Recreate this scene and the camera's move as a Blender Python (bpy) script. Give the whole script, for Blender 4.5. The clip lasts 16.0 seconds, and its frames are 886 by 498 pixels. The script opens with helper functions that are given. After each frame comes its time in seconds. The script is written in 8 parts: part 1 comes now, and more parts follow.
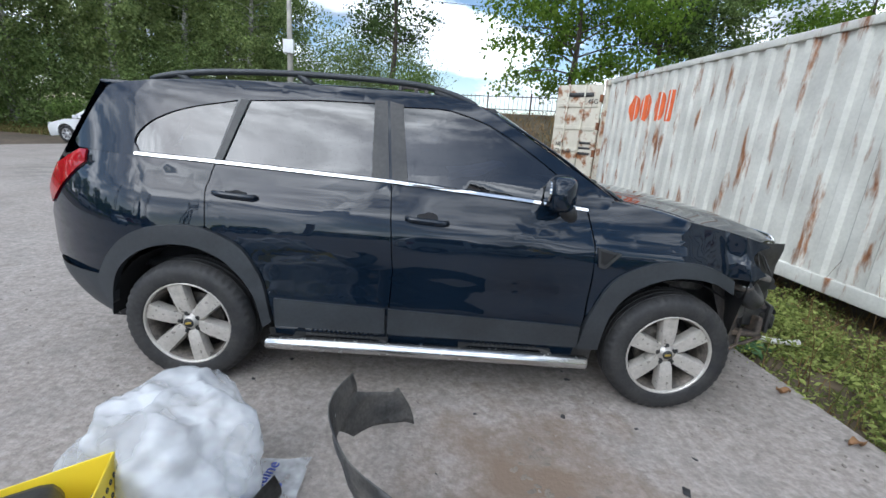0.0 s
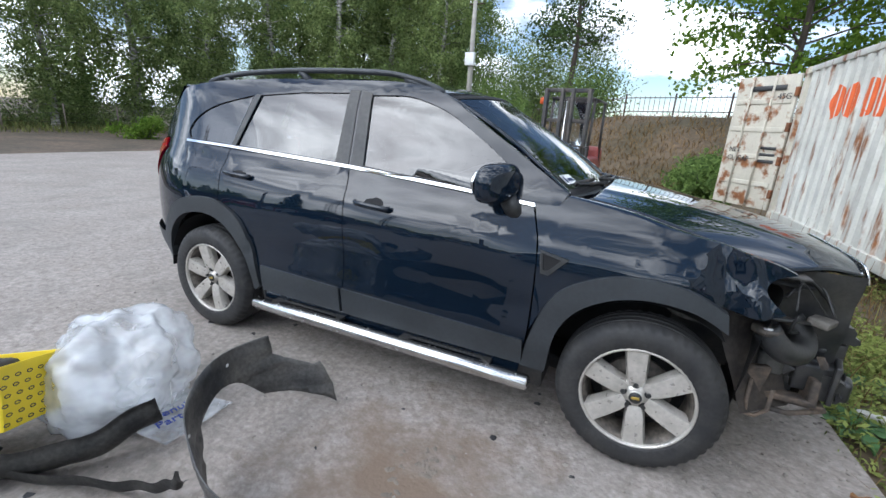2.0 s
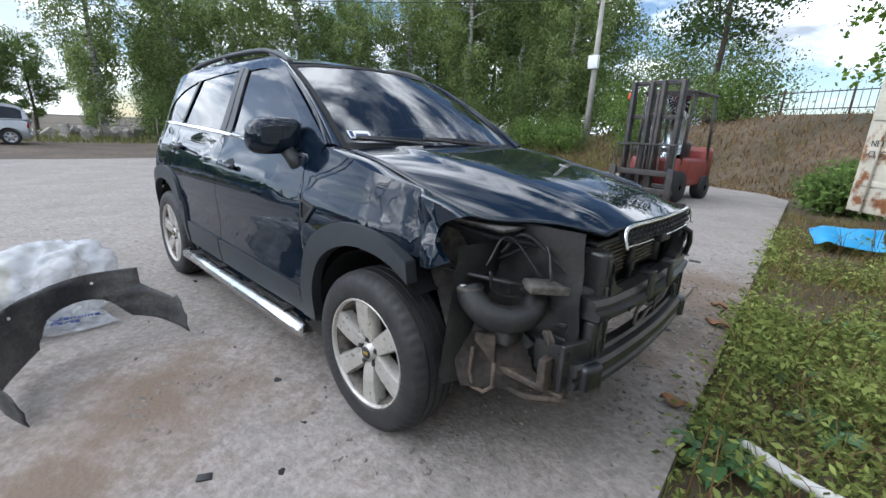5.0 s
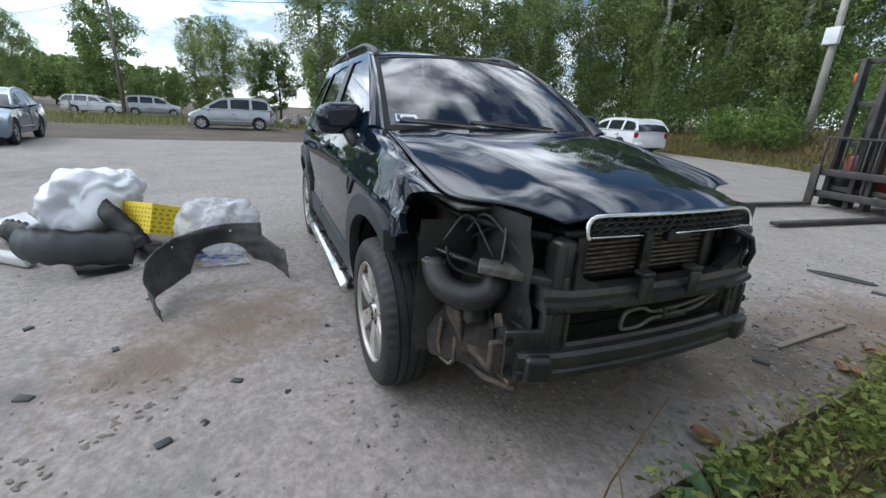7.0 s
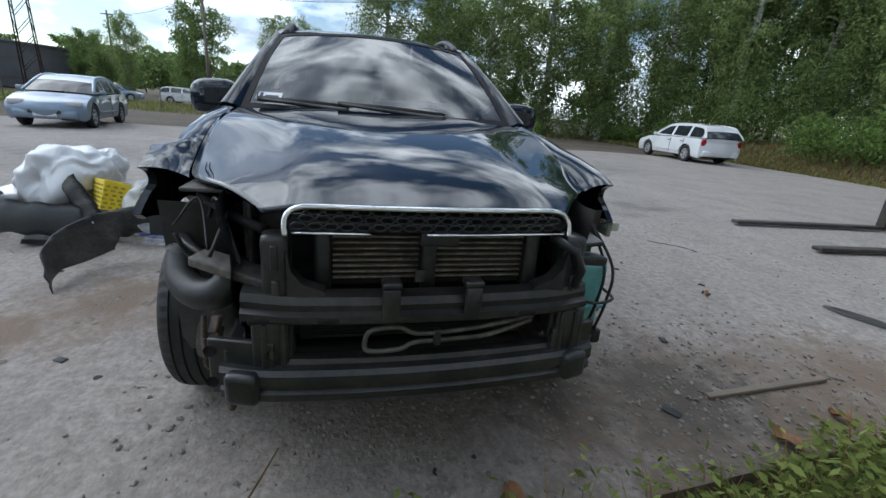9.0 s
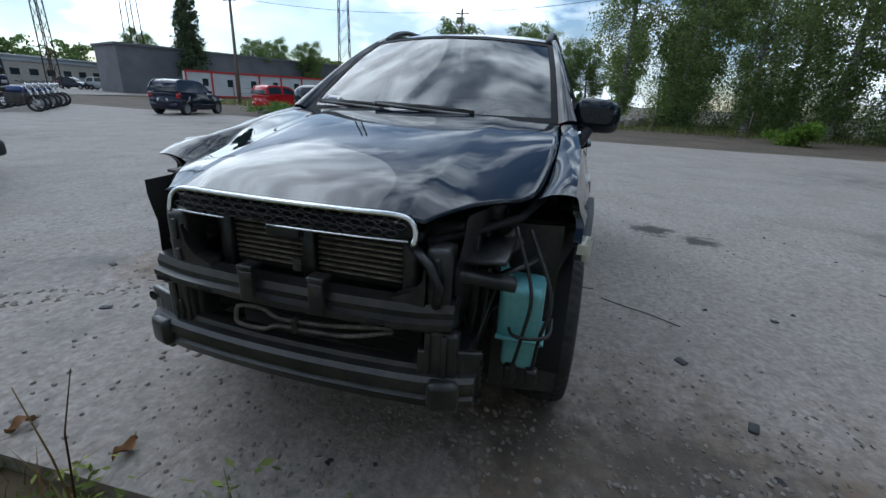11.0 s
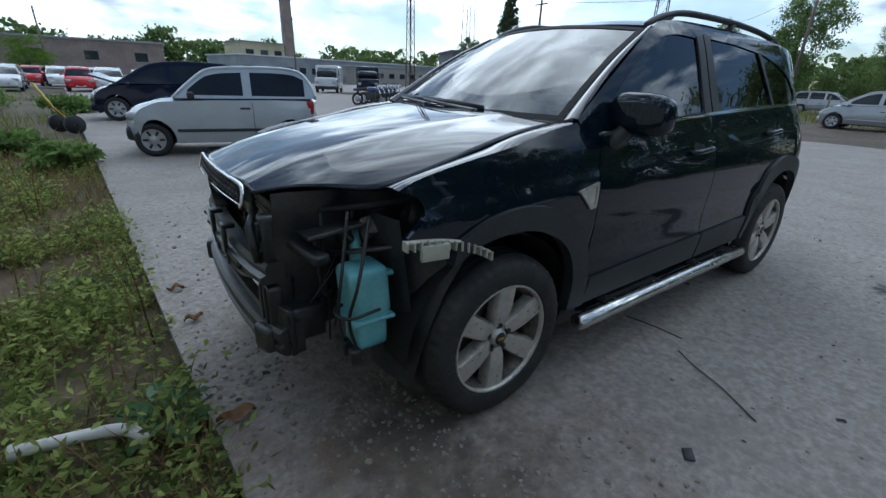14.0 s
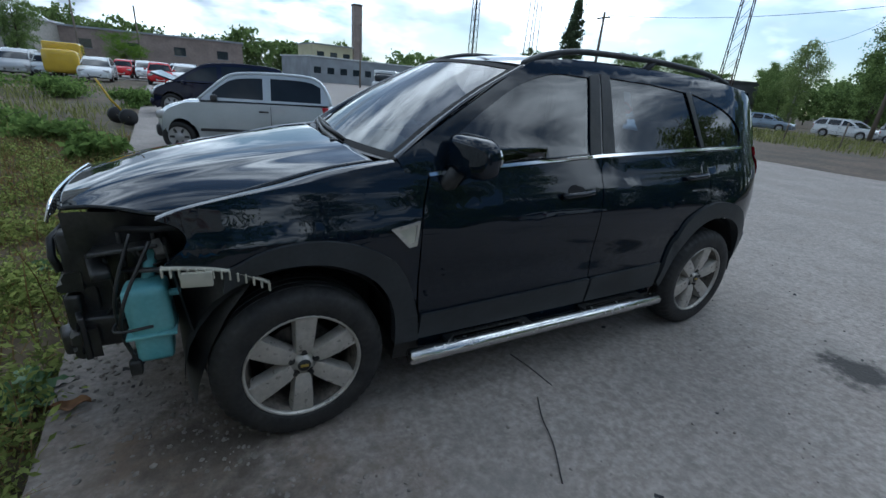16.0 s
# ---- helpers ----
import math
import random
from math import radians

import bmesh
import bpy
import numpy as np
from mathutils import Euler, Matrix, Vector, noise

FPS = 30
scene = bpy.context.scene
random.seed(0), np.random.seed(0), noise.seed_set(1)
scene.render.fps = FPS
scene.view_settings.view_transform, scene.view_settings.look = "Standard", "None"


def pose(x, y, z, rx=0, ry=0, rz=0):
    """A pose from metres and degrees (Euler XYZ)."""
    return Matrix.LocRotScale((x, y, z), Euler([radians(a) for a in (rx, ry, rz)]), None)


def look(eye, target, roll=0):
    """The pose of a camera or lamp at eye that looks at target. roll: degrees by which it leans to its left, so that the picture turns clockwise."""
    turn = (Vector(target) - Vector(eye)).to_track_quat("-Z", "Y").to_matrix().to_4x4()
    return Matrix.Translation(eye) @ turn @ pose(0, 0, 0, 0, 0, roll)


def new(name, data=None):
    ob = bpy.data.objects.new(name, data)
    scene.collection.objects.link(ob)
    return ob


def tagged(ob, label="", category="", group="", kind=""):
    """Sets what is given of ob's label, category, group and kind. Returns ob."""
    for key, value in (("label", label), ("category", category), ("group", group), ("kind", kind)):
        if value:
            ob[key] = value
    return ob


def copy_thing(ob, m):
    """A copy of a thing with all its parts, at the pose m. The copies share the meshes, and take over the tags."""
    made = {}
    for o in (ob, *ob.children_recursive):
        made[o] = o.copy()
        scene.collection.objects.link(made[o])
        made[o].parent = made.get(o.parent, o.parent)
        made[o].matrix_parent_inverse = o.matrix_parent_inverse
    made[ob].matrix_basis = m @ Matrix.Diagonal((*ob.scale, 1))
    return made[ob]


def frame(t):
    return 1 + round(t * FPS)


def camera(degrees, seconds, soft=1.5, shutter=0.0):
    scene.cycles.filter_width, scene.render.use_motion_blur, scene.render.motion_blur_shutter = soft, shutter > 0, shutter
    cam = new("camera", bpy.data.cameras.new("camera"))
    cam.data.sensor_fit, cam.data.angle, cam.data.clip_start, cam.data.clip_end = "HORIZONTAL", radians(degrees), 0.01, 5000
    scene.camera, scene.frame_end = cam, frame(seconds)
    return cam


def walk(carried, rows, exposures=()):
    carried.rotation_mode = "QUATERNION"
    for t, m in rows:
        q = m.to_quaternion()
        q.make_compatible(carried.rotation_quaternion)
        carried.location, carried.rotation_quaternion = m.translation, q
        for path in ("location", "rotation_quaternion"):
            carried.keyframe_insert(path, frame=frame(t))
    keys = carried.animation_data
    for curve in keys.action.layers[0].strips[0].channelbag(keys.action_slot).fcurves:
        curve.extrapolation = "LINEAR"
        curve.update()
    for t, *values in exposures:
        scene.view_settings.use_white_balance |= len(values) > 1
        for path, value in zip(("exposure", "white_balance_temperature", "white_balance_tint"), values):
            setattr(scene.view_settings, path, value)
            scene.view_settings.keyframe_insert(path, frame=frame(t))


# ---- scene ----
cam = camera(91.9, 16.0)
PATH = [
    (0, (-0.004, -3.071, 1.495), (0.029, -1.144, 0.961), 4.3),
    (0.5, (0.299, -2.996, 1.495), (0.124, -1.082, 0.943), 5.0),
    (1, (0.607, -2.962, 1.477), (0.201, -1.086, 0.913), 4.0),
    (1.5, (0.919, -2.915, 1.469), (0.346, -1.083, 0.91), 3.8),
    (2, (1.205, -2.761, 1.463), (0.429, -1.003, 0.91), 3.8),
    (2.5, (1.546, -2.67, 1.476), (0.523, -1.039, 0.934), 2.9),
    (3, (1.829, -2.538, 1.469), (0.644, -1.015, 0.942), 2.9),
    (3.5, (2.081, -2.34, 1.455), (0.758, -0.937, 0.924), 2.2),
    (4, (2.293, -2.256, 1.419), (0.975, -0.843, 0.904), 2.6),
    (4.2, (2.39, -2.176, 1.346), (1.082, -0.756, 0.825), 2.6),
    (6.3, (3.056, -1.502, 1.266), (1.535, -0.341, 0.684), 3.4),
    (6.5, (3.107, -1.459, 1.273), (1.515, -0.399, 0.688), 3.5),
    (7, (3.205, -1.33, 1.278), (1.458, -0.564, 0.677), 2.8),
    (7.5, (3.196, -1.079, 1.255), (1.424, -0.373, 0.654), 3.2),
    (8, (3.206, -0.768, 1.215), (1.424, -0.082, 0.62), 3.5),
    (8.5, (3.268, -0.523, 1.239), (1.472, 0.121, 0.638), 4.1),
    (9, (3.289, -0.25, 1.246), (1.448, 0.234, 0.631), 4.5),
    (9.5, (3.262, -0.035, 1.256), (1.378, 0.19, 0.624), 5.0),
    (10, (3.249, 0.277, 1.247), (1.359, 0.218, 0.594), 4.1),
    (10.2, (3.255, 0.386, 1.275), (1.373, 0.214, 0.619), 3.6),
    (12.3, (2.87, 1.31, 1.287), (1.202, 0.453, 0.591), 4.0),
    (12.5, (2.824, 1.368, 1.287), (1.182, 0.465, 0.587), 4.2),
    (13, (2.745, 1.603, 1.299), (1.24, 0.501, 0.577), 4.6),
    (13.5, (2.651, 1.822, 1.331), (1.389, 0.454, 0.596), 2.8),
    (14, (2.453, 1.94, 1.331), (1.342, 0.445, 0.603), 2.0),
    (14.5, (2.274, 2.116, 1.323), (1.21, 0.582, 0.607), 3.0),
    (15, (2.063, 2.25, 1.339), (1.026, 0.693, 0.63), 3.5),
    (15.5, (1.821, 2.288, 1.465), (0.808, 0.715, 0.757), 4.1),
    (16, (1.62, 2.452, 1.504), (0.7, 0.826, 0.791), 4.7),
]
walk(cam, [(t, look(eye, target, roll)) for t, eye, target, roll in PATH],
     [(0, 0.26, 5960, 9), (3.5, 0.46, 5960, 10), (6.5, 0.18, 5960, 9), (9.5, -0.30, 5800, 6), (12.5, -0.62, 5440, 4), (14.5, -0.56, 5440, 4), (16, -0.58, 5440, 4)])

# ---- world, sun, exposure ----
SUN_AZ, SUN_EL = radians(232), radians(40)      # direction towards the sun, from +x towards +y
world = bpy.data.worlds.new("sky")
scene.world = world
world.use_nodes = True
wn, wl = world.node_tree.nodes, world.node_tree.links
wn.clear()
w_out = wn.new("ShaderNodeOutputWorld")
w_bg = wn.new("ShaderNodeBackground")
w_sky = wn.new("ShaderNodeTexSky")
w_sky.sky_type, w_sky.sun_disc = "NISHITA", False
w_sky.sun_elevation, w_sky.sun_rotation = SUN_EL, math.pi / 2 - SUN_AZ
w_sky.dust_density, w_sky.air_density = 0.5, 1.0
w_co = wn.new("ShaderNodeTexCoord")
w_map = wn.new("ShaderNodeMapping")
w_map.inputs["Scale"].default_value = (1.0, 1.0, 2.6)
w_n1 = wn.new("ShaderNodeTexNoise")
w_n1.inputs["Scale"].default_value, w_n1.inputs["Detail"].default_value, w_n1.inputs["Roughness"].default_value = 3.0, 8, 0.56
w_r1 = wn.new("ShaderNodeValToRGB")
w_r1.color_ramp.elements[0].position, w_r1.color_ramp.elements[1].position = 0.44, 0.57
w_n2 = wn.new("ShaderNodeTexNoise")
w_n2.inputs["Scale"].default_value, w_n2.inputs["Detail"].default_value = 4.5, 7
w_r2 = wn.new("ShaderNodeValToRGB")
w_r2.color_ramp.elements[0].color, w_r2.color_ramp.elements[1].color = (5.0, 5.5, 6.2, 1), (24, 24.3, 24.6, 1)
w_r2.color_ramp.elements[0].position, w_r2.color_ramp.elements[1].position = 0.38, 0.62
w_mix = wn.new("ShaderNodeMix")
w_mix.data_type = "RGBA"
w_bg.inputs["Strength"].default_value = 0.125
wl.new(w_co.outputs["Generated"], w_map.inputs["Vector"])
wl.new(w_map.outputs["Vector"], w_n1.inputs["Vector"])
wl.new(w_map.outputs["Vector"], w_n2.inputs["Vector"])
wl.new(w_n1.outputs["Fac"], w_r1.inputs["Fac"])
wl.new(w_n2.outputs["Fac"], w_r2.inputs["Fac"])
wl.new(w_r1.outputs["Color"], w_mix.inputs["Factor"])
wl.new(w_sky.outputs["Color"], w_mix.inputs["A"])
# clouds scatter forward: brighter towards the sun, greyer away from it
w_fs = wn.new("ShaderNodeMapRange")
w_fs.inputs["From Min"].default_value, w_fs.inputs["From Max"].default_value = -1.0, 1.0
w_fs.inputs["To Min"].default_value, w_fs.inputs["To Max"].default_value = 0.55, 1.3
w_fc = wn.new("ShaderNodeVectorMath")
w_fc.operation = "SCALE"
wl.new(w_r2.outputs["Color"], w_fc.inputs[0])
wl.new(w_fs.outputs["Result"], w_fc.inputs["Scale"])
wl.new(w_fc.outputs["Vector"], w_mix.inputs["B"])
# bright veil of cloud round the hidden sun
w_dot = wn.new("ShaderNodeVectorMath")
w_dot.operation = "DOT_PRODUCT"
w_dot.inputs[1].default_value = (math.cos(SUN_EL) * math.cos(SUN_AZ), math.cos(SUN_EL) * math.sin(SUN_AZ), math.sin(SUN_EL))
w_max = wn.new("ShaderNodeMath")
w_max.operation, w_max.inputs[1].default_value = "MAXIMUM", 0.0
w_pow = wn.new("ShaderNodeMath")
w_pow.operation, w_pow.inputs[1].default_value = "POWER", 7.5
w_nr = wn.new("ShaderNodeMapRange")
w_nr.inputs["From Min"].default_value, w_nr.inputs["From Max"].default_value = 0.35, 0.65
w_nr.inputs["To Min"].default_value, w_nr.inputs["To Max"].default_value = 2.0, 20.0
w_n3 = wn.new("ShaderNodeTexNoise")
w_n3.inputs["Scale"].default_value, w_n3.inputs["Detail"].default_value = 5.0, 6
w_mul = wn.new("ShaderNodeMath")
w_mul.operation = "MULTIPLY"
w_add = wn.new("ShaderNodeMix")
w_add.data_type, w_add.blend_type = "RGBA", "ADD"
w_add.inputs["Factor"].default_value = 1.0
wl.new(w_co.outputs["Generated"], w_dot.inputs[0])
wl.new(w_dot.outputs["Value"], w_max.inputs[0])
wl.new(w_dot.outputs["Value"], w_fs.inputs["Value"])
wl.new(w_max.outputs["Value"], w_pow.inputs[0])
wl.new(w_map.outputs["Vector"], w_n3.inputs["Vector"])
wl.new(w_n3.outputs["Fac"], w_nr.inputs["Value"])
wl.new(w_pow.outputs["Value"], w_mul.inputs[0])
wl.new(w_nr.outputs["Result"], w_mul.inputs[1])
wl.new(w_mix.outputs["Result"], w_add.inputs["A"])
wl.new(w_mul.outputs["Value"], w_add.inputs["B"])
wl.new(w_add.outputs["Result"], w_bg.inputs["Color"])
wl.new(w_bg.outputs["Background"], w_out.inputs["Surface"])
sun = new("sun", bpy.data.lights.new("sun", "SUN"))
sun.data.energy, sun.data.angle, sun.data.color = 0.5, radians(40), (1.0, 0.96, 0.9)
sun_dir = Vector((math.cos(SUN_EL) * math.cos(SUN_AZ), math.cos(SUN_EL) * math.sin(SUN_AZ), math.sin(SUN_EL)))
sun.matrix_world = look(sun_dir * 50, (0, 0, 0))


# ---- materials ----
def mat(name, col, rough=0.5, metal=0.0, coat=0.0, var=0.0, var_scale=3.0, col2=None, fine=0.0, fine_scale=60.0,
        bump=0.0, bump_scale=80.0, trans=0.0, coords="Object", rnd=0.0, stretch=(1, 1, 1), coat_rough=0.03, rough_var=0.0):
    """A principled material with two scales of colour variation, and fine relief."""
    m = bpy.data.materials.new(name)
    m.use_nodes = True
    n, l = m.node_tree.nodes, m.node_tree.links
    p = n["Principled BSDF"]
    p.inputs["Base Color"].default_value = (*col, 1)
    p.inputs["Roughness"].default_value, p.inputs["Metallic"].default_value = rough, metal
    p.inputs["Coat Weight"].default_value, p.inputs["Coat Roughness"].default_value = coat, coat_rough
    co = n.new("ShaderNodeTexCoord")
    mp = n.new("ShaderNodeMapping")
    mp.inputs["Scale"].default_value = stretch
    l.new(co.outputs[coords], mp.inputs["Vector"])

    def tex(scale, detail=6):
        t = n.new("ShaderNodeTexNoise")
        t.inputs["Scale"].default_value, t.inputs["Detail"].default_value = scale, detail
        l.new(mp.outputs["Vector"], t.inputs["Vector"])
        return t

    last = None
    if var or col2:
        t = tex(var_scale)
        r = n.new("ShaderNodeValToRGB")
        r.color_ramp.elements[0].position, r.color_ramp.elements[1].position = 0.35, 0.65
        c2 = col2 or tuple(c * (1 - var) for c in col)
        r.color_ramp.elements[0].color, r.color_ramp.elements[1].color = (*c2, 1), (*col, 1)
        l.new(t.outputs["Fac"], r.inputs["Fac"])
        last = r.outputs["Color"]
    if fine:
        t = tex(fine_scale, 4)
        mr = n.new("ShaderNodeMapRange")
        mr.inputs["From Min"].default_value, mr.inputs["From Max"].default_value = 0.3, 0.7
        mr.inputs["To Min"].default_value, mr.inputs["To Max"].default_value = 1 - fine, 1 + fine
        l.new(t.outputs["Fac"], mr.inputs["Value"])
        hs = n.new("ShaderNodeHueSaturation")
        if last:
            l.new(last, hs.inputs["Color"])
        else:
            hs.inputs["Color"].default_value = (*col, 1)
        l.new(mr.outputs["Result"], hs.inputs["Value"])
        last = hs.outputs["Color"]
    if rnd:
        oi = n.new("ShaderNodeObjectInfo")
        mr = n.new("ShaderNodeMapRange")
        mr.inputs["To Min"].default_value, mr.inputs["To Max"].default_value = 1 - rnd, 1 + rnd
        l.new(oi.outputs["Random"], mr.inputs["Value"])
        hs = n.new("ShaderNodeHueSaturation")
        if last:
            l.new(last, hs.inputs["Color"])
        else:
            hs.inputs["Color"].default_value = (*col, 1)
        l.new(mr.outputs["Result"], hs.inputs["Value"])
        last = hs.outputs["Color"]
    if last:
        l.new(last, p.inputs["Base Color"])
    if rough_var:
        t = tex(var_scale * 2.3)
        mr = n.new("ShaderNodeMapRange")
        mr.inputs["From Min"].default_value, mr.inputs["From Max"].default_value = 0.3, 0.7
        mr.inputs["To Min"].default_value, mr.inputs["To Max"].default_value = max(rough - rough_var, 0.02), rough + rough_var
        l.new(t.outputs["Fac"], mr.inputs["Value"])
        l.new(mr.outputs["Result"], p.inputs["Roughness"])
    if bump:
        t = tex(bump_scale, 5)
        b = n.new("ShaderNodeBump")
        b.inputs["Strength"].default_value, b.inputs["Distance"].default_value = bump, 0.01
        l.new(t.outputs["Fac"], b.inputs["Height"])
        l.new(b.outputs["Normal"], p.inputs["Normal"])
    if coat >= 0.9:
        p.inputs["Specular IOR Level"].default_value = 0.0
    if trans:
        p.inputs["Transmission Weight"].default_value = trans
    return m


def glass_mat(name, tint, ior=1.7):
    """Window glass: tinted see-through, with gloss by Fresnel."""
    m = bpy.data.materials.new(name)
    m.use_nodes = True
    n, l = m.node_tree.nodes, m.node_tree.links
    n.clear()
    out, mix = n.new("ShaderNodeOutputMaterial"), n.new("ShaderNodeMixShader")
    tr, gl, fr = n.new("ShaderNodeBsdfTransparent"), n.new("ShaderNodeBsdfGlossy"), n.new("ShaderNodeFresnel")
    tr.inputs["Color"].default_value = (*tint, 1)
    gl.inputs["Roughness"].default_value = 0.0
    fr.inputs["IOR"].default_value = ior
    l.new(fr.outputs["Fac"], mix.inputs["Fac"])
    l.new(tr.outputs["BSDF"], mix.inputs[1])
    l.new(gl.outputs["BSDF"], mix.inputs[2])
    l.new(mix.outputs["Shader"], out.inputs["Surface"])
    return m


PAINT = mat("car_paint_blue_black", (0.004, 0.0095, 0.0185), 0.32, 0.0, 1.0, var=0.25, var_scale=2.0, coat_rough=0.02)
PAINT_DUSTY = mat("car_paint_dusty", (0.008, 0.011, 0.016), 0.35, 0.0, 1.0, col2=(0.02, 0.021, 0.022), var_scale=5, coat_rough=0.05, rough_var=0.1, fine=0.2, fine_scale=90)
PLASTIC = mat("grey_black_plastic", (0.03, 0.035, 0.04), 0.5, var=0.35, var_scale=4, bump=0.08, bump_scale=400, fine=0.15)
PLASTIC_DARK = mat("black_plastic_dusty", (0.013, 0.0145, 0.016), 0.45, col2=(0.032, 0.031, 0.029), var_scale=7, fine=0.3, bump=0.1, bump_scale=120)
PLASTIC_DUST = mat("dusty_black_plastic", (0.028, 0.029, 0.031), 0.5, col2=(0.10, 0.094, 0.085), var_scale=5, fine=0.3, bump=0.15, bump_scale=60, rough_var=0.15)
METAL_BLACK = mat("black_painted_steel", (0.011, 0.0125, 0.015), 0.33, 0.0, 0.15, col2=(0.042, 0.04, 0.037), var_scale=8, fine=0.25, bump=0.12, bump_scale=60, coat_rough=0.3)
APRON = mat("dusty_inner_panel", (0.15, 0.135, 0.115), 0.65, col2=(0.03, 0.029, 0.028), var_scale=4, fine=0.4, fine_scale=40, bump=0.2, bump_scale=30)
HOUSE_DIRT = mat("mud_caked_wheel_house", (0.05, 0.04, 0.032), 0.85, col2=(0.018, 0.016, 0.015), var_scale=8, fine=0.4, fine_scale=35, bump=0.4, bump_scale=40)
RUST_PART = mat("rusty_subframe", (0.15, 0.11, 0.08), 0.8, col2=(0.04, 0.034, 0.03), var_scale=9, fine=0.3, bump=0.3, bump_scale=60)
MIRROR = mat("silvered_mirror", (0.5, 0.52, 0.54), 0.03, 1.0, var=0.05)
CHROME = mat("chrome", (0.78, 0.79, 0.8), 0.09, 1.0, var=0.1)
STEEL = mat("polished_stainless_steel", (0.66, 0.66, 0.65), 0.2, 1.0, var=0.2, var_scale=12, rough_var=0.1)
ALLOY = mat("silver_alloy", (0.5, 0.475, 0.435), 0.34, 0.45, 0.3, col2=(0.42, 0.395, 0.355), var_scale=14, fine=0.1, rough_var=0.1)
ALLOY_DARK = mat("corroded_and_shaded_alloy", (0.05, 0.045, 0.04), 0.6, 0.4, col2=(0.14, 0.12, 0.1), var_scale=25, fine=0.3)
RUBBER = mat("tyre_rubber", (0.011, 0.0115, 0.013), 0.66, col2=(0.028, 0.027, 0.026), var_scale=9, fine=0.25, bump=0.15, bump_scale=200)
GLASS = glass_mat("tinted_glass", (0.07, 0.10, 0.135), 2.0)
GLASS_WS = glass_mat("windscreen_glass", (0.6, 0.67, 0.65), 2.1)
RED_LENS = mat("red_lens", (0.38, 0.008, 0.015), 0.12, 0, 1.0, var=0.3)
CLEAR_LENS = mat("clear_lens", (0.5, 0.5, 0.5), 0.1, 0.2, 1.0, var=0.2)
INTERIOR = mat("dark_fabric", (0.035, 0.036, 0.04), 0.85, var=0.3, var_scale=12, bump=0.2, bump_scale=200)
DASH = mat("grey_dashboard", (0.13, 0.135, 0.135), 0.6, var=0.2, bump=0.1, bump_scale=300)
BLUE_FILM = mat("blue_plastic_film", (0.015, 0.06, 0.25), 0.3, var=0.5, var_scale=6, bump=0.6, bump_scale=12)
PAPER = mat("white_paper", (0.75, 0.76, 0.75), 0.6, var=0.1)
INK = mat("dark_ink", (0.03, 0.05, 0.12), 0.6, var=0.1)
FIN = mat("aluminium_fins", (0.4, 0.36, 0.27), 0.45, 0.6, col2=(0.2, 0.17, 0.12), var_scale=20, fine=0.2)
CORE = mat("radiator_core", (0.02, 0.02, 0.02), 0.7, var=0.5, var_scale=30, bump=0.5, bump_scale=200)
TEAL = mat("aqua_washer_bottle", (0.2, 0.46, 0.47), 0.35, col2=(0.12, 0.36, 0.4), var_scale=7, fine=0.08)
IVORY = mat("ivory_plastic", (0.55, 0.53, 0.44), 0.5, var=0.3, var_scale=10)
# for black parts, and for unlit depth put into the colour
BLACK = mat("black_parts_and_shade", (0.006, 0.006, 0.007), 0.8, var=0.3)
EMBLEM = mat("gold_emblem", (0.45, 0.33, 0.08), 0.3, 0.7, var=0.2)


# ---- mesh helpers ----
def link_mesh(name, bm, material, parent=None, label="", smooth=True):
    me = bpy.data.meshes.new(name)
    if smooth:
        for f in bm.faces:
            f.smooth = True
    bm.to_mesh(me)
    bm.free()
    for m in (material if isinstance(material, (list, tuple)) else [material]):
        me.materials.append(m)
    ob = new(name, me)
    if parent:
        ob.parent = parent
    if label:
        ob["label"] = label
    return ob


def part(name, bm, material, parent, label="", smooth=True):
    return link_mesh(name, bm, material, parent, label, smooth)


def thing(name, label, category, m=None, group="", kind=""):
    e = tagged(new(name), label, category, group, kind)
    if m:
        e.matrix_world = m
    return e


def add_box(bm, c, s, bevel=0.0, rot=None, seg=2):
    """A bevelled box of size s about c in bm."""
    m = Matrix.Translation(c) @ (rot.to_4x4() if rot else Matrix()) @ Matrix.Diagonal((*s, 1))
    r = bmesh.ops.create_cube(bm, size=1, matrix=m)
    if bevel:
        es = list({e for v in r["verts"] for e in v.link_edges})
        bmesh.ops.bevel(bm, geom=es, offset=bevel, segments=seg, affect="EDGES", profile=0.6)
    return bm


def box(c, s, bevel=0.0, rot=None, seg=2):
    return add_box(bmesh.new(), c, s, bevel, rot, seg)


def sharpen(bm, deg=35):
    bm.normal_update()
    for e in bm.edges:
        if len(e.link_faces) == 2 and e.calc_face_angle(0) > radians(deg):
            e.smooth = False
    return bm


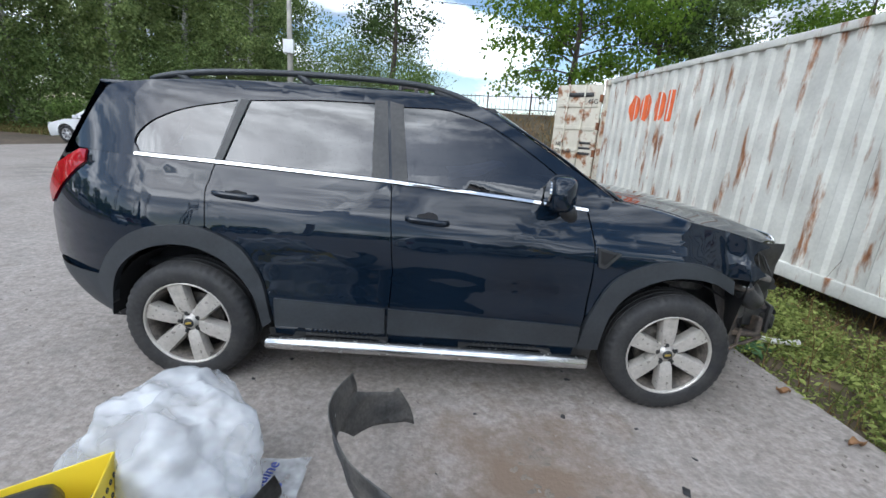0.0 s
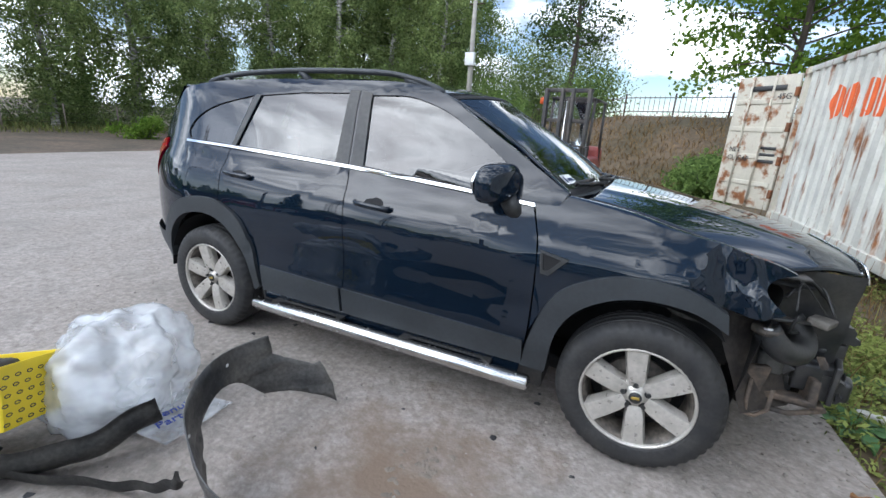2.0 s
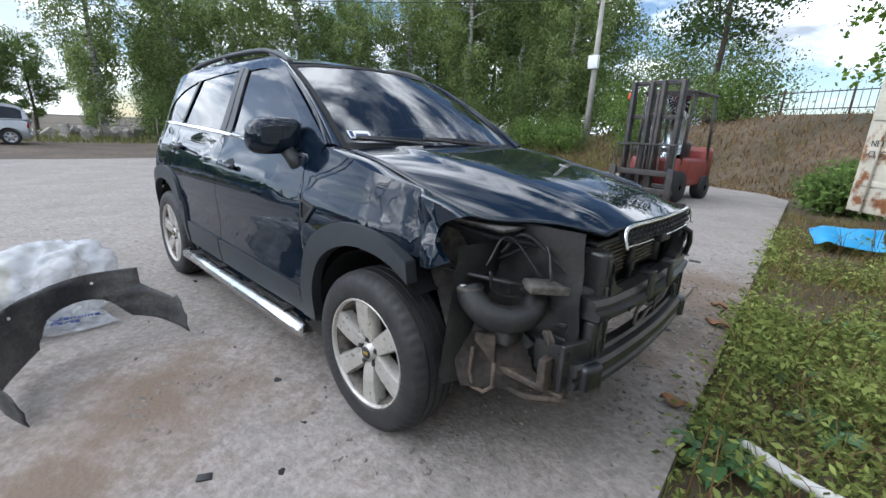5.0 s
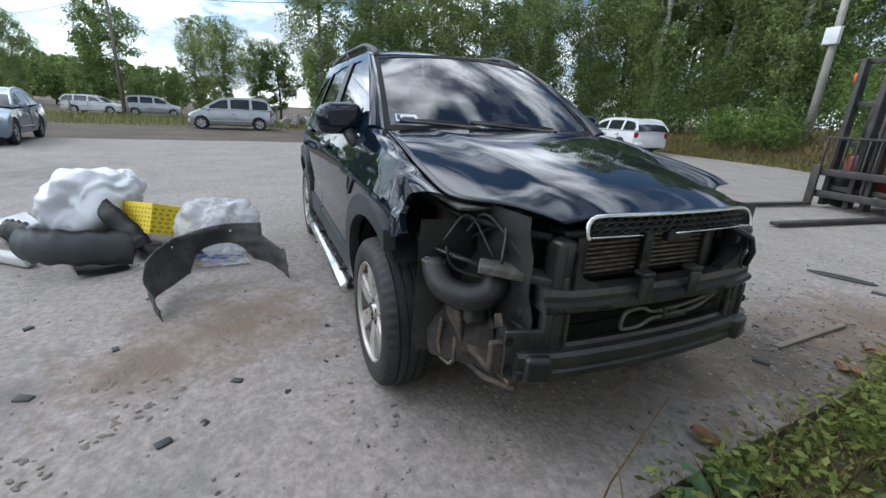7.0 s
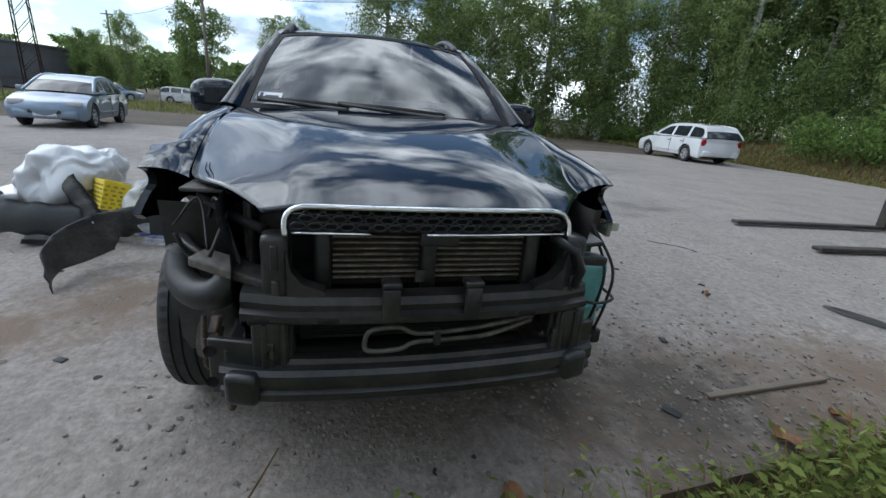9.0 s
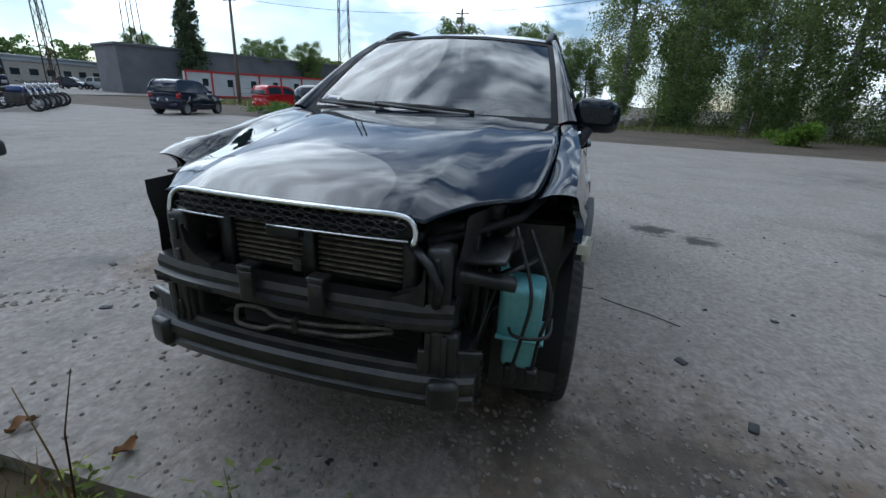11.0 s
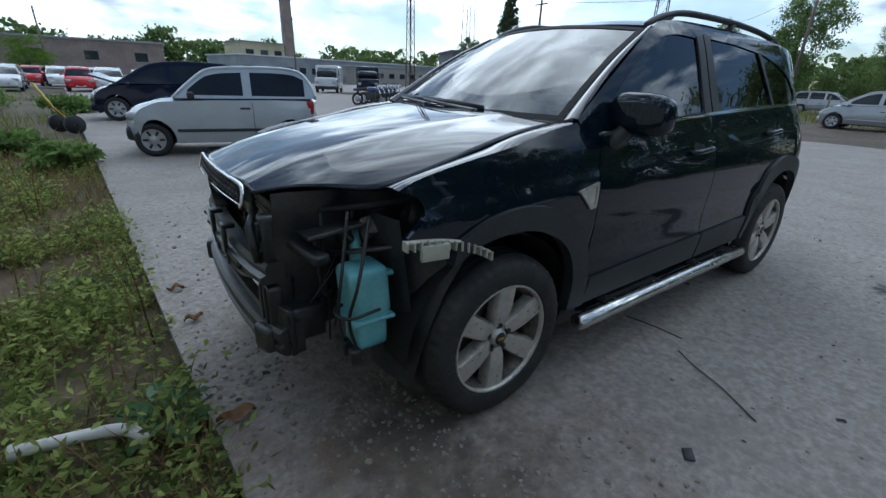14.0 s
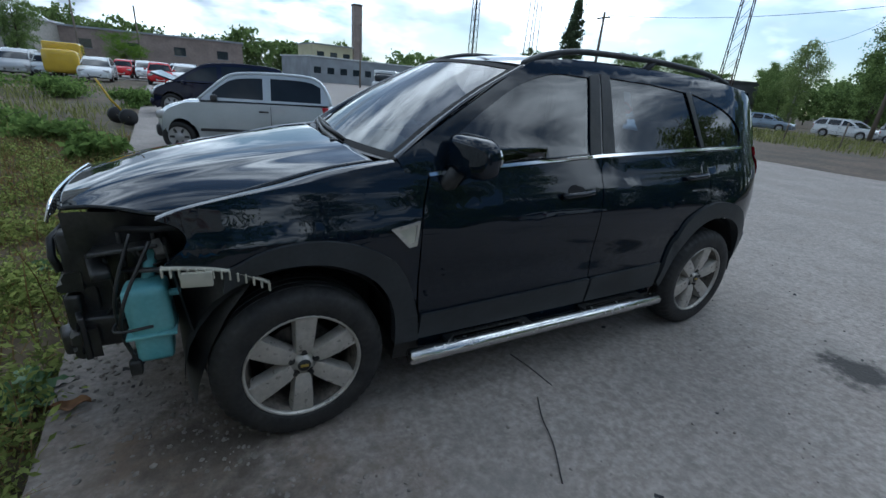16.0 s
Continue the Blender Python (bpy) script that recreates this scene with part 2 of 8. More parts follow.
def add_tube(bm, pts, r, n=10, caps=True, squash=1.0):
    """A round tube along the points; r is a number or a list."""
    pts = [Vector(p) for p in pts]
    rs = r if isinstance(r, (list, tuple)) else [r] * len(pts)
    rings, up = [], None
    for i, p in enumerate(pts):
        d = (pts[min(i + 1, len(pts) - 1)] - pts[max(i - 1, 0)]).normalized()
        if up is None:
            up = Vector((0, 0, 1)) if abs(d.z) < 0.9 else Vector((1, 0, 0))
        a = d.cross(up).normalized()
        b = a.cross(d).normalized()
        up = b
        rings.append([bm.verts.new(p + rs[i] * (a * math.cos(2 * math.pi * k / n) + b * squash * math.sin(2 * math.pi * k / n))) for k in range(n)])
    for i in range(len(rings) - 1):
        for k in range(n):
            bm.faces.new((rings[i][k], rings[i][(k + 1) % n], rings[i + 1][(k + 1) % n], rings[i + 1][k]))
    if caps:
        bm.faces.new(rings[0][::-1])
        bm.faces.new(rings[-1])
    return bm


def tube(pts, r, n=10, caps=True, squash=1.0):
    return add_tube(bmesh.new(), pts, r, n, caps, squash)


def cr(pts, n=5, closed=False):
    """Points on a smooth curve through pts."""
    P = [np.array(p, float) for p in pts]
    out, N = [], len(P)
    for i in range(N if closed else N - 1):
        p0 = P[(i - 1) % N] if closed or i > 0 else 2 * P[0] - P[1]
        p1, p2 = P[i], P[(i + 1) % N]
        p3 = P[(i + 2) % N] if closed or i + 2 < N else 2 * P[-1] - P[-2]
        for k in range(n):
            t = k / n
            out.append(tuple(0.5 * (2 * p1 + (p2 - p0) * t + (2 * p0 - 5 * p1 + 4 * p2 - p3) * t * t + (3 * p1 - p0 - 3 * p2 + p3) * t ** 3)))
    if not closed:
        out.append(tuple(P[-1]))
    return out


def lathe(profile, n=48, axis="y", bm=None):
    """Turn (radius, along) pairs about an axis."""
    bm = bm or bmesh.new()
    rings = []
    for r, a in profile:
        ring = []
        for k in range(n):
            c, s = math.cos(2 * math.pi * k / n), math.sin(2 * math.pi * k / n)
            ring.append(bm.verts.new((r * c, a, r * s) if axis == "y" else (r * c, r * s, a)))
        rings.append(ring)
    for i in range(len(rings) - 1):
        for k in range(n):
            bm.faces.new((rings[i][k], rings[i][(k + 1) % n], rings[i + 1][(k + 1) % n], rings[i + 1][k]))
    return bm


def fill(loops, cell, fn, depth=None):
    """Fill outline loops of (u, v), with holes, cut it into cells and map it by fn(u, v); depth: a way along which its edge turns in."""
    bm = bmesh.new()
    edges = []
    for lp in loops:
        lp = [q for i, q in enumerate(lp) if abs(q[0] - lp[i - 1][0]) + abs(q[1] - lp[i - 1][1]) > 1e-3]
        vs = [bm.verts.new((u, v, 0)) for u, v in lp]
        edges += [bm.edges.new((vs[i], vs[(i + 1) % len(vs)])) for i in range(len(vs))]
    bmesh.ops.triangle_fill(bm, use_beauty=True, use_dissolve=False, edges=edges, normal=(0, 0, 1))
    us, vs_ = [v.co.x for v in bm.verts], [v.co.y for v in bm.verts]
    for ax, lo, hi in ((0, min(us), max(us)), (1, min(vs_), max(vs_))):
        k = math.floor(lo / cell) + 1
        while k * cell < hi:
            co, no = [0, 0, 0], [0, 0, 0]
            co[ax], no[ax] = k * cell, 1
            bmesh.ops.bisect_plane(bm, geom=bm.verts[:] + bm.edges[:] + bm.faces[:], dist=1e-5, plane_co=co, plane_no=no)
            k += 1
    bmesh.ops.remove_doubles(bm, verts=bm.verts[:], dist=1e-4)
    for v in bm.verts:
        v.co = fn(v.co.x, v.co.y)
    if depth is not None:
        border = [e for e in bm.edges if e.is_boundary]
        for e in border:
            e.smooth = False
        r = bmesh.ops.extrude_edge_only(bm, edges=border)
        for v in r["geom"]:
            if isinstance(v, bmesh.types.BMVert):
                v.co += depth(v.co) if callable(depth) else Vector(depth)
    bmesh.ops.recalc_face_normals(bm, faces=bm.faces[:])
    return bm


def fold(bm, amount, scale, seed=0.0, along=None):
    """Push vertices about by noise."""
    for v in bm.verts:
        d = noise.noise_vector(v.co * scale + Vector((seed, seed * 1.7, -seed)))
        v.co += amount * (d if along is None else Vector(along) * d.x)
    return bm


def uvgrid(fn, nu, nv, u0=-1, u1=1, v0=0, v1=1):
    bm = bmesh.new()
    g = [[bm.verts.new(fn(u0 + (u1 - u0) * i / nu, v0 + (v1 - v0) * j / nv)) for j in range(nv + 1)] for i in range(nu + 1)]
    for i in range(nu):
        for j in range(nv):
            bm.faces.new((g[i][j], g[i + 1][j], g[i + 1][j + 1], g[i][j + 1]))
    return bm


# ---- the damaged dark SUV: its side surface ----
def smooth_table(xs, ys, width=0.05):
    g = np.linspace(xs[0] - 0.3, xs[-1] + 0.3, 600)
    v = np.interp(g, xs, ys)
    k = np.exp(-0.5 * (np.linspace(-3, 3, 2 * int(3 * width / (g[1] - g[0])) + 1)) ** 2)
    k /= k.sum()
    pad = len(k) // 2
    return g, np.convolve(np.pad(v, pad, mode="edge"), k, mode="valid")


ZG, YG = smooth_table([0.2, 0.3, 0.5, 0.7, 0.9, 1.05, 1.2, 1.25, 1.4, 1.55, 1.63, 1.69, 1.76],
                      [0.82, 0.845, 0.875, 0.885, 0.88, 0.85, 0.79, 0.764, 0.704, 0.643, 0.604, 0.562, 0.45], 0.03)


def side_y(x, z):
    y = float(np.interp(z, ZG, YG))
    if x > 1.2:
        y *= 1 - 0.10 * (x - 1.2) ** 2
    if x < -1.5:
        y *= 1 - 0.30 * ((-1.5 - x) / 0.7) ** 2
    crease = 1.04 - 0.065 * x
    y += 0.007 * math.tanh((crease - z) / 0.012) * (1 if z < 1.2 else 0)
    y -= 0.012 * math.exp(-((z - 0.66) / 0.09) ** 2) * (1 if -0.95 < x < 0.85 else 0)
    return y


def dent(x, z, side):
    """The crumpled front corner of the right wing; the other is only slightly bent."""
    a = max(0.0, min(1.0, (x - 1.32) / 0.3))
    if side < 0:
        d = noise.noise(Vector((x * 4.0 + 0.4, 3.1, z * 5.0))) * 0.05 + noise.noise(Vector((x * 9, 7, z * 4))) * 0.008
        fold_line = x + 0.25 * (z - 0.92)
        d += -0.034 * math.exp(-((fold_line - 1.60) / 0.04) ** 2) + 0.026 * math.exp(-((fold_line - 1.675) / 0.03) ** 2)
        return a * (d - 0.012)
    return a * 0.003 * noise.noise(Vector((x * 5, 1.1, z * 5)))


suv = thing("damaged_suv", "dark blue-black SUV with its front bumper and headlights missing", "car")


def side_panel(name, loop, material, side, off=0.0, holes=(), cell=0.05, depth=0.025, label="", bent=False):
    def fn(x, z):
        return Vector((x, side * (side_y(x, z) + off + (dent(x, z, side) if bent else 0)), z))
    bm = fill([loop, *holes], cell, fn, Vector((0, -side * depth, 0)))
    return part(name, bm, material, suv, label)


def ring(outer, inner):
    return list(outer) + list(inner)[::-1]


BELT = [(-1.63, 1.258), (-1.199, 1.246), (-0.271, 1.21), (0.40, 1.168), (0.79, 1.138)]
Q_WIN = cr([(-1.607, 1.27), (-1.645, 1.334), (-1.573, 1.427), (-1.408, 1.507), (-1.125, 1.572)], 4) + [(-1.205, 1.26)]
R_WIN = [(-1.164, 1.258), (-1.058, 1.575), (-0.72, 1.602), (-0.386, 1.61), (-0.365, 1.226)]
F_WIN = [(-0.178, 1.222)] + [(-0.236, 1.6)] + cr([(-0.05, 1.605), (0.06, 1.592), (0.254, 1.53), (0.476, 1.405), (0.634, 1.298)], 4) + [(0.70, 1.158)]
ARCH_R_OUT = cr([(-1.864, 0.568), (-1.736, 0.755), (-1.586, 0.871), (-1.405, 0.918), (-1.222, 0.91), (-1.025, 0.814), (-0.928, 0.63), (-0.89, 0.40)], 4)
ARCH_R_IN = cr([(-1.79, 0.40), (-1.72, 0.62), (-1.582, 0.757), (-1.411, 0.815), (-1.234, 0.80), (-1.089, 0.716), (-0.979, 0.559), (-0.94, 0.36)], 4)
ARCH_F_OUT = cr([(0.827, 0.36), (0.861, 0.559), (0.948, 0.768), (1.115, 0.875), (1.291, 0.912), (1.465, 0.892), (1.61, 0.826)], 4)
ARCH_F_IN = cr([(0.945, 0.36), (0.97, 0.568), (1.051, 0.71), (1.19, 0.795), (1.34, 0.824), (1.502, 0.805), (1.625, 0.745)], 4)
HOOD_GAP = cr([(0.93, 1.192), (1.11, 1.165), (1.30, 1.122), (1.54, 1.082), (1.72, 1.043), (1.80, 1.012)], 4)

for side in (-1, 1):
    upper = [(0.90, 1.15), (0.79, 1.128), (0.40, 1.158), (-0.271, 1.2), (-1.199, 1.236), (-1.63, 1.25), (-2.02, 1.262)]
    upper += cr([(-2.06, 1.29), (-1.98, 1.42), (-1.89, 1.56), (-1.82, 1.612), (-1.5, 1.656), (-1.0, 1.682), (-0.3, 1.688), (0.02, 1.668), (0.2, 1.624), (0.55, 1.43), (0.93, 1.205)], 3)
    side_panel("window_surround", upper, PAINT, side, holes=[Q_WIN, R_WIN, F_WIN], depth=0.03)
    for nm, lp in (("quarter_window", Q_WIN), ("rear_door_window", R_WIN), ("front_door_window", F_WIN)):
        g = side_panel(nm, lp, GLASS, side, off=-0.008, depth=0.004, label="tinted side window glass")
        g.visible_shadow = False
    side_panel("rear_door_pillar_trim", [(-0.37, 1.222), (-0.39, 1.625), (-0.322, 1.625), (-0.278, 1.218)], PLASTIC_DARK, side, off=0.004, depth=0.008)
    side_panel("front_door_pillar_trim", [(-0.262, 1.217), (-0.308, 1.625), (-0.235, 1.61), (-0.18, 1.214)], PLASTIC_DARK, side, off=0.004, depth=0.008)
    side_panel("rear_pillar_trim", [(-1.2, 1.255), (-1.105, 1.58), (-1.062, 1.575), (-1.166, 1.25)], PLASTIC_DARK, side, off=0.004, depth=0.008)
    chrome = [(x, z - 0.004) for x, z in BELT] + [(x, z + 0.010) for x, z in BELT[::-1]]
    side_panel("belt_trim", chrome, CHROME, side, off=0.009, cell=0.1, depth=0.012, label="thin chrome belt trim")
    rdoor = [(-1.197, 1.233), (-1.226, 1.121), (-1.218, 0.921)] + cr([(-1.195, 0.908), (-1.02, 0.818), (-0.922, 0.63), (-0.882, 0.40)], 4) + [(-0.875, 0.318), (-0.256, 0.303), (-0.232, 0.747), (-0.268, 1.2)]
    fdoor = [(-0.262, 1.2), (-0.226, 0.747), (-0.25, 0.303), (0.81, 0.30)] + cr([(0.838, 0.55), (0.842, 0.8), (0.832, 0.97), (0.786, 1.128)], 4)
    side_panel("rear_door", rdoor, PAINT, side)
    side_panel("front_door", fdoor, PAINT, side)
    quarter = [(-1.203, 1.234), (-1.63, 1.25), (-1.94, 1.257), (-1.936, 1.19), (-2.28, 0.915), (-2.33, 0.86), (-2.335, 0.60)] + ARCH_R_OUT[:17] + [(-1.224, 0.92), (-1.232, 1.121)]
    side_panel("rear_quarter", quarter, PAINT, side)
    side_panel("tail_lamp", [(-1.995, 1.256), (-1.943, 1.254), (-1.941, 1.195), (-2.275, 0.925), (-2.32, 1.0), (-2.2, 1.16)], RED_LENS, side, off=0.012, depth=0.03, label="red tail lamp lens")
    side_panel("rear_wheel_arch_trim", ring(ARCH_R_OUT, ARCH_R_IN), PLASTIC, side, off=0.02, depth=0.05, label="grey plastic wheel arch flare")
    side_panel("front_wheel_arch_trim", ring(ARCH_F_OUT, ARCH_F_IN), PLASTIC, side, off=0.02, depth=0.05, label="grey plastic wheel arch flare")
    wing = [(0.848, 0.56), (0.85, 0.8), (0.84, 0.975), (0.795, 1.13), (0.90, 1.158)] + HOOD_GAP + cr([(1.80, 1.012), (1.745, 0.99), (1.717, 0.955), (1.727, 0.915), (1.79, 0.862)], 4) + [(1.725, 0.832), (1.62, 0.828)] + ARCH_F_OUT[-2:5:-1]
    side_panel("front_wing", wing, PAINT, side, bent=True, cell=0.035, label="crumpled front wing" if side < 0 else "slightly bent front wing")
    side_panel("rear_door_cladding", [(-0.868, 0.545), (-0.262, 0.526), (-0.262, 0.37), (-0.872, 0.375)], PLASTIC, side, off=0.016, depth=0.03)
    side_panel("front_door_cladding", [(-0.244, 0.526), (0.825, 0.497), (0.828, 0.365), (-0.244, 0.37)], PLASTIC, side, off=0.016, depth=0.03)
    side_panel("sill", [(-0.92, 0.345), (0.93, 0.345), (0.93, 0.235), (-0.92, 0.235)], PLASTIC_DARK, side, off=-0.02, depth=0.2)
    vent = [(0.852, 0.955), (0.985, 0.93), (0.905, 0.845), (0.868, 0.85)]
    vent_in = [(0.868, 0.94), (0.955, 0.922), (0.90, 0.865), (0.878, 0.868)]
    side_panel("wing_vent_frame", vent, PLASTIC_DARK if side < 0 else ALLOY, side, off=0.010, holes=[vent_in], depth=0.02)
    side_panel("wing_vent_grille", vent_in, BLACK if side < 0 else IVORY, side, off=0.003, depth=0.01)
    # handles
    for hx, hz in ((-1.07, 1.09), (-0.06, 1.03)):
        hb = bmesh.new()
        y = side * (side_y(hx, hz) + 0.022)
        pts = [(hx + dx, y + side * (-0.016 if abs(dx) > 0.09 else 0.004), hz + dx * -0.06) for dx in (-0.11, -0.085, -0.04, 0.0, 0.04, 0.085, 0.11)]
        add_tube(hb, pts, 0.014, 8, True, 1.1)
        h = part("door_handle", hb, PAINT, suv, "dark body-coloured door handle")
        # flat black oval paints the shade of the grip recess
        side_panel("handle_recess", [(hx + 0.058 * math.cos(a), hz + 0.012 + 0.03 * math.sin(a)) for a in np.linspace(0, 2 * math.pi, 16, endpoint=False)], BLACK, side, off=0.0015, depth=0.002)
    # side step
    ys = side * 0.905
    sb = tube([(0.885, ys, 0.29), (0.875, ys, 0.29), (0.4, ys, 0.292), (-0.4, ys, 0.292), (-0.9, ys, 0.29), (-0.915, ys, 0.29)], [0.030, 0.042, 0.042, 0.042, 0.042, 0.030], 18, True, 0.92)
    step = part("side_step", sb, STEEL, suv, "polished steel side step bar")
    for x0 in (-0.5, 0.42):
        pb = bmesh.new()
        prof = [(x0 - 0.26, 0.0), (x0 - 0.2, 0.05), (x0 + 0.2, 0.05), (x0 + 0.26, 0.0)]
        lo = [pb.verts.new((x, ys - side * w + side * 0.012, 0.324)) for x, w in prof]
        inn = [pb.verts.new((x, ys - side * 0.10, 0.324)) for x, w in prof]
        f = [pb.faces.new((lo[i], lo[i + 1], inn[i + 1], inn[i])) for i in range(3)]
        r = bmesh.ops.extrude_face_region(pb, geom=f)
        bmesh.ops.translate(pb, vec=(0, 0, 0.016), verts=[v for v in r["geom"] if isinstance(v, bmesh.types.BMVert)])
        bmesh.ops.recalc_face_normals(pb, faces=pb.faces[:])
        for k in range(14):
            add_box(pb, (x0 - 0.17 + k * 0.026, ys - side * 0.045, 0.343), (0.012, 0.05, 0.006), 0.002, seg=1)
        part("tread_pad", pb, PLASTIC_DARK, step, "ribbed black plastic tread pad", False)
    for x0 in (-0.78, -0.1, 0.72):
        part("step_bracket", box((x0, ys - side * 0.08, 0.28), (0.05, 0.16, 0.02), 0.004), METAL_BLACK, step)
    # mirror
    mb = bmesh.new()
    bmesh.ops.create_uvsphere(mb, u_segments=24, v_segments=14, radius=1)
    for v in mb.verts:
        q = v.co.copy()
        sgn = [math.copysign(abs(c) ** 0.62, c) for c in q]
        v.co = Vector((0.62 + 0.075 * sgn[0] * (1 - 0.25 * max(0, q.y * side)) - 0.03 * q.y * side, side * 0.885 + 0.122 * sgn[1], 1.228 + 0.088 * sgn[2] - 0.012 * q.y * side))
    mir = part("door_mirror", mb, PAINT, suv, "glossy black door mirror housing")
    gb = fill([[(0.095 * math.cos(a) + 0.0, 0.062 * math.sin(a)) for a in np.linspace(0, 2 * math.pi, 24, endpoint=False)]], 0.2,
              lambda u, v: Vector((0.542 + 0.10 * v - 0.12 * u, side * (0.885 + u), 1.228 + v)), Vector((0.01, 0, 0)))
    part("mirror_glass", gb, MIRROR, mir, "silvered mirror glass")
    ab = bmesh.new()
    add_tube(ab, [(0.70, side * 0.785, 1.07), (0.69, side * 0.81, 1.10), (0.665, side * 0.84, 1.16)], [0.05, 0.048, 0.045], 10, True, 0.8)
    part("mirror_arm", ab, PLASTIC_DARK, mir)
    side_panel("mirror_base", [(0.56, 1.165), (0.70, 1.157), (0.64, 1.29), (0.63, 1.29)], PLASTIC_DARK, side, off=0.006, depth=0.01)
    # roof rail
    rp = cr([(0.17, side * 0.545, 1.632), (0.10, side * 0.543, 1.664), (-0.03, side * 0.54, 1.70), (-0.25, side * 0.54, 1.729), (-0.8, side * 0.54, 1.734), (-1.25, side * 0.54, 1.714), (-1.5, side * 0.54, 1.684), (-1.64, side * 0.54, 1.652)], 4)
    rb = tube(rp, [0.016] + [0.021] * (len(rp) - 2) + [0.014], 10, True, 0.8)
    for x0, z0, z1 in ((-0.02, 1.66, 1.70), (-0.78, 1.68, 1.732), (-1.45, 1.65, 1.69)):
        w = 0.16 if x0 > -0.1 else 0.07
        add_tube(rb, [(x0 + w * 0.5, side * 0.54, z0 - 0.012), (x0, side * 0.54, z0 + 0.02), (x0 - 0.05, side * 0.54, z1)], [0.026, 0.022, 0.018], 8)
    part("roof_rail", rb, PLASTIC, suv, "grey roof rail")

# ---- roof, hood, windscreen, rear ----
RT = smooth_table([-2.0, -1.85, -1.6, -1.0, -0.4, 0.0, 0.15, 0.3, 0.45], [1.59, 1.638, 1.682, 1.716, 1.72, 1.70, 1.677, 1.645, 1.60], 0.06)


def roof_fn(x, y):
    return Vector((x, y, float(np.interp(x, *RT)) - 0.034 * (abs(y) / 0.55) ** 2.6))


front_edge = [(0.2 + 0.10 * (1 - (y / 0.56) ** 2), y) for y in np.linspace(-0.56, 0.56, 15)]
roof_loop = front_edge + [(-0.5, 0.56), (-1.2, 0.55), (-1.85, 0.51), (-1.95, 0.4), (-1.98, 0), (-1.95, -0.4), (-1.85, -0.51), (-1.2, -0.55), (-0.5, -0.56)]
part("roof", fill([roof_loop], 0.07, roof_fn, Vector((0, 0, -0.03))), PAINT, suv)

HT = smooth_table([0.85, 0.95, 1.2, 1.5, 1.8, 2.0, 2.1, 2.16, 2.2], [1.225, 1.218, 1.192, 1.152, 1.10, 1.052, 1.02, 0.985, 0.95], 0.10)


def hood_fn(x, y):
    a = abs(y)
    z = float(np.interp(x, *HT)) - (0.022 + 0.02 * max(0, x - 1.0)) * (a / 0.7) ** 3
    q = max(0.0, min(1.0, (x - 1.15) / 0.75))
    z -= 0.045 * q * q * (3 - 2 * q) * (a / 0.6) ** 3
    z += 0.0035 * math.tanh((0.40 + 0.06 * (2.1 - x) - a) / 0.03)
    z += 0.0015 * noise.noise(Vector((x * 3.3, y * 3.3, 2.0))) * max(0, x - 1.5) + 0.003 * noise.noise(Vector((x * 8, y * 8, 5.0))) * max(0, x - 1.85)
    if y < -0.3 and x > 1.75:
        z += 0.009 * (x - 1.75) * noise.noise(Vector((x * 7, y * 7, 9.0)))
    return Vector((x, y, z))


hs = [(1.01, 0.712), (1.3, 0.728), (1.55, 0.722), (1.76, 0.70), (1.84, 0.665), (1.92, 0.60), (2.0, 0.535), (2.08, 0.475), (2.135, 0.43)]
hl = cr(hs, 3)
nose = [(2.135 + 0.045 * (1 - (y / 0.41) ** 2), y) for y in np.linspace(0.40, -0.40, 17)]
cowl = [(0.95 + 0.10 * (1 - (y / 0.69) ** 2), y) for y in np.linspace(-0.69, 0.69, 15)]
hood_xs, hood_ys = smooth_table([p[0] for p in hl], [p[1] for p in hl], 0.03)


def hood_sheet(u, v):
    xs = 1.01 + 1.125 * v
    x = (1.05 + 1.13 * v) * (1 - u * u) + xs * u * u
    return hood_fn(x, u * float(np.interp(xs, hood_xs, hood_ys)))


hood_bm = uvgrid(hood_sheet, 56, 60)
bmesh.ops.recalc_face_normals(hood_bm, faces=hood_bm.faces[:])
bmesh.ops.solidify(hood_bm, geom=hood_bm.faces[:], thickness=0.012)
hood = part("hood", hood_bm, PAINT, suv, "dark glossy hood with small dents")
# inner hood lining; the shade under the hood is in its black
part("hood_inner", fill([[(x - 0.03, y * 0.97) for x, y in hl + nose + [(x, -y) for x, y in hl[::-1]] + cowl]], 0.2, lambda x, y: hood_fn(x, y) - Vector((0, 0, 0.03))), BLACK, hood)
part("cowl_panel", fill([[(x + 0.02, y) for x, y in cowl] + [(x - 0.14, y) for x, y in cowl[::-1]]], 0.1, lambda x, y: Vector((x, y, 1.187 - 0.02 * (1.0 - x)))), PLASTIC_DARK, suv)


def ws_fn(u, v):
    b = 1 - u * u
    y = u * (0.70 - 0.125 * v)
    x = (0.93 + 0.10 * b) * (1 - v) + (0.215 + 0.10 * b) * v
    z = 1.185 * (1 - v) + (1.612 + 0.036 * b) * v + 0.03 * math.sin(math.pi * v) * (1 - 0.3 * b)
    return Vector((x, y, z))


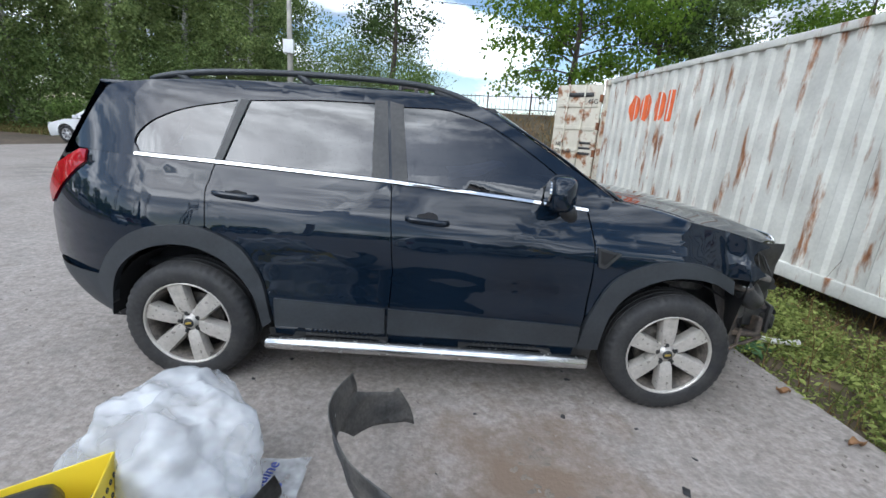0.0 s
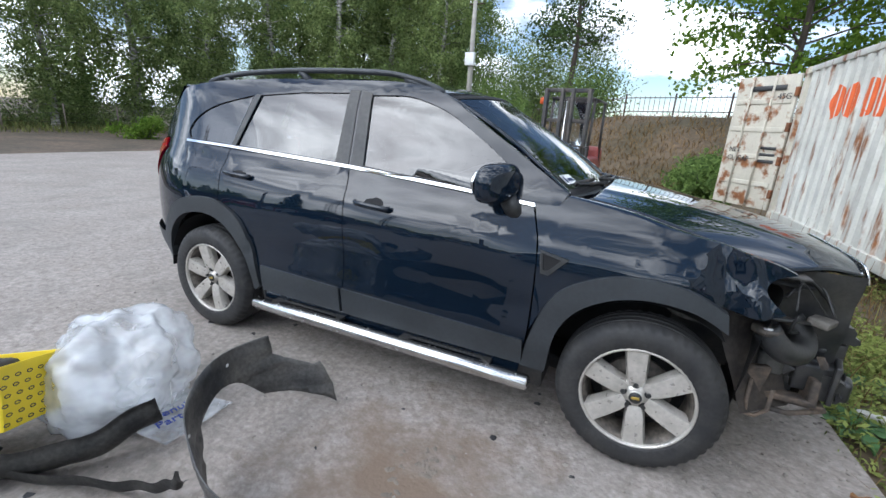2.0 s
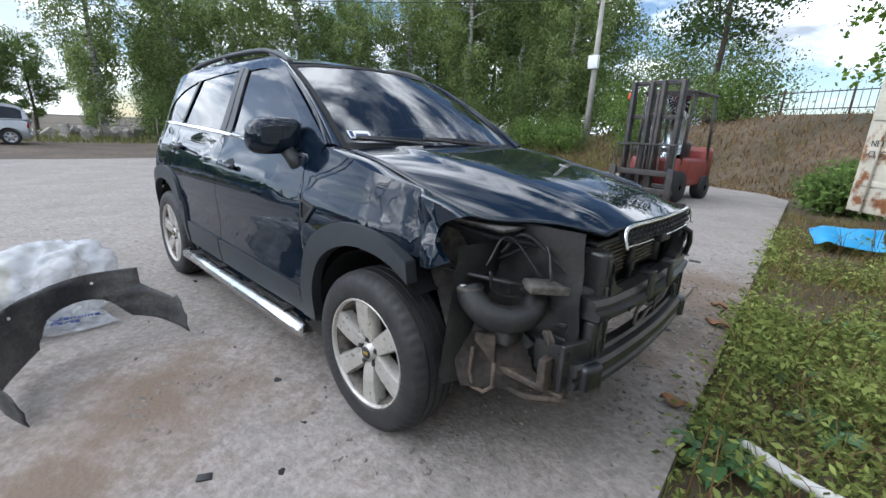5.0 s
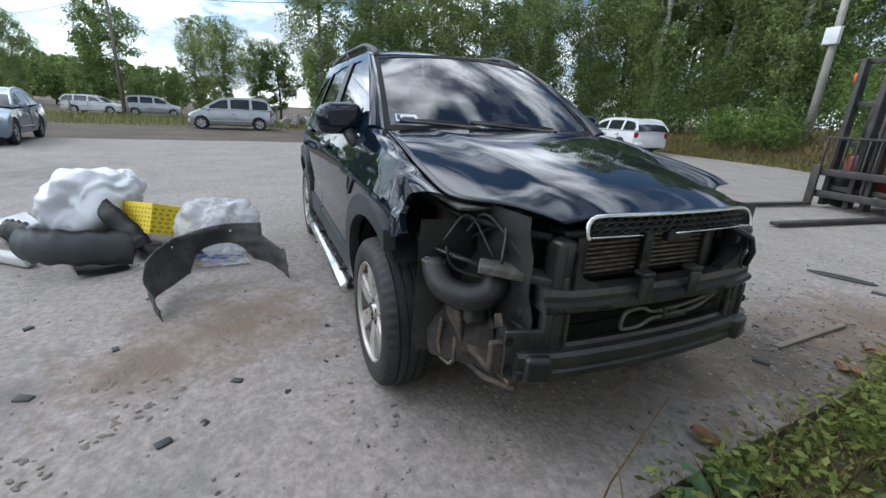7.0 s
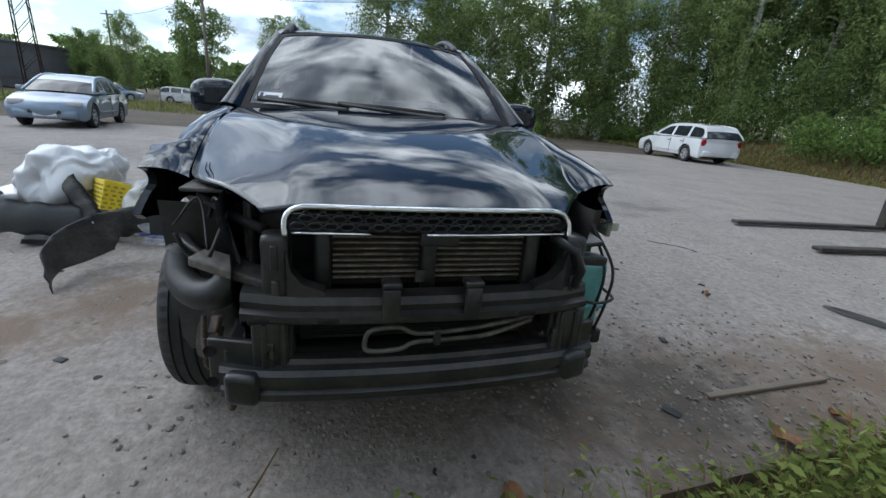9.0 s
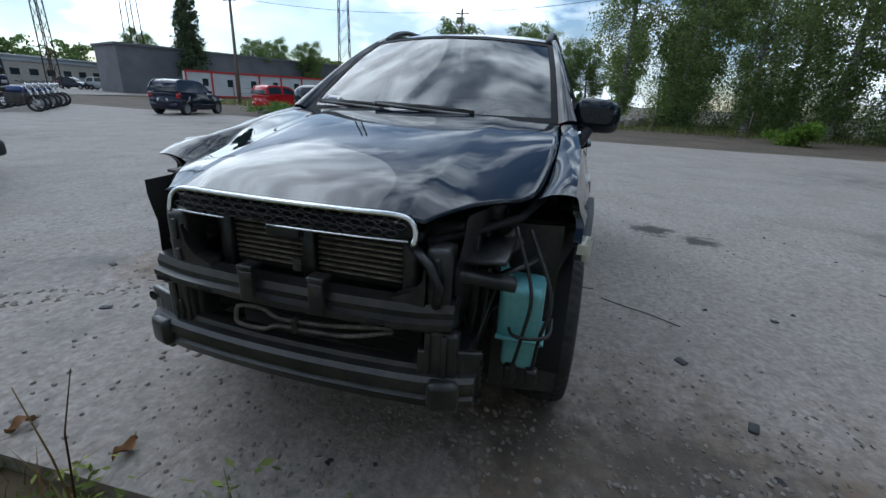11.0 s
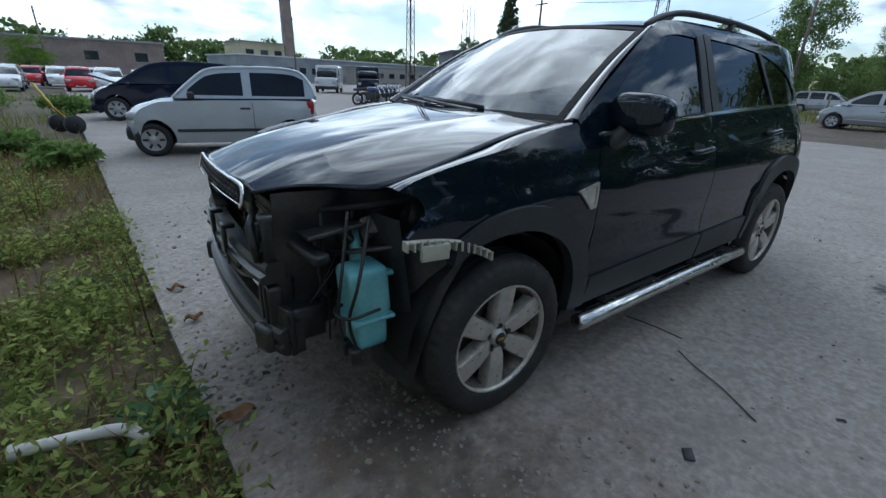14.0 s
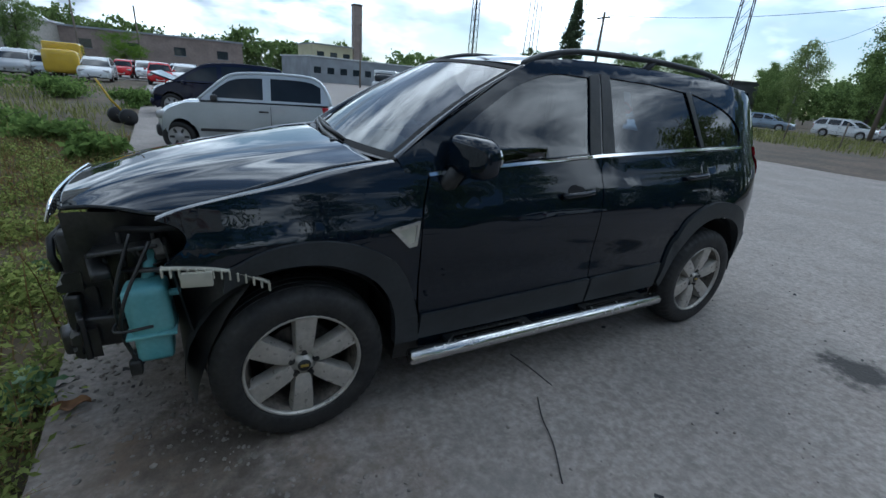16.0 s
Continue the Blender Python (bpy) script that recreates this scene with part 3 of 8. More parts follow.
ws = part("windscreen", uvgrid(ws_fn, 24, 14), GLASS_WS, suv, "windscreen glass reflecting the sky")
ws.visible_shadow = False
wsn = Vector((0.5, 0, 0.86))
for u0, u1, v0, v1 in ((-1, -0.955, 0, 1), (0.955, 1, 0, 1), (-1, 1, 0, 0.045), (-1, 1, 0.955, 1)):
    part("windscreen_border", uvgrid(lambda u, v: ws_fn(u, v) + wsn * 0.003, 24 if u1 - u0 > 1 else 1, 14 if v1 - v0 > 0.5 else 1, u0, u1, v0, v1), BLACK, ws)
for side in (-1, 1):
    def pil(u, v):
        a = ws_fn(side, v) + Vector((0, side * 0.002, 0.003))
        x, z = 0.93 + (0.2 - 0.93) * v, 1.205 + (1.618 - 1.205) * v + 0.028 * math.sin(math.pi * v)
        b = Vector((x, side * side_y(x, z), z))
        q = a.lerp(b, u)
        return q + Vector((0.3, side * 0.5, 0.7)).normalized() * 0.012 * math.sin(math.pi * u)
    part("front_pillar", uvgrid(pil, 6, 14, 0, 1), PAINT, suv)
# wing tops that curl in to meet the hood
HY = lambda x: float(np.interp(x, [p[0] for p in hl[:14]], [p[1] for p in hl[:14]]))
for side in (-1, 1):
    def shoulder(u, v):
        x = 0.93 + (1.80 - 0.93) * v
        zg = float(np.interp(x, [p[0] for p in HOOD_GAP], [p[1] for p in HOOD_GAP]))
        a = Vector((x, side * (side_y(x, zg) + dent(x, zg, side)), zg))
        hy = (HY(x) if x > 1.01 else 0.712 - (1.01 - x) * 0.1) + 0.007
        b = Vector((x, side * hy, hood_fn(max(x, 1.0), hy).z - 0.004))
        c = Vector((x, side * (0.45 * abs(a.y) + 0.55 * hy), max(a.z, b.z) + 0.012))
        return a * (1 - u) ** 2 + c * 2 * u * (1 - u) + b * u * u if u < 0.999 else b
    sb = uvgrid(shoulder, 8, 26, 0, 1)
    part("wing_shoulder", sb, PAINT, suv)
# wipers
for pts in ([(1.0, -0.20, 1.21), (0.985, -0.42, 1.222), (0.945, -0.60, 1.232)], [(1.05, 0.28, 1.205), (1.05, -0.02, 1.222), (1.02, -0.22, 1.236)]):
    wb = tube([(pts[0][0] + 0.03, pts[0][1], pts[0][2] - 0.005)] + pts, [0.016, 0.011, 0.009, 0.006], 8)
    p0, p2 = Vector(pts[0]), Vector(pts[2])
    add_tube(wb, [p0 + Vector((-0.03, 0.02, 0.012)), (p0 + p2) / 2 + Vector((-0.012, 0, 0.012)), p2 + Vector((-0.015, -0.02, 0.002))], 0.007, 6, True, 2.0)
    part("wiper", wb, PLASTIC_DARK, suv, "black windscreen wiper")
stk = part("windscreen_sticker", uvgrid(lambda u, v: ws_fn(u, v) + wsn * 0.007, 3, 3, -0.91, -0.745, 0.075, 0.145), PAPER, ws, "white registration sticker")
part("sticker_mark", uvgrid(lambda u, v: ws_fn(u, v) + wsn * 0.010, 1, 1, -0.90, -0.875, 0.085, 0.135), INK, ws)
part("sticker_bar", uvgrid(lambda u, v: ws_fn(u, v) + wsn * 0.010, 1, 1, -0.86, -0.765, 0.095, 0.115), INK, ws)
# tailgate, rear bumper, spoiler
def gate(u, v):
    z = 0.62 + 1.0 * v
    x = float(np.interp(z, [0.6, 0.9, 1.1, 1.26, 1.45, 1.62], [-2.34, -2.335, -2.30, -2.16, -2.03, -1.93]))
    w = side_y(max(x, -2.33), min(z, 1.6)) * 0.97
    return Vector((x - 0.05 * (1 - u * u), u * w, z))
part("tailgate", uvgrid(gate, 12, 12), PAINT, suv)
rb_plan = cr([(-1.82, 0.845), (-1.95, 0.80), (-2.12, 0.71), (-2.27, 0.57), (-2.35, 0.38), (-2.385, 0.15), (-2.39, 0.0)], 5)
rb_plan = [(x, -y) for x, y in rb_plan] + [(x, y) for x, y in rb_plan[-2::-1]]


def rear_bumper(u, v):
    i = u * (len(rb_plan) - 1)
    k = min(int(i), len(rb_plan) - 2)
    x = rb_plan[k][0] + (rb_plan[k + 1][0] - rb_plan[k][0]) * (i - k)
    y = rb_plan[k][1] + (rb_plan[k + 1][1] - rb_plan[k][1]) * (i - k)
    back = min(1, (-1.8 - x) / 0.4)
    z0 = 0.34 + 0.07 * back
    tuck = 1 - 0.07 * (1 - v) ** 2
    return Vector((-1.2 + (x + 1.2) * tuck, y * (1 - 0.05 * (1 - v) ** 2), z0 + (0.60 - z0) * v))


part("rear_bumper", uvgrid(rear_bumper, 60, 8, 0, 1), PLASTIC, suv, "grey plastic rear bumper")
sp = bmesh.new()
add_box(sp, (-1.88, 0, 1.618), (0.18, 0.98, 0.035), 0.012)
part("roof_spoiler", sp, PAINT, suv)
# underbody filler and inner wheel houses; the black carries the shade below the car
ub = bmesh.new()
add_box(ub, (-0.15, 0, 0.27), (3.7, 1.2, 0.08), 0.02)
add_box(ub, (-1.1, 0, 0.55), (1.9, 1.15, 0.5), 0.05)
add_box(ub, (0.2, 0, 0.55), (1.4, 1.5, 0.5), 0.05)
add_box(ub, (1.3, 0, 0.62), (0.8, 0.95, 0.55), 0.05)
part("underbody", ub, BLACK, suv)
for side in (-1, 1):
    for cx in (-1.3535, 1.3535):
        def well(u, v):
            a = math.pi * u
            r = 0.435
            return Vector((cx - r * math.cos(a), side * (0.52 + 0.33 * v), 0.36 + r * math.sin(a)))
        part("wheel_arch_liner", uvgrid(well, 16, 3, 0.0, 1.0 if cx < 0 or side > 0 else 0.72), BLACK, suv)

# ---- interior ----
ib = box((0.62, 0, 1.06), (0.42, 1.36, 0.22), 0.08)
part("dashboard", ib, DASH, suv)
for y in (-0.36, 0.36):
    for x in (-0.25, -1.1):
        s = bmesh.new()
        add_box(s, (x, y, 0.72), (0.5, 0.5, 0.2), 0.06)
        add_box(s, (x - 0.26, y, 1.06), (0.16, 0.48, 0.62), 0.06, Euler((0, radians(-12), 0)).to_matrix())
        add_box(s, (x - 0.34, y, 1.44), (0.1, 0.26, 0.17), 0.04, Euler((0, radians(-8), 0)).to_matrix())
        part("seat", s, INTERIOR, suv)
swb = bmesh.new()
sw_c = Vector((0.33, 0.36, 1.08))
add_tube(swb, [sw_c + Vector((0.19 * math.sin(a) * 0.42, 0.19 * math.cos(a), 0.19 * math.sin(a) * 0.9)) for a in np.linspace(0, 2 * math.pi, 25)], 0.016, 8, False)
add_box(swb, sw_c, (0.05, 0.3, 0.07), 0.02)
part("steering_wheel", swb, INTERIOR, suv)
film_bm = uvgrid(lambda u, v: Vector((0.05 + 0.4 * v, 0.36 + 0.34 * u, 1.17 + 0.10 * v)), 14, 10)
fold(film_bm, 0.05, 6.0)
part("crumpled_blue_cover", film_bm, BLUE_FILM, suv, "crumpled blue plastic cover inside")
part("cabin_floor", box((-0.6, 0, 0.62), (2.4, 1.3, 0.04)), INTERIOR, suv)
part("cabin_rear_shade", box((-1.85, 0, 0.95), (0.05, 1.0, 0.6)), INTERIOR, suv)

# ---- wheels ----
def build_wheel():
    w = new("wheel")
    R, rw = 0.358, 0.112
    half = [(0.0, R), (0.016, R), (0.018, R - 0.008), (0.024, R - 0.008), (0.026, R - 0.0005), (0.054, R - 0.002), (0.056, R - 0.009), (0.062, R - 0.009), (0.064, R - 0.003), (0.088, R - 0.009), (0.103, R - 0.022), (0.110, 0.325), (0.117, 0.29), (0.112, 0.25), (0.10, 0.238)]
    prof = [(r, -y) for y, r in half[::-1]] + [(r, y) for y, r in half[1:]]
    ty = lathe(prof, 192)
    for v in ty.verts:
        if 0.08 < abs(v.co.y) < 0.106:
            k = int(round(math.atan2(v.co.z, v.co.x) / (2 * math.pi) * 192))
            if (k // 2) % 2:
                v.co.x, v.co.z = v.co.x * 0.983, v.co.z * 0.983
    tyre = part("tyre", sharpen(ty, 32), RUBBER, w, "worn black road tyre")
    # barrel colour is dark so that the spoke gaps look shaded
    part("rim_barrel", lathe([(0.233, -0.09), (0.222, -0.085), (0.21, -0.03), (0.2, 0.05), (0.235, 0.1)], 64), ALLOY_DARK, w, "inner rim darkened for the shade between the spokes")
    part("rim_lip", lathe([(0.236, -0.088), (0.243, -0.104), (0.239, -0.110), (0.231, -0.105), (0.229, -0.09)], 64), ALLOY, w, "silver alloy rim lip with worn edges")
    part("brake_disc", lathe([(0.05, 0.0), (0.15, 0.0), (0.152, 0.02), (0.05, 0.02)], 40), ALLOY_DARK, w)
    # added black disc closes the wheel and paints the dark behind the spokes
    part("inner_barrel", lathe([(0.0, 0.035), (0.205, 0.035), (0.2, 0.05)], 40), BLACK, w)
    for k in range(6):
        a = 2 * math.pi * k / 6 + math.pi / 2
        sb = bmesh.new()
        st = [(0.05, 0.034, -0.08), (0.085, 0.042, -0.090), (0.14, 0.046, -0.097), (0.2, 0.050, -0.098), (0.231, 0.054, -0.096)]
        top, bot = [], []
        for r, hw, y in st:
            row = []
            for t, dy in ((-1, 0.022), (-0.82, 0.002), (-0.6, 0.0), (0, 0.003), (0.6, 0.0), (0.82, 0.002), (1, 0.022)):
                q = Vector((r, y + dy, hw * t))
                row.append(sb.verts.new(Matrix.Rotation(-a, 3, "Y") @ q))
            top.append(row)
        for i in range(len(top) - 1):
            for j in range(6):
                sb.faces.new((top[i][j], top[i + 1][j], top[i + 1][j + 1], top[i][j + 1]))
        es = [e for e in sb.edges if e.is_boundary]
        ex = bmesh.ops.extrude_edge_only(sb, edges=es)
        for v in ex["geom"]:
            if isinstance(v, bmesh.types.BMVert):
                v.co.y += 0.035
        bmesh.ops.recalc_face_normals(sb, faces=sb.faces[:])
        part("spoke", sharpen(sb, 50), ALLOY, w)
    hubm = part("hub", lathe([(0.0, -0.092), (0.03, -0.092), (0.034, -0.088), (0.037, -0.074), (0.07, -0.074), (0.08, -0.066), (0.08, -0.03)], 32), ALLOY, w)
    part("hub_cap", lathe([(0.0, -0.096), (0.026, -0.0955), (0.029, -0.09), (0.029, -0.08)], 24), PLASTIC_DARK, w)
    part("emblem", box((0, -0.097, 0), (0.034, 0.003, 0.013), 0.002), EMBLEM, w)
    for k in range(5):
        a = 2 * math.pi * k / 5 + math.pi / 2
        nb = lathe([(0.0, -0.088), (0.009, -0.088), (0.011, -0.084), (0.011, -0.06)], 6)
        # flat dark disc paints the shaded pocket round the nut
        lathe([(0.0, -0.0765), (0.019, -0.0765), (0.0195, -0.07)], 12, bm=nb)
        bmesh.ops.translate(nb, vec=(0.057 * math.cos(a), 0, 0.057 * math.sin(a)), verts=nb.verts[:])
        part("wheel_nut", nb, PLASTIC_DARK, w, smooth=False)
    return w


def copy_part_tree(ob, m, parent):
    c = copy_thing(ob, m)
    c.parent = parent
    return c


wheel0 = build_wheel()
for x, s, spin in ((1.3535, -1, -7), (-1.3535, -1, -15), (1.3535, 1, 4), (-1.3535, 1, 10)):
    yw = 0.785
    m = pose(x, s * yw, 0.355, 0, spin, 180 if s > 0 else 0)
    if x > 0 and s < 0:
        wheel0.matrix_world, wheel0.parent = m, suv
        first = m
    else:
        copy_part_tree(wheel0, m, suv)

# ---- exposed front end ----
def beam(ys, fn, prof, material, name, label="", parent=None):
    """Sweep a closed (dx, dz) profile along y through fn(y) = (x, z)."""
    bm = bmesh.new()
    rows = []
    for y in ys:
        x, z = fn(y)
        rows.append([bm.verts.new((x + dx, y, z + dz)) for dx, dz in prof])
    n = len(prof)
    for i in range(len(rows) - 1):
        for k in range(n):
            bm.faces.new((rows[i][k], rows[i][(k + 1) % n], rows[i + 1][(k + 1) % n], rows[i + 1][k]))
    bm.faces.new(rows[0])
    bm.faces.new(rows[-1][::-1])
    bmesh.ops.recalc_face_normals(bm, faces=bm.faces[:])
    return part(name, sharpen(bm, 30), material, parent or suv, label)


lower_prof = [(0.015, 0.0), (0.03, 0.008), (0.035, 0.034), (0.024, 0.042), (0.022, 0.056), (0.036, 0.063), (0.034, 0.092), (0.02, 0.104), (-0.005, 0.108), (-0.012, 0.122), (-0.05, 0.122), (-0.05, 0.0)]
beam(np.linspace(-0.57, 0.61, 33), lambda y: (2.175 - 0.10 * y * y - 0.9 * max(0, abs(y - 0.02) - 0.42) ** 2, 0.405 + 0.02 * y * y), lower_prof, METAL_BLACK, "bumper_beam", "scuffed black steel bumper beam")
for y in (-0.50, 0.52):
    bb = bmesh.new()
    s = 1 if y > 0 else -1
    turn = Euler((0, 0, radians(16 * s))).to_matrix()
    add_box(bb, (2.155, y, 0.462), (0.085, 0.095, 0.10), 0.022, turn, 3)
    add_box(bb, (2.128, y * 1.02, 0.50), (0.022, 0.19, 0.18), 0.006, turn)
    add_box(bb, (2.05, y, 0.50), (0.16, 0.12, 0.13), 0.012)
    part("crash_box", bb, METAL_BLACK, suv)
    # black discs on the plate paint the dark of bolt holes
    for dz in (-0.045, 0.055):
        for dy in (-0.085, 0.085):
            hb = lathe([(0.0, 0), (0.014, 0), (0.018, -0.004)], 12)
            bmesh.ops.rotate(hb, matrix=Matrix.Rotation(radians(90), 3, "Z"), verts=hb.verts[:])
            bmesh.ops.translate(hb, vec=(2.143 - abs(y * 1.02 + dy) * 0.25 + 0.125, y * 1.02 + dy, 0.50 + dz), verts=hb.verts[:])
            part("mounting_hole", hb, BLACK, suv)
up_prof = [(0.02, 0.0), (0.03, 0.01), (0.03, 0.028), (0.01, 0.036), (0.012, 0.055), (0.0, 0.075), (-0.05, 0.08), (-0.05, 0.0)]
beam(np.linspace(-0.50, 0.54, 21), lambda y: (2.175 - 0.12 * y * y, 0.655 + 0.10 * max(0, abs(y - 0.02) - 0.40)), up_prof, METAL_BLACK, "upper_crossmember", "black radiator crossmember")
for y in (-0.10, 0.14):
    tb = bmesh.new()
    add_box(tb, (2.202, y, 0.715), (0.016, 0.05, 0.10), 0.005)
    add_box(tb, (2.185, y, 0.775), (0.05, 0.055, 0.018), 0.005)
    part("bumper_bracket", tb, METAL_BLACK, suv)
# thin black bars paint the shaded slots; nothing is cut out
for y in (-0.43, -0.25, 0.30):
    part("crossmember_slot", box((2.203 - 0.12 * y * y, y, 0.672), (0.006, 0.10, 0.016), 0.004, Euler((0, 0, radians(-14 * y))).to_matrix()), BLACK, suv)
for y, s in ((-0.41, -1), (0.485, 1)):
    part("radiator_support", box((2.10, y, 0.79), (0.09, 0.075, 0.22), 0.018), METAL_BLACK, suv, "black radiator support upright")
    part("lower_support", box((2.09, y * 0.99, 0.60), (0.08, 0.07, 0.18), 0.015), METAL_BLACK, suv)
    part("support_plate", box((2.13, y + s * 0.02, 0.57), (0.05, 0.10, 0.17), 0.012), METAL_BLACK, suv)
    for dy in (0.035, -0.015):
        part("support_rib", box((2.158, y + s * dy, 0.57), (0.012, 0.016, 0.16), 0.004), METAL_BLACK, suv)
    for dz in (0.04, -0.06):
        part("support_rib", box((2.148, y, 0.80 + dz), (0.012, 0.02, 0.07), 0.005), METAL_BLACK, suv)
    gus = fill([[(0, 0.86), (0.012, 0.80), (0.04, 0.765), (0.10, 0.74), (0.10, 0.70), (0, 0.70)]], 0.05, lambda u, z: Vector((2.155, y - s * (0.03 + u), z)), Vector((-0.05, 0, 0)))
    part("corner_gusset", gus, METAL_BLACK, suv)
# side arms that carried the headlights
part("headlight_arm", box((2.03, -0.53, 0.765), (0.075, 0.27, 0.032), 0.008, Euler((radians(-7), radians(6), radians(-30))).to_matrix()), APRON, suv, "dusty headlight support arm")
part("headlight_arm", box((2.03, 0.57, 0.79), (0.06, 0.24, 0.035), 0.01, Euler((radians(-8), 0, radians(14))).to_matrix()), PLASTIC_DARK, suv)
# grille with chrome surround
GX = lambda y: 2.185 - 0.13 * y * y
# black backing sheet: shade behind the honeycomb, put into the colour
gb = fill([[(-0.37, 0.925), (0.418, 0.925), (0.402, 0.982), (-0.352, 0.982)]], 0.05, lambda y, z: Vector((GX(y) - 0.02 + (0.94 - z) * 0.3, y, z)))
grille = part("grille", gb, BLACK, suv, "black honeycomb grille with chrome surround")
fr = [(-0.376, 0.912), (-0.379, 0.935), (-0.374, 0.962), (-0.350, 0.982)] + [(y, 0.987) for y in np.linspace(-0.3, 0.35, 8)] + [(0.402, 0.980), (0.424, 0.958), (0.429, 0.935), (0.425, 0.912)]
part("chrome_surround", tube([(GX(y) + (0.95 - z) * 0.3 + 0.008, y, z) for y, z in cr(fr, 3)], 0.008, 8, True, 0.8), CHROME, grille, "chrome grille surround")
for y0, y1 in ((-0.36, -0.16), (-0.01, 0.41)):
    part("chrome_lower_trim", tube([(GX(y) + 0.015, y, 0.921) for y in np.linspace(y0, y1, 8)], 0.0035, 6), CHROME, grille)
hx = bmesh.new()
for r in range(3):
    for c in range(19):
        y0, z0 = -0.345 + c * 0.0415 + (0.02 if r % 2 else 0), 0.936 + r * 0.019
        if y0 > 0.40:
            continue
        ptsh = [(GX(y0) + (0.95 - z0) * 0.3, y0 + 0.020 * math.cos(a), z0 + 0.0105 * math.sin(a)) for a in np.linspace(0, 2 * math.pi, 7)]
        add_tube(hx, ptsh, 0.0032, 4, False)
part("honeycomb", hx, PLASTIC_DARK, grille)
part("grille_tab", box((2.175, 0.03, 0.905), (0.03, 0.11, 0.04), 0.006), PLASTIC_DARK, suv)
# intercooler
ic = part("intercooler_core", box((2.02, 0.045, 0.80), (0.04, 0.66, 0.17), 0.004), CORE, suv)
for k in range(8):
    for y0, y1 in ((-0.26, 0.0), (0.055, 0.345)):
        part("cooler_fin", box((2.045, (y0 + y1) / 2, 0.742 + k * 0.0185), (0.014, y1 - y0, 0.0065), 0.002, seg=1), FIN, ic)
part("cooler_strap", box((2.06, 0.03, 0.80), (0.02, 0.045, 0.21), 0.006), METAL_BLACK, suv)
part("cooler_tank", box((2.04, -0.29, 0.80), (0.06, 0.05, 0.19), 0.015), METAL_BLACK, suv)
part("cooler_tank", box((2.04, 0.375, 0.80), (0.06, 0.05, 0.19), 0.015), METAL_BLACK, suv)
part("data_tag", box((2.085, 0.0, 0.757), (0.01, 0.03, 0.04), 0.002), APRON, suv)
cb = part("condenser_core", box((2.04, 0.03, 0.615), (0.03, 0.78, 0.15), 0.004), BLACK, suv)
for k in range(14):
    part("condenser_fin", box((2.058, 0.03, 0.553 + k * 0.0098), (0.008, 0.70, 0.003)), CORE, cb, smooth=False)
loop = cr([(2.16, 0.36, 0.645), (2.17, 0.22, 0.625), (2.175, 0.10, 0.612), (2.18, -0.02, 0.612), (2.18, -0.07, 0.635), (2.185, -0.15, 0.632), (2.185, -0.17, 0.60), (2.185, -0.16, 0.565), (2.18, -0.07, 0.562), (2.18, -0.02, 0.583), (2.175, 0.10, 0.585), (2.17, 0.22, 0.592), (2.15, 0.36, 0.625)], 4)
part("cooler_pipe", tube(loop, 0.0075, 8), APRON, suv, "dusty metal oil cooler pipe")
part("pipe_clamp", box((2.18, 0.045, 0.598), (0.02, 0.02, 0.05), 0.004), METAL_BLACK, suv)
part("hood_latch_panel", box((2.03, 0.02, 0.905), (0.10, 0.80, 0.03), 0.01), METAL_BLACK, suv)
# inner body panels and engine bay
for s in (-1, 1):
    def apron(u, v):
        x, z = 1.45 + 0.66 * u, 0.52 + 0.46 * v
        return Vector((x, s * (0.56 - 0.06 * u + 0.05 * v) + 0.02 * noise.noise(Vector((x * 9, s, z * 9))), z))
    part("inner_wing_panel", uvgrid(apron, 14, 10, 0, 1), METAL_BLACK, suv, "dusty inner wing panel")
    # rail in near-black: the pocket's shade sits in its colour
    part("wing_rail", tube([(1.35, s * 0.70, 0.96), (1.6, s * 0.71, 0.955), (1.82, s * 0.66, 0.93), (1.98, s * 0.52, 0.90), (2.08, s * 0.44, 0.90)], 0.017, 8, True, 0.7), BLACK, suv)
    part("front_wheel_house", uvgrid(lambda u, v: Vector((1.70 + 0.08 * v + 0.03 * math.sin(3 * u), s * (0.50 + 0.30 * u), 0.33 + 0.58 * v)), 8, 8, 0, 1), PLASTIC_DARK, suv)
    part("chassis_leg", box((1.85, s * 0.48, 0.50), (0.5, 0.09, 0.11), 0.02), METAL_BLACK, suv)
# crude engine filler; the dark of the bay is put into its colour
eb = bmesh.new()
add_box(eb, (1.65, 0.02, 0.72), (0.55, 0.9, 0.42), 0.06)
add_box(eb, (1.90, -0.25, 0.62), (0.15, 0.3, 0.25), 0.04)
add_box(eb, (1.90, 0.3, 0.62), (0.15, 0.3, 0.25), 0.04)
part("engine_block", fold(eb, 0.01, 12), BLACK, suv)
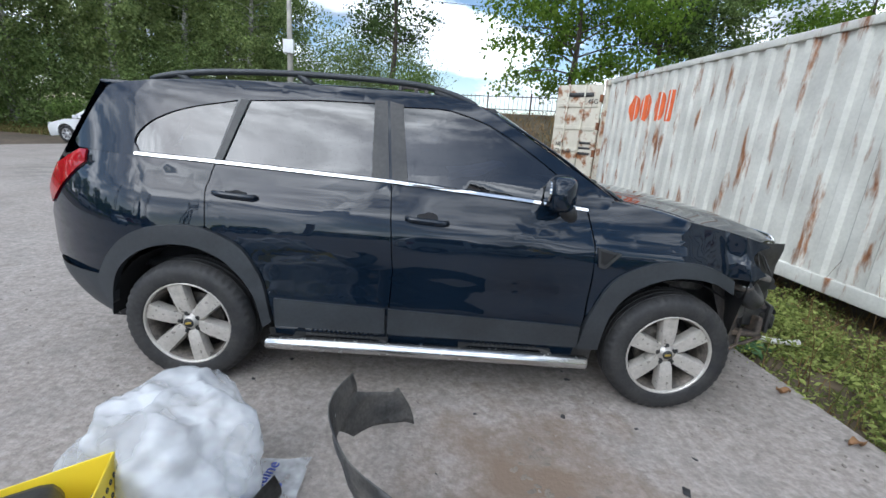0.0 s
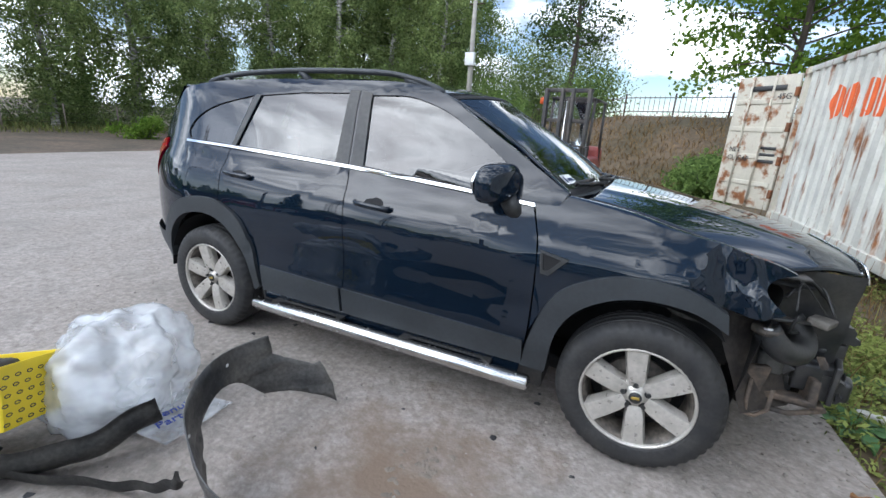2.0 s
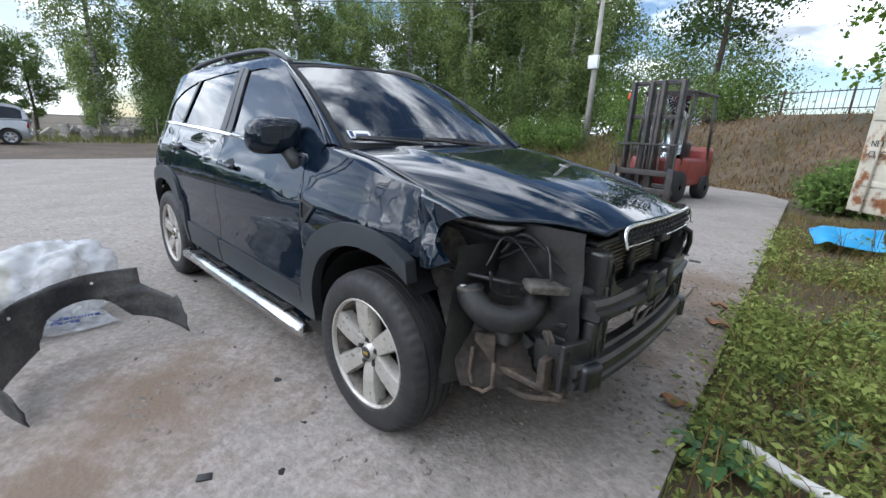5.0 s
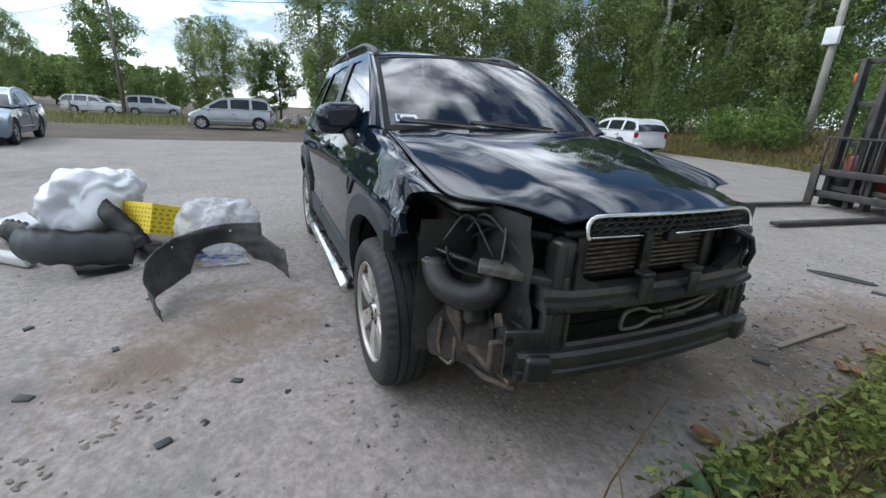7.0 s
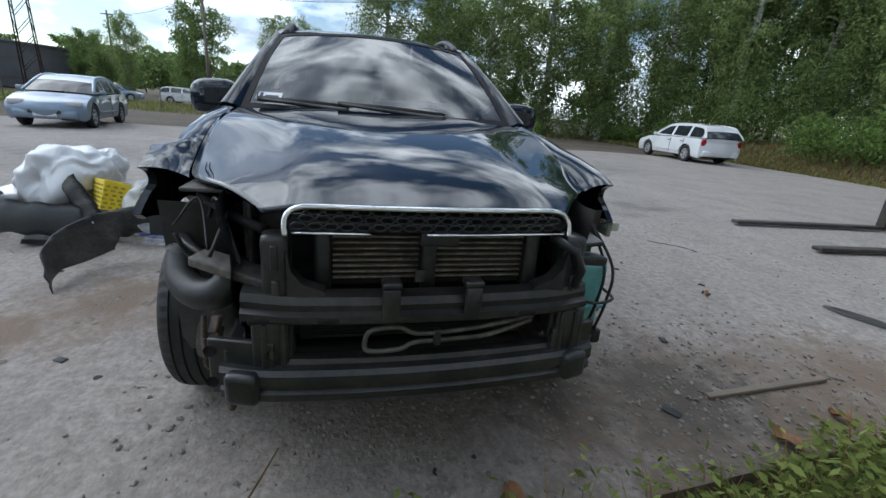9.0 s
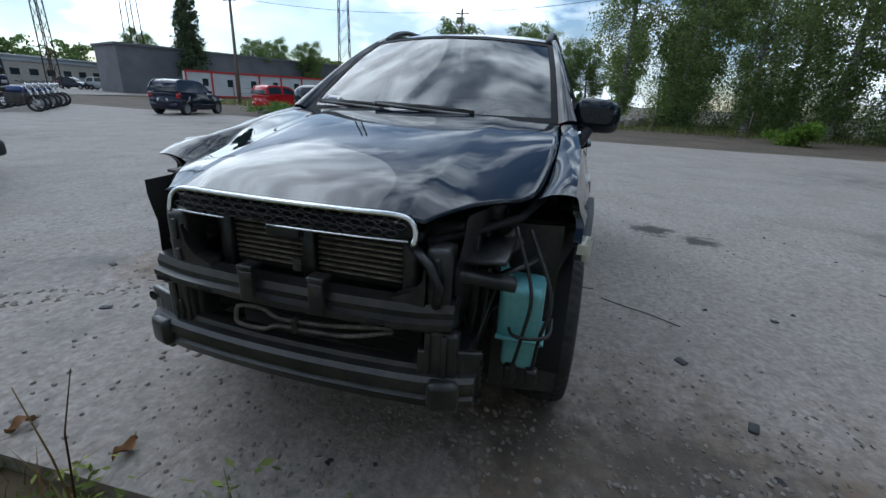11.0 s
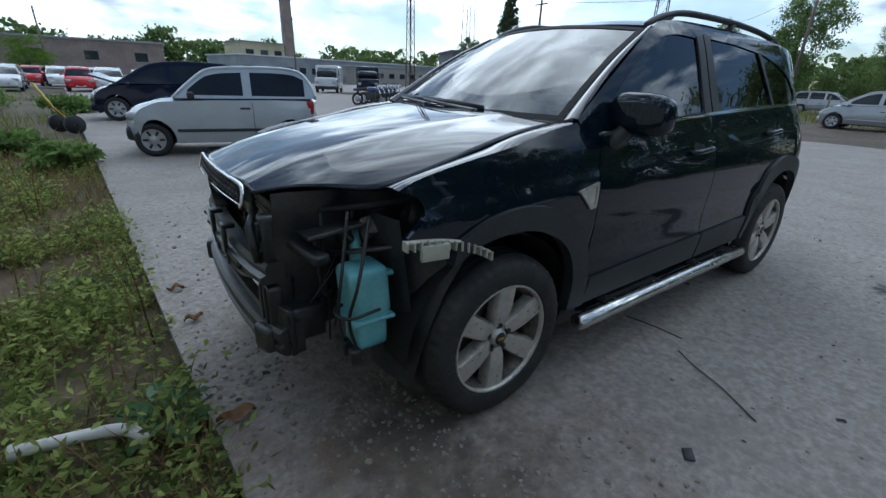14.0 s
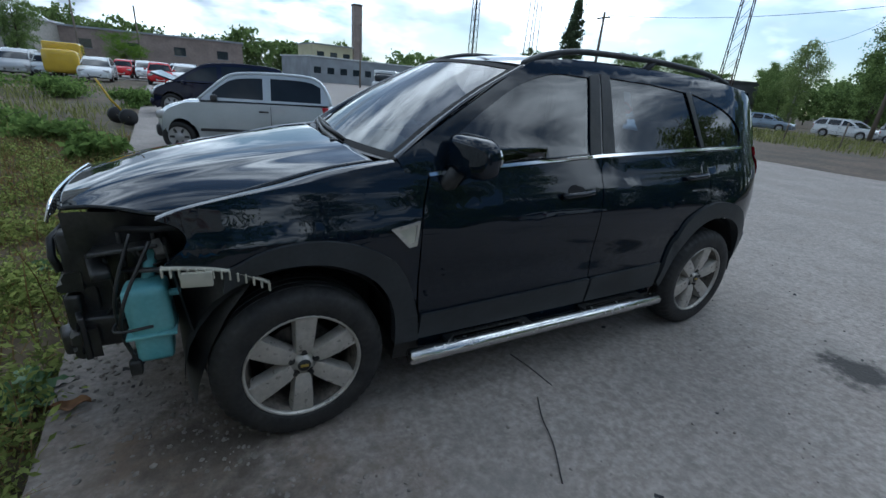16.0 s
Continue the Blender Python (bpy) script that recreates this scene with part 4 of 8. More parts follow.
# headlight pockets: ribs, trays and boxes on the inner panels
random.seed(17)
for s in (-1, 1):
    if s > 0:
        part("headlight_tray", fold(box((1.93, s * 0.56, 0.845), (0.22, 0.2, 0.016), 0.005, Euler((radians(6 * s), radians(5), 0)).to_matrix()), 0.006, 15), METAL_BLACK, suv)
    part("strut_tower", lathe([(0.0, 0.06), (0.05, 0.055), (0.09, 0.03), (0.11, -0.06), (0.12, -0.2)], 24, "z"), APRON if s < 0 else METAL_BLACK, suv).matrix_local = pose(1.55, s * 0.52, 0.88)
    for k in range(4 if s > 0 else 0):
        part("panel_rib", box((1.62 + k * 0.11, s * (0.585 - 0.012 * k), 0.74), (0.018, 0.02, 0.34), 0.006), METAL_BLACK, suv)
    for k in range(3 if s > 0 else 0):
        c = (random.uniform(1.72, 1.9), s * random.uniform(0.53, 0.66), random.uniform(0.55, 0.86))
        part("bracket", fold(box(c, (random.uniform(0.03, 0.09), random.uniform(0.02, 0.07), random.uniform(0.03, 0.09)), 0.008, Euler((random.random(), random.random(), random.random())).to_matrix()), 0.008, 20), random.choice((METAL_BLACK, APRON, PLASTIC_DUST)), suv)
    part("fender_flange", tube([(1.66, s * 0.75, 0.80), (1.76, s * 0.745, 0.80), (1.86, s * 0.70, 0.79), (1.95, s * 0.62, 0.77)], 0.016, 6, True, 0.5), METAL_BLACK, suv)
random.seed(23)
for k in range(6):
    c = (random.uniform(1.80, 2.06), -random.uniform(0.48, 0.60), random.uniform(0.42, 0.62))
    part("bracket", fold(box(c, (random.uniform(0.02, 0.07), random.uniform(0.01, 0.03), random.uniform(0.02, 0.08)), 0.004, Euler((random.uniform(-0.7, 0.7), random.uniform(-0.7, 0.7), random.uniform(-0.7, 0.7))).to_matrix()), 0.012, 16), random.choice((METAL_BLACK, METAL_BLACK, PLASTIC_DUST, RUST_PART)), suv)
for z, w in ((0.56, 0.10), (0.62, 0.12)):
    part("side_duct", fold(box((2.02, -0.47, z), (0.10, w, 0.03), 0.008), 0.01, 12), PLASTIC_DARK, suv)
part("dusty_panel", fold(box((1.80, -0.50, 0.84), (0.34, 0.012, 0.26), 0.004), 0.012, 9), APRON, suv, "dusty inner panel")
for k in range(5):
    part("panel_seam", box((1.66 + 0.07 * k, -0.512, 0.84), (0.012, 0.014, 0.24), 0.004), PLASTIC_DUST, suv)
part("hood_hinge_panel", fold(box((1.74, -0.62, 0.965), (0.3, 0.16, 0.012), 0.004), 0.01, 9), APRON, suv)
# brown dusty wheel-house wall behind the missing bumper corner
def house(u, v):
    z = 0.34 + 0.46 * v
    x = float(np.interp(z, [0.3, 0.5, 0.7, 0.82], [1.79, 1.71, 1.62, 1.56]))
    return Vector((x + 0.22 * u, -0.74 + 0.20 * u + 0.012 * noise.noise(Vector((u * 5, v * 5, 2))), z))
part("wheel_house_wall", uvgrid(house, 10, 12, 0, 1), HOUSE_DIRT, suv, "dusty brown wheel house wall")
part("air_box", fold(box((1.86, 0.42, 0.86), (0.2, 0.2, 0.14), 0.03), 0.012, 10), PLASTIC_DARK, suv)
part("battery_box", fold(box((1.78, -0.36, 0.86), (0.24, 0.26, 0.18), 0.02), 0.006, 10), PLASTIC_DUST, suv)
# right corner: subframe, intake hose, lines
sf = bmesh.new()
add_box(sf, (1.81, -0.64, 0.45), (0.09, 0.03, 0.2), 0.01, Euler((radians(8), 0, 0.3)).to_matrix())
add_box(sf, (1.93, -0.58, 0.40), (0.22, 0.08, 0.03), 0.008)
add_box(sf, (1.99, -0.50, 0.37), (0.24, 0.14, 0.02), 0.006)
add_box(sf, (2.04, -0.57, 0.45), (0.03, 0.10, 0.12), 0.008)
part("subframe", fold(sf, 0.012, 14), RUST_PART, suv, "rusty subframe corner")
rb = bmesh.new()
add_tube(rb, [(1.79, -0.70, 0.50), (1.79, -0.71, 0.40), (1.80, -0.70, 0.33), (1.84, -0.68, 0.32), (1.88, -0.68, 0.36), (1.88, -0.68, 0.46)], 0.009, 8)
add_tube(rb, [(1.86, -0.62, 0.34), (1.98, -0.60, 0.33), (2.12, -0.55, 0.36)], 0.012, 8)
part("tow_bracket", rb, RUST_PART, suv)
tr = bmesh.new()
add_box(tr, (1.92, -0.49, 0.55), (0.16, 0.06, 0.16), 0.015)
add_box(tr, (1.98, -0.44, 0.60), (0.06, 0.10, 0.20), 0.015)
add_box(tr, (1.86, -0.60, 0.56), (0.10, 0.08, 0.10), 0.02)
part("gearbox_cooler", fold(tr, 0.008, 20), PLASTIC_DUST, suv)
part("intake_hose", tube(cr([(1.78, -0.735, 0.745), (1.81, -0.74, 0.705), (1.86, -0.725, 0.665), (1.92, -0.67, 0.645), (1.955, -0.605, 0.66), (1.95, -0.56, 0.70), (1.91, -0.53, 0.745)], 5), 0.050, 18), PLASTIC_DARK, suv, "black rubber intake hose")
for p in ((1.783, -0.735, 0.745), (1.912, -0.532, 0.742)):
    part("hose_clamp", tube([(p[0], p[1], p[2] - 0.012), (p[0], p[1], p[2] + 0.012)], 0.054, 14), ALLOY_DARK, suv)
part("white_clip", box((1.78, -0.765, 0.75), (0.035, 0.02, 0.022), 0.005), PAPER, suv, "white plastic connector")
random.seed(5)
for k in range(4):
    a = Vector((1.78 + random.uniform(0, 0.1), -0.70 + random.uniform(-0.05, 0.1), 0.82 + random.uniform(-0.06, 0.08)))
    b = Vector((1.98 + random.uniform(-0.05, 0.1), -0.55 + random.uniform(-0.08, 0.08), 0.62 + random.uniform(-0.08, 0.2)))
    mid = (a + b) / 2 + Vector((random.uniform(-0.05, 0.08), random.uniform(-0.08, 0.05), random.uniform(-0.08, 0.12)))
    part("cable", tube(cr([a, mid, b], 6), random.choice((0.004, 0.006, 0.007)), 6), random.choice((PLASTIC_DARK, APRON, PLASTIC_DARK)), suv)
for k in range(8):
    a = Vector((1.80 + random.uniform(0, 0.2), 0.62 + random.uniform(-0.15, 0.1), 0.85 + random.uniform(-0.1, 0.06)))
    b = Vector((2.0 + random.uniform(-0.1, 0.06), 0.56 + random.uniform(-0.1, 0.1), 0.45 + random.uniform(-0.05, 0.2)))
    mid = (a + b) / 2 + Vector((random.uniform(-0.05, 0.08), random.uniform(-0.06, 0.08), random.uniform(-0.1, 0.1)))
    part("cable", tube(cr([a, mid, b], 6), random.choice((0.004, 0.005, 0.007)), 6), PLASTIC_DARK, suv)
# washer bottle on the left
wb = bmesh.new()
add_box(wb, (1.872, 0.70, 0.648), (0.145, 0.14, 0.19), 0.03, Euler((0, radians(4), 0)).to_matrix(), 3)
add_box(wb, (1.872, 0.71, 0.51), (0.12, 0.115, 0.14), 0.025, None, 3)
add_box(wb, (1.872, 0.708, 0.558), (0.16, 0.155, 0.012), 0.004)
add_box(wb, (1.79, 0.72, 0.70), (0.05, 0.03, 0.02), 0.006)
add_tube(wb, [(1.88, 0.66, 0.70), (1.86, 0.62, 0.78), (1.85, 0.58, 0.85)], 0.022, 10)
part("washer_bottle", wb, TEAL, suv, "aqua translucent washer fluid bottle")
for pts in ([(1.87, 0.66, 0.60), (1.975, 0.69, 0.59), (1.97, 0.79, 0.60), (1.86, 0.80, 0.61)], [(1.90, 0.66, 0.92), (1.96, 0.73, 0.74), (1.975, 0.72, 0.60), (1.95, 0.69, 0.42)], [(1.84, 0.70, 0.9), (1.93, 0.79, 0.72), (1.96, 0.77, 0.58), (1.93, 0.76, 0.44)]):
    part("washer_hose", tube(cr(pts, 6), 0.006, 8), PLASTIC_DARK, suv)
for y in (0.69, 0.76):
    part("washer_pump", box((1.94, y, 0.43), (0.04, 0.04, 0.06), 0.01), PLASTIC_DARK, suv)
# ivory bumper bracket under the left wing
ivp = [(1.80 - 0.33 * t, 0.862 + 0.035 * t, 0.855 - 0.02 * t - 0.065 * t ** 3) for t in np.linspace(0, 1, 14)]
ivr = part("bumper_side_bracket", tube(ivp, 0.011, 6, True, 0.6), IVORY, suv, "broken ivory plastic bumper bracket")
for k, (x, y, z) in enumerate(ivp):
    part("bracket_rib", box((x, y + 0.002, z - 0.012), (0.007, 0.034, 0.034), 0.002, seg=1), IVORY, ivr, smooth=False)
part("bracket_plate", box((1.70, 0.884, 0.812), (0.10, 0.02, 0.055), 0.004, Euler((0, 0, radians(-9))).to_matrix()), IVORY, ivr)
bl = uvgrid(lambda u, v: Vector((1.80 + (float(np.interp(0.26 + 0.56 * v, [0.26, 0.335, 0.50, 0.636, 0.753, 0.82], [1.76, 1.747, 1.69, 1.618, 1.526, 1.47])) - 1.80) * u ** 1.5, 0.60 + 0.245 * u, 0.26 + 0.56 * v)), 8, 14, 0, 1)
part("wheel_splash_guard", bl, PLASTIC_DARK, suv, "black plastic splash guard")
# right strut: hood hinge remains and headlight pocket edge
part("front_left_post", tube([(2.13, 0.40, 0.90), (2.17, 0.47, 0.86), (2.17, 0.50, 0.80), (2.16, 0.49, 0.74)], 0.014, 8), METAL_BLACK, suv)

# ---- ground ----
KERB = lambda y: 2.40 - 0.069 * y                 # slab edge, x at a given y
CONCRETE = mat("dusty_concrete", (0.322, 0.285, 0.258), 0.88, col2=(0.268, 0.234, 0.208), var_scale=1.1, fine=0.24, fine_scale=30, bump=0.7, bump_scale=45)


def stain(m, colour, spots, lo, hi, scale):
    """Mix a stain into a material round some spots (x, y, radius), with ragged edges by noise."""
    n, l = m.node_tree.nodes, m.node_tree.links
    p = n["Principled BSDF"]
    src = p.inputs["Base Color"].links[0].from_socket
    co, t = n.new("ShaderNodeTexCoord"), n.new("ShaderNodeTexNoise")
    t.inputs["Scale"].default_value, t.inputs["Detail"].default_value, t.inputs["Roughness"].default_value = scale, 8, 0.65
    l.new(co.outputs["Object"], t.inputs["Vector"])
    best = None
    for x, y, r in spots:
        d = n.new("ShaderNodeVectorMath")
        d.operation = "DISTANCE"
        d.inputs[1].default_value = (x, y, 0)
        l.new(co.outputs["Object"], d.inputs[0])
        mr = n.new("ShaderNodeMapRange")
        mr.inputs["From Min"].default_value, mr.inputs["From Max"].default_value = 0, r
        mr.inputs["To Min"].default_value, mr.inputs["To Max"].default_value = 0.42, -0.1
        l.new(d.outputs["Value"], mr.inputs["Value"])
        if best is None:
            best = mr.outputs["Result"]
        else:
            mm = n.new("ShaderNodeMath")
            mm.operation = "MAXIMUM"
            l.new(best, mm.inputs[0])
            l.new(mr.outputs["Result"], mm.inputs[1])
            best = mm.outputs["Value"]
    ad = n.new("ShaderNodeMath")
    l.new(best, ad.inputs[0])
    l.new(t.outputs["Fac"], ad.inputs[1])
    r, mx = n.new("ShaderNodeMapRange"), n.new("ShaderNodeMix")
    r.inputs["From Min"].default_value, r.inputs["From Max"].default_value = lo, hi
    l.new(ad.outputs["Value"], r.inputs["Value"])
    mx.data_type = "RGBA"
    l.new(r.outputs["Result"], mx.inputs["Factor"])
    l.new(src, mx.inputs["A"])
    mx.inputs["B"].default_value = (*colour, 1)
    l.new(mx.outputs["Result"], p.inputs["Base Color"])


stain(CONCRETE, (0.19, 0.17, 0.15), [(0, 0, 1e6)], 0.88, 1.10, 14)
stain(CONCRETE, (0.36, 0.335, 0.31), [(0, 0, 1e6)], 0.98, 1.2, 26)
stain(CONCRETE, (0.19, 0.175, 0.158), [(0, 0, 1e6)], 0.92, 1.20, 2.1)
stain(CONCRETE, (0.17, 0.125, 0.09), [(2.0, 1.2, 1.3), (2.1, 2.0, 1.3), (1.9, 2.6, 1.0), (0.55, -1.5, 0.9), (0.9, -2.0, 0.6)], 0.52, 0.86, 3.5)
stain(CONCRETE, (0.09, 0.075, 0.06), [(1.85, 1.4, 0.9), (1.7, 0.8, 0.6)], 0.56, 0.86, 9)
stain(CONCRETE, (0.05, 0.046, 0.042), [(-1.9, 1.75, 0.45), (-1.65, 2.2, 0.35)], 0.62, 0.78, 5)
stain(CONCRETE, (0.13, 0.12, 0.11), [(-6, -5, 5), (-8, 7, 5), (-3, -12, 5), (-10, -12, 4), (-2.5, 4.5, 2.5), (1.2, -2.5, 1.2)], 0.72, 1.05, 2.2)
SOIL = mat("bare_soil", (0.11, 0.078, 0.055), 0.95, col2=(0.065, 0.052, 0.035), var_scale=0.6, fine=0.35, fine_scale=7, bump=0.6, bump_scale=12)
GRASS_GROUND = mat("grassy_ground", (0.125, 0.088, 0.056), 0.95, col2=(0.06, 0.052, 0.028), var_scale=0.35, fine=0.35, fine_scale=6, bump=0.6, bump_scale=10)


def bank_y(x):
    """Foot of the grassy bank."""
    return float(np.interp(x, [-26, -14, -6, 0, 3, 8], [18.0, 17.0, 16.0, 13.2, 12.0, 11.5]))


def ground_z(x, y):
    z = -0.07
    d = y - bank_y(x)
    if d > 0 and x > -30:
        h = float(np.interp(x, [-30, -20, -8, 0, 8], [0.0, 0.7, 1.5, 2.55, 2.7]))
        z += h * (1 - math.exp(-(d / 3.2) ** 2))
    z += 0.05 * noise.noise(Vector((x * 0.35, y * 0.35, 0)))
    return z


def grid_sheet(xs, ys, fn):
    bm = bmesh.new()
    g = [[bm.verts.new((x, y, fn(x, y))) for y in ys] for x in xs]
    for i in range(len(xs) - 1):
        for j in range(len(ys) - 1):
            bm.faces.new((g[i][j], g[i + 1][j], g[i + 1][j + 1], g[i][j + 1]))
    return bm


def spaced(inner, lo, hi, step):
    a = list(np.arange(-inner, inner + 0.01, step))
    return [lo, lo * 0.4, lo * 0.15] + [v for v in np.linspace(lo * 0.06, -inner, 6)[:-1]] + a + [v for v in np.linspace(inner, hi * 0.06, 6)[1:]] + [hi * 0.15, hi * 0.4, hi]


ground = tagged(link_mesh("ground", grid_sheet(spaced(36, -1500, 1500, 1.0), spaced(36, -1500, 1500, 1.0), lambda x, y: ground_z(x, y) - (0.03 if abs(x) > 40 or abs(y) > 40 else 0)), GRASS_GROUND), "rough grassy ground with dry patches", "ground", kind="structure")


# the concrete yard: one big slab with an uneven edge
def slab_fn(x, y):
    return Vector((x, y, 0.006 * noise.noise(Vector((x * 0.8, y * 0.8, 3)))))


ye = [v for v in np.arange(-42, 11.6, 0.5)]
edge_e = [(KERB(y) + 0.012 * noise.noise(Vector((y * 3, 0, 0))), y) for y in ye]
edge_w = [(-14.2 + 0.4 * noise.noise(Vector((y * 0.4, 9, 0))), y) for y in ye[::-1]]
north = [(x, bank_y(x) - 0.2 + 0.4 * noise.noise(Vector((x * 0.5, 4, 0)))) for x in np.arange(1.0, -14, -1.0)]
slab = tagged(link_mesh("pavement", fill([edge_e + north + edge_w], 0.5, slab_fn, Vector((0, 0, -0.16))), CONCRETE), "worn dusty grey concrete yard slab", "pavement", kind="structure")
soil = tagged(link_mesh("soil_strip", grid_sheet(np.arange(-26, -13.9, 1.0), np.arange(-42, 30, 1.5), lambda x, y: -0.035 + 0.03 * noise.noise(Vector((x, y, 1)))), SOIL), "strip of bare dark soil", "soil", kind="structure")
far_yard = tagged(link_mesh("far_yard", grid_sheet(np.arange(-60, 80, 10.0), np.arange(-130, -41.9, 8.0), lambda x, y: -0.02), CONCRETE), "distant grey yard surface", "pavement", kind="structure")

# ---- shipping container ----
CONT = mat("weathered_white_container_paint", (0.61, 0.6, 0.54), 0.6, var=0.22, var_scale=2, fine=0.06, fine_scale=30)
RUST = mat("rust", (0.24, 0.085, 0.03), 0.9, col2=(0.12, 0.05, 0.025), var_scale=8, fine=0.3, bump=0.3, bump_scale=60)


def rusty(m, lo, hi, scale=(3, 3, 1.2)):
    """Mix rust stains with shapes of their own into the paint."""
    n, l = m.node_tree.nodes, m.node_tree.links
    p = n["Principled BSDF"]
    src = p.inputs["Base Color"].links[0].from_socket
    co, mp, t = n.new("ShaderNodeTexCoord"), n.new("ShaderNodeMapping"), n.new("ShaderNodeTexNoise")
    mp.inputs["Scale"].default_value = scale
    t.inputs["Scale"].default_value, t.inputs["Detail"].default_value, t.inputs["Roughness"].default_value = 1.6, 9, 0.62
    r, mx = n.new("ShaderNodeValToRGB"), n.new("ShaderNodeMix")
    r.color_ramp.elements[0].position, r.color_ramp.elements[1].position = lo, hi
    mx.data_type = "RGBA"
    t2 = n.new("ShaderNodeTexNoise")
    t2.inputs["Scale"].default_value = 14
    r2 = n.new("ShaderNodeValToRGB")
    r2.color_ramp.elements[0].color, r2.color_ramp.elements[1].color = (0.09, 0.035, 0.015, 1), (0.36, 0.14, 0.045, 1)
    l.new(co.outputs["Object"], mp.inputs["Vector"])
    l.new(mp.outputs["Vector"], t.inputs["Vector"])
    l.new(co.outputs["Object"], t2.inputs["Vector"])
    l.new(t.outputs["Fac"], r.inputs["Fac"])
    l.new(t2.outputs["Fac"], r2.inputs["Fac"])
    l.new(r.outputs["Color"], mx.inputs["Factor"])
    l.new(src, mx.inputs["A"])
    l.new(r2.outputs["Color"], mx.inputs["B"])
    l.new(mx.outputs["Result"], p.inputs["Base Color"])
    return m


rusty(CONT, 0.56, 0.66, (3.6, 3.6, 0.8))
CONT_DOOR = rusty(mat("rusty_cream_door_paint", (0.58, 0.54, 0.44), 0.65, var=0.15, var_scale=3, fine=0.08), 0.50, 0.60, (2, 2, 2))
ORANGE = mat("orange_lettering", (0.72, 0.13, 0.03), 0.6, var=0.15, var_scale=6)
BLACK_PAINT = mat("black_lettering", (0.05, 0.05, 0.05), 0.6, var=0.2)
CL, CW, CH = 12.19, 2.44, 2.6
cont = thing("shipping_container", "weathered white corrugated steel shipping container with rust stains", "container", pose(3.47, 6.95, 0.2, 0, 0, 3.95))
# local frame: -y runs along the long wall, +x into the container, the wall faces -x
def corr(y):
    p = (y / 0.278) % 1.0
    return 0.036 * (min(1, max(0, (p - 0.25) / 0.13)) - min(1, max(0, (p - 0.75) / 0.13)))
ysn = []
k = 0
while k * 0.278 < CL:
    ysn += [-(k + f) * 0.278 for f in (0.0, 0.25, 0.38, 0.75, 0.88)]
    k += 1
ysn = [y for y in ysn if y > -CL + 0.05]
cwb = bmesh.new()
cols = [[cwb.verts.new((0.012 + corr(-y), y, z)) for z in np.linspace(0.16, CH - 0.09, 6)] for y in ysn]
for i in range(len(cols) - 1):
    for j in range(5):
        cwb.faces.new((cols[i][j], cols[i + 1][j], cols[i + 1][j + 1], cols[i][j + 1]))
part("corrugated_wall", cwb, CONT, cont, smooth=False)
for nm, c, s in (("top_rail", (0.04, -CL / 2, CH - 0.045), (0.08, CL, 0.09)), ("bottom_rail", (0.04, -CL / 2, 0.08), (0.09, CL, 0.16)), ("corner_post", (0.06, -0.06, CH / 2), (0.14, 0.14, CH)), ("corner_post", (0.06, -CL + 0.06, CH / 2), (0.14, 0.14, CH)), ("roof_sheet", (CW / 2, -CL / 2, CH - 0.02), (CW - 0.1, CL - 0.02, 0.03)), ("far_wall", (CW - 0.03, -CL / 2, CH / 2), (0.05, CL, CH - 0.1)), ("end_wall", (CW / 2, -CL + 0.03, CH / 2), (CW - 0.1, 0.05, CH - 0.1)), ("container_floor", (CW / 2, -CL / 2, 0.14), (CW - 0.1, CL - 0.1, 0.05))):
    part(nm, box(c, s, 0.012), CONT if nm != "corner_post" else CONT_DOOR, cont)
for y in (-0.1, -CL + 0.1):
    part("corner_casting", box((0.06, y, CH - 0.06), (0.17, 0.18, 0.118), 0.012), CONT_DOOR, cont)
    part("corner_casting", box((0.06, y, 0.06), (0.17, 0.18, 0.118), 0.012), CONT_DOOR, cont)
# plain orange shapes of the painted mark
for y0, w, h in ((-1.38, 0.19, 0.24), (-1.84, 0.19, 0.24), (-2.26, 0.17, 0.24), (-2.58, 0.07, 0.25)):
    n_e = 2.0 if w > 0.1 else 8.0
    lpm = [(y0 + w * math.copysign(abs(math.cos(a)) ** (2 / n_e), math.cos(a)), 1.95 + h * math.copysign(abs(math.sin(a)) ** (2 / n_e), math.sin(a))) for a in np.linspace(0, 2 * math.pi, 28, endpoint=False)]
    part("painted_mark", fill([lpm], 0.035, lambda y, z: Vector((0.009 + corr(-y), y, z))), ORANGE, cont, "orange painted shape", False)
# the open door leaf
leaf = thing("container_door", "open rusty cream container door leaf with locking bars", "door", pose(3.45, 6.98, 0.32, 0, 0, 130))
part("door_panel", box((0.6, 0, 1.2), (1.18, 0.05, 2.4), 0.01), CONT_DOOR, leaf)
for z in (0.35, 0.85, 1.35, 1.85):
    for sgn in (-1, 1):
        part("door_rib", box((0.6, sgn * 0.03, z + 0.1), (1.06, 0.03, 0.09), 0.012), CONT_DOOR, leaf)
for x in (0.42, 0.86):
    for sgn in (1, -1):
        part("locking_bar", tube([(x, sgn * 0.065, -0.02), (x, sgn * 0.065, 2.42)], 0.017, 8), CONT_DOOR, leaf)
for z in (0.3, 0.9, 1.5, 2.1):
    part("hinge", box((0.02, 0, z), (0.06, 0.09, 0.16), 0.01), RUST, leaf)


def lettering(txt, m, size, material, parent):
    c = bpy.data.curves.new("text", "FONT")
    c.body, c.size, c.extrude = txt, size, 0.002
    ob = new("lettering", c)
    me = bpy.data.meshes.new_from_object(ob.evaluated_get(bpy.context.evaluated_depsgraph_get()))
    bpy.data.objects.remove(ob)
    me.materials.append(material)
    o = new("lettering", me)
    o.parent = parent
    o.matrix_local = m
    return o


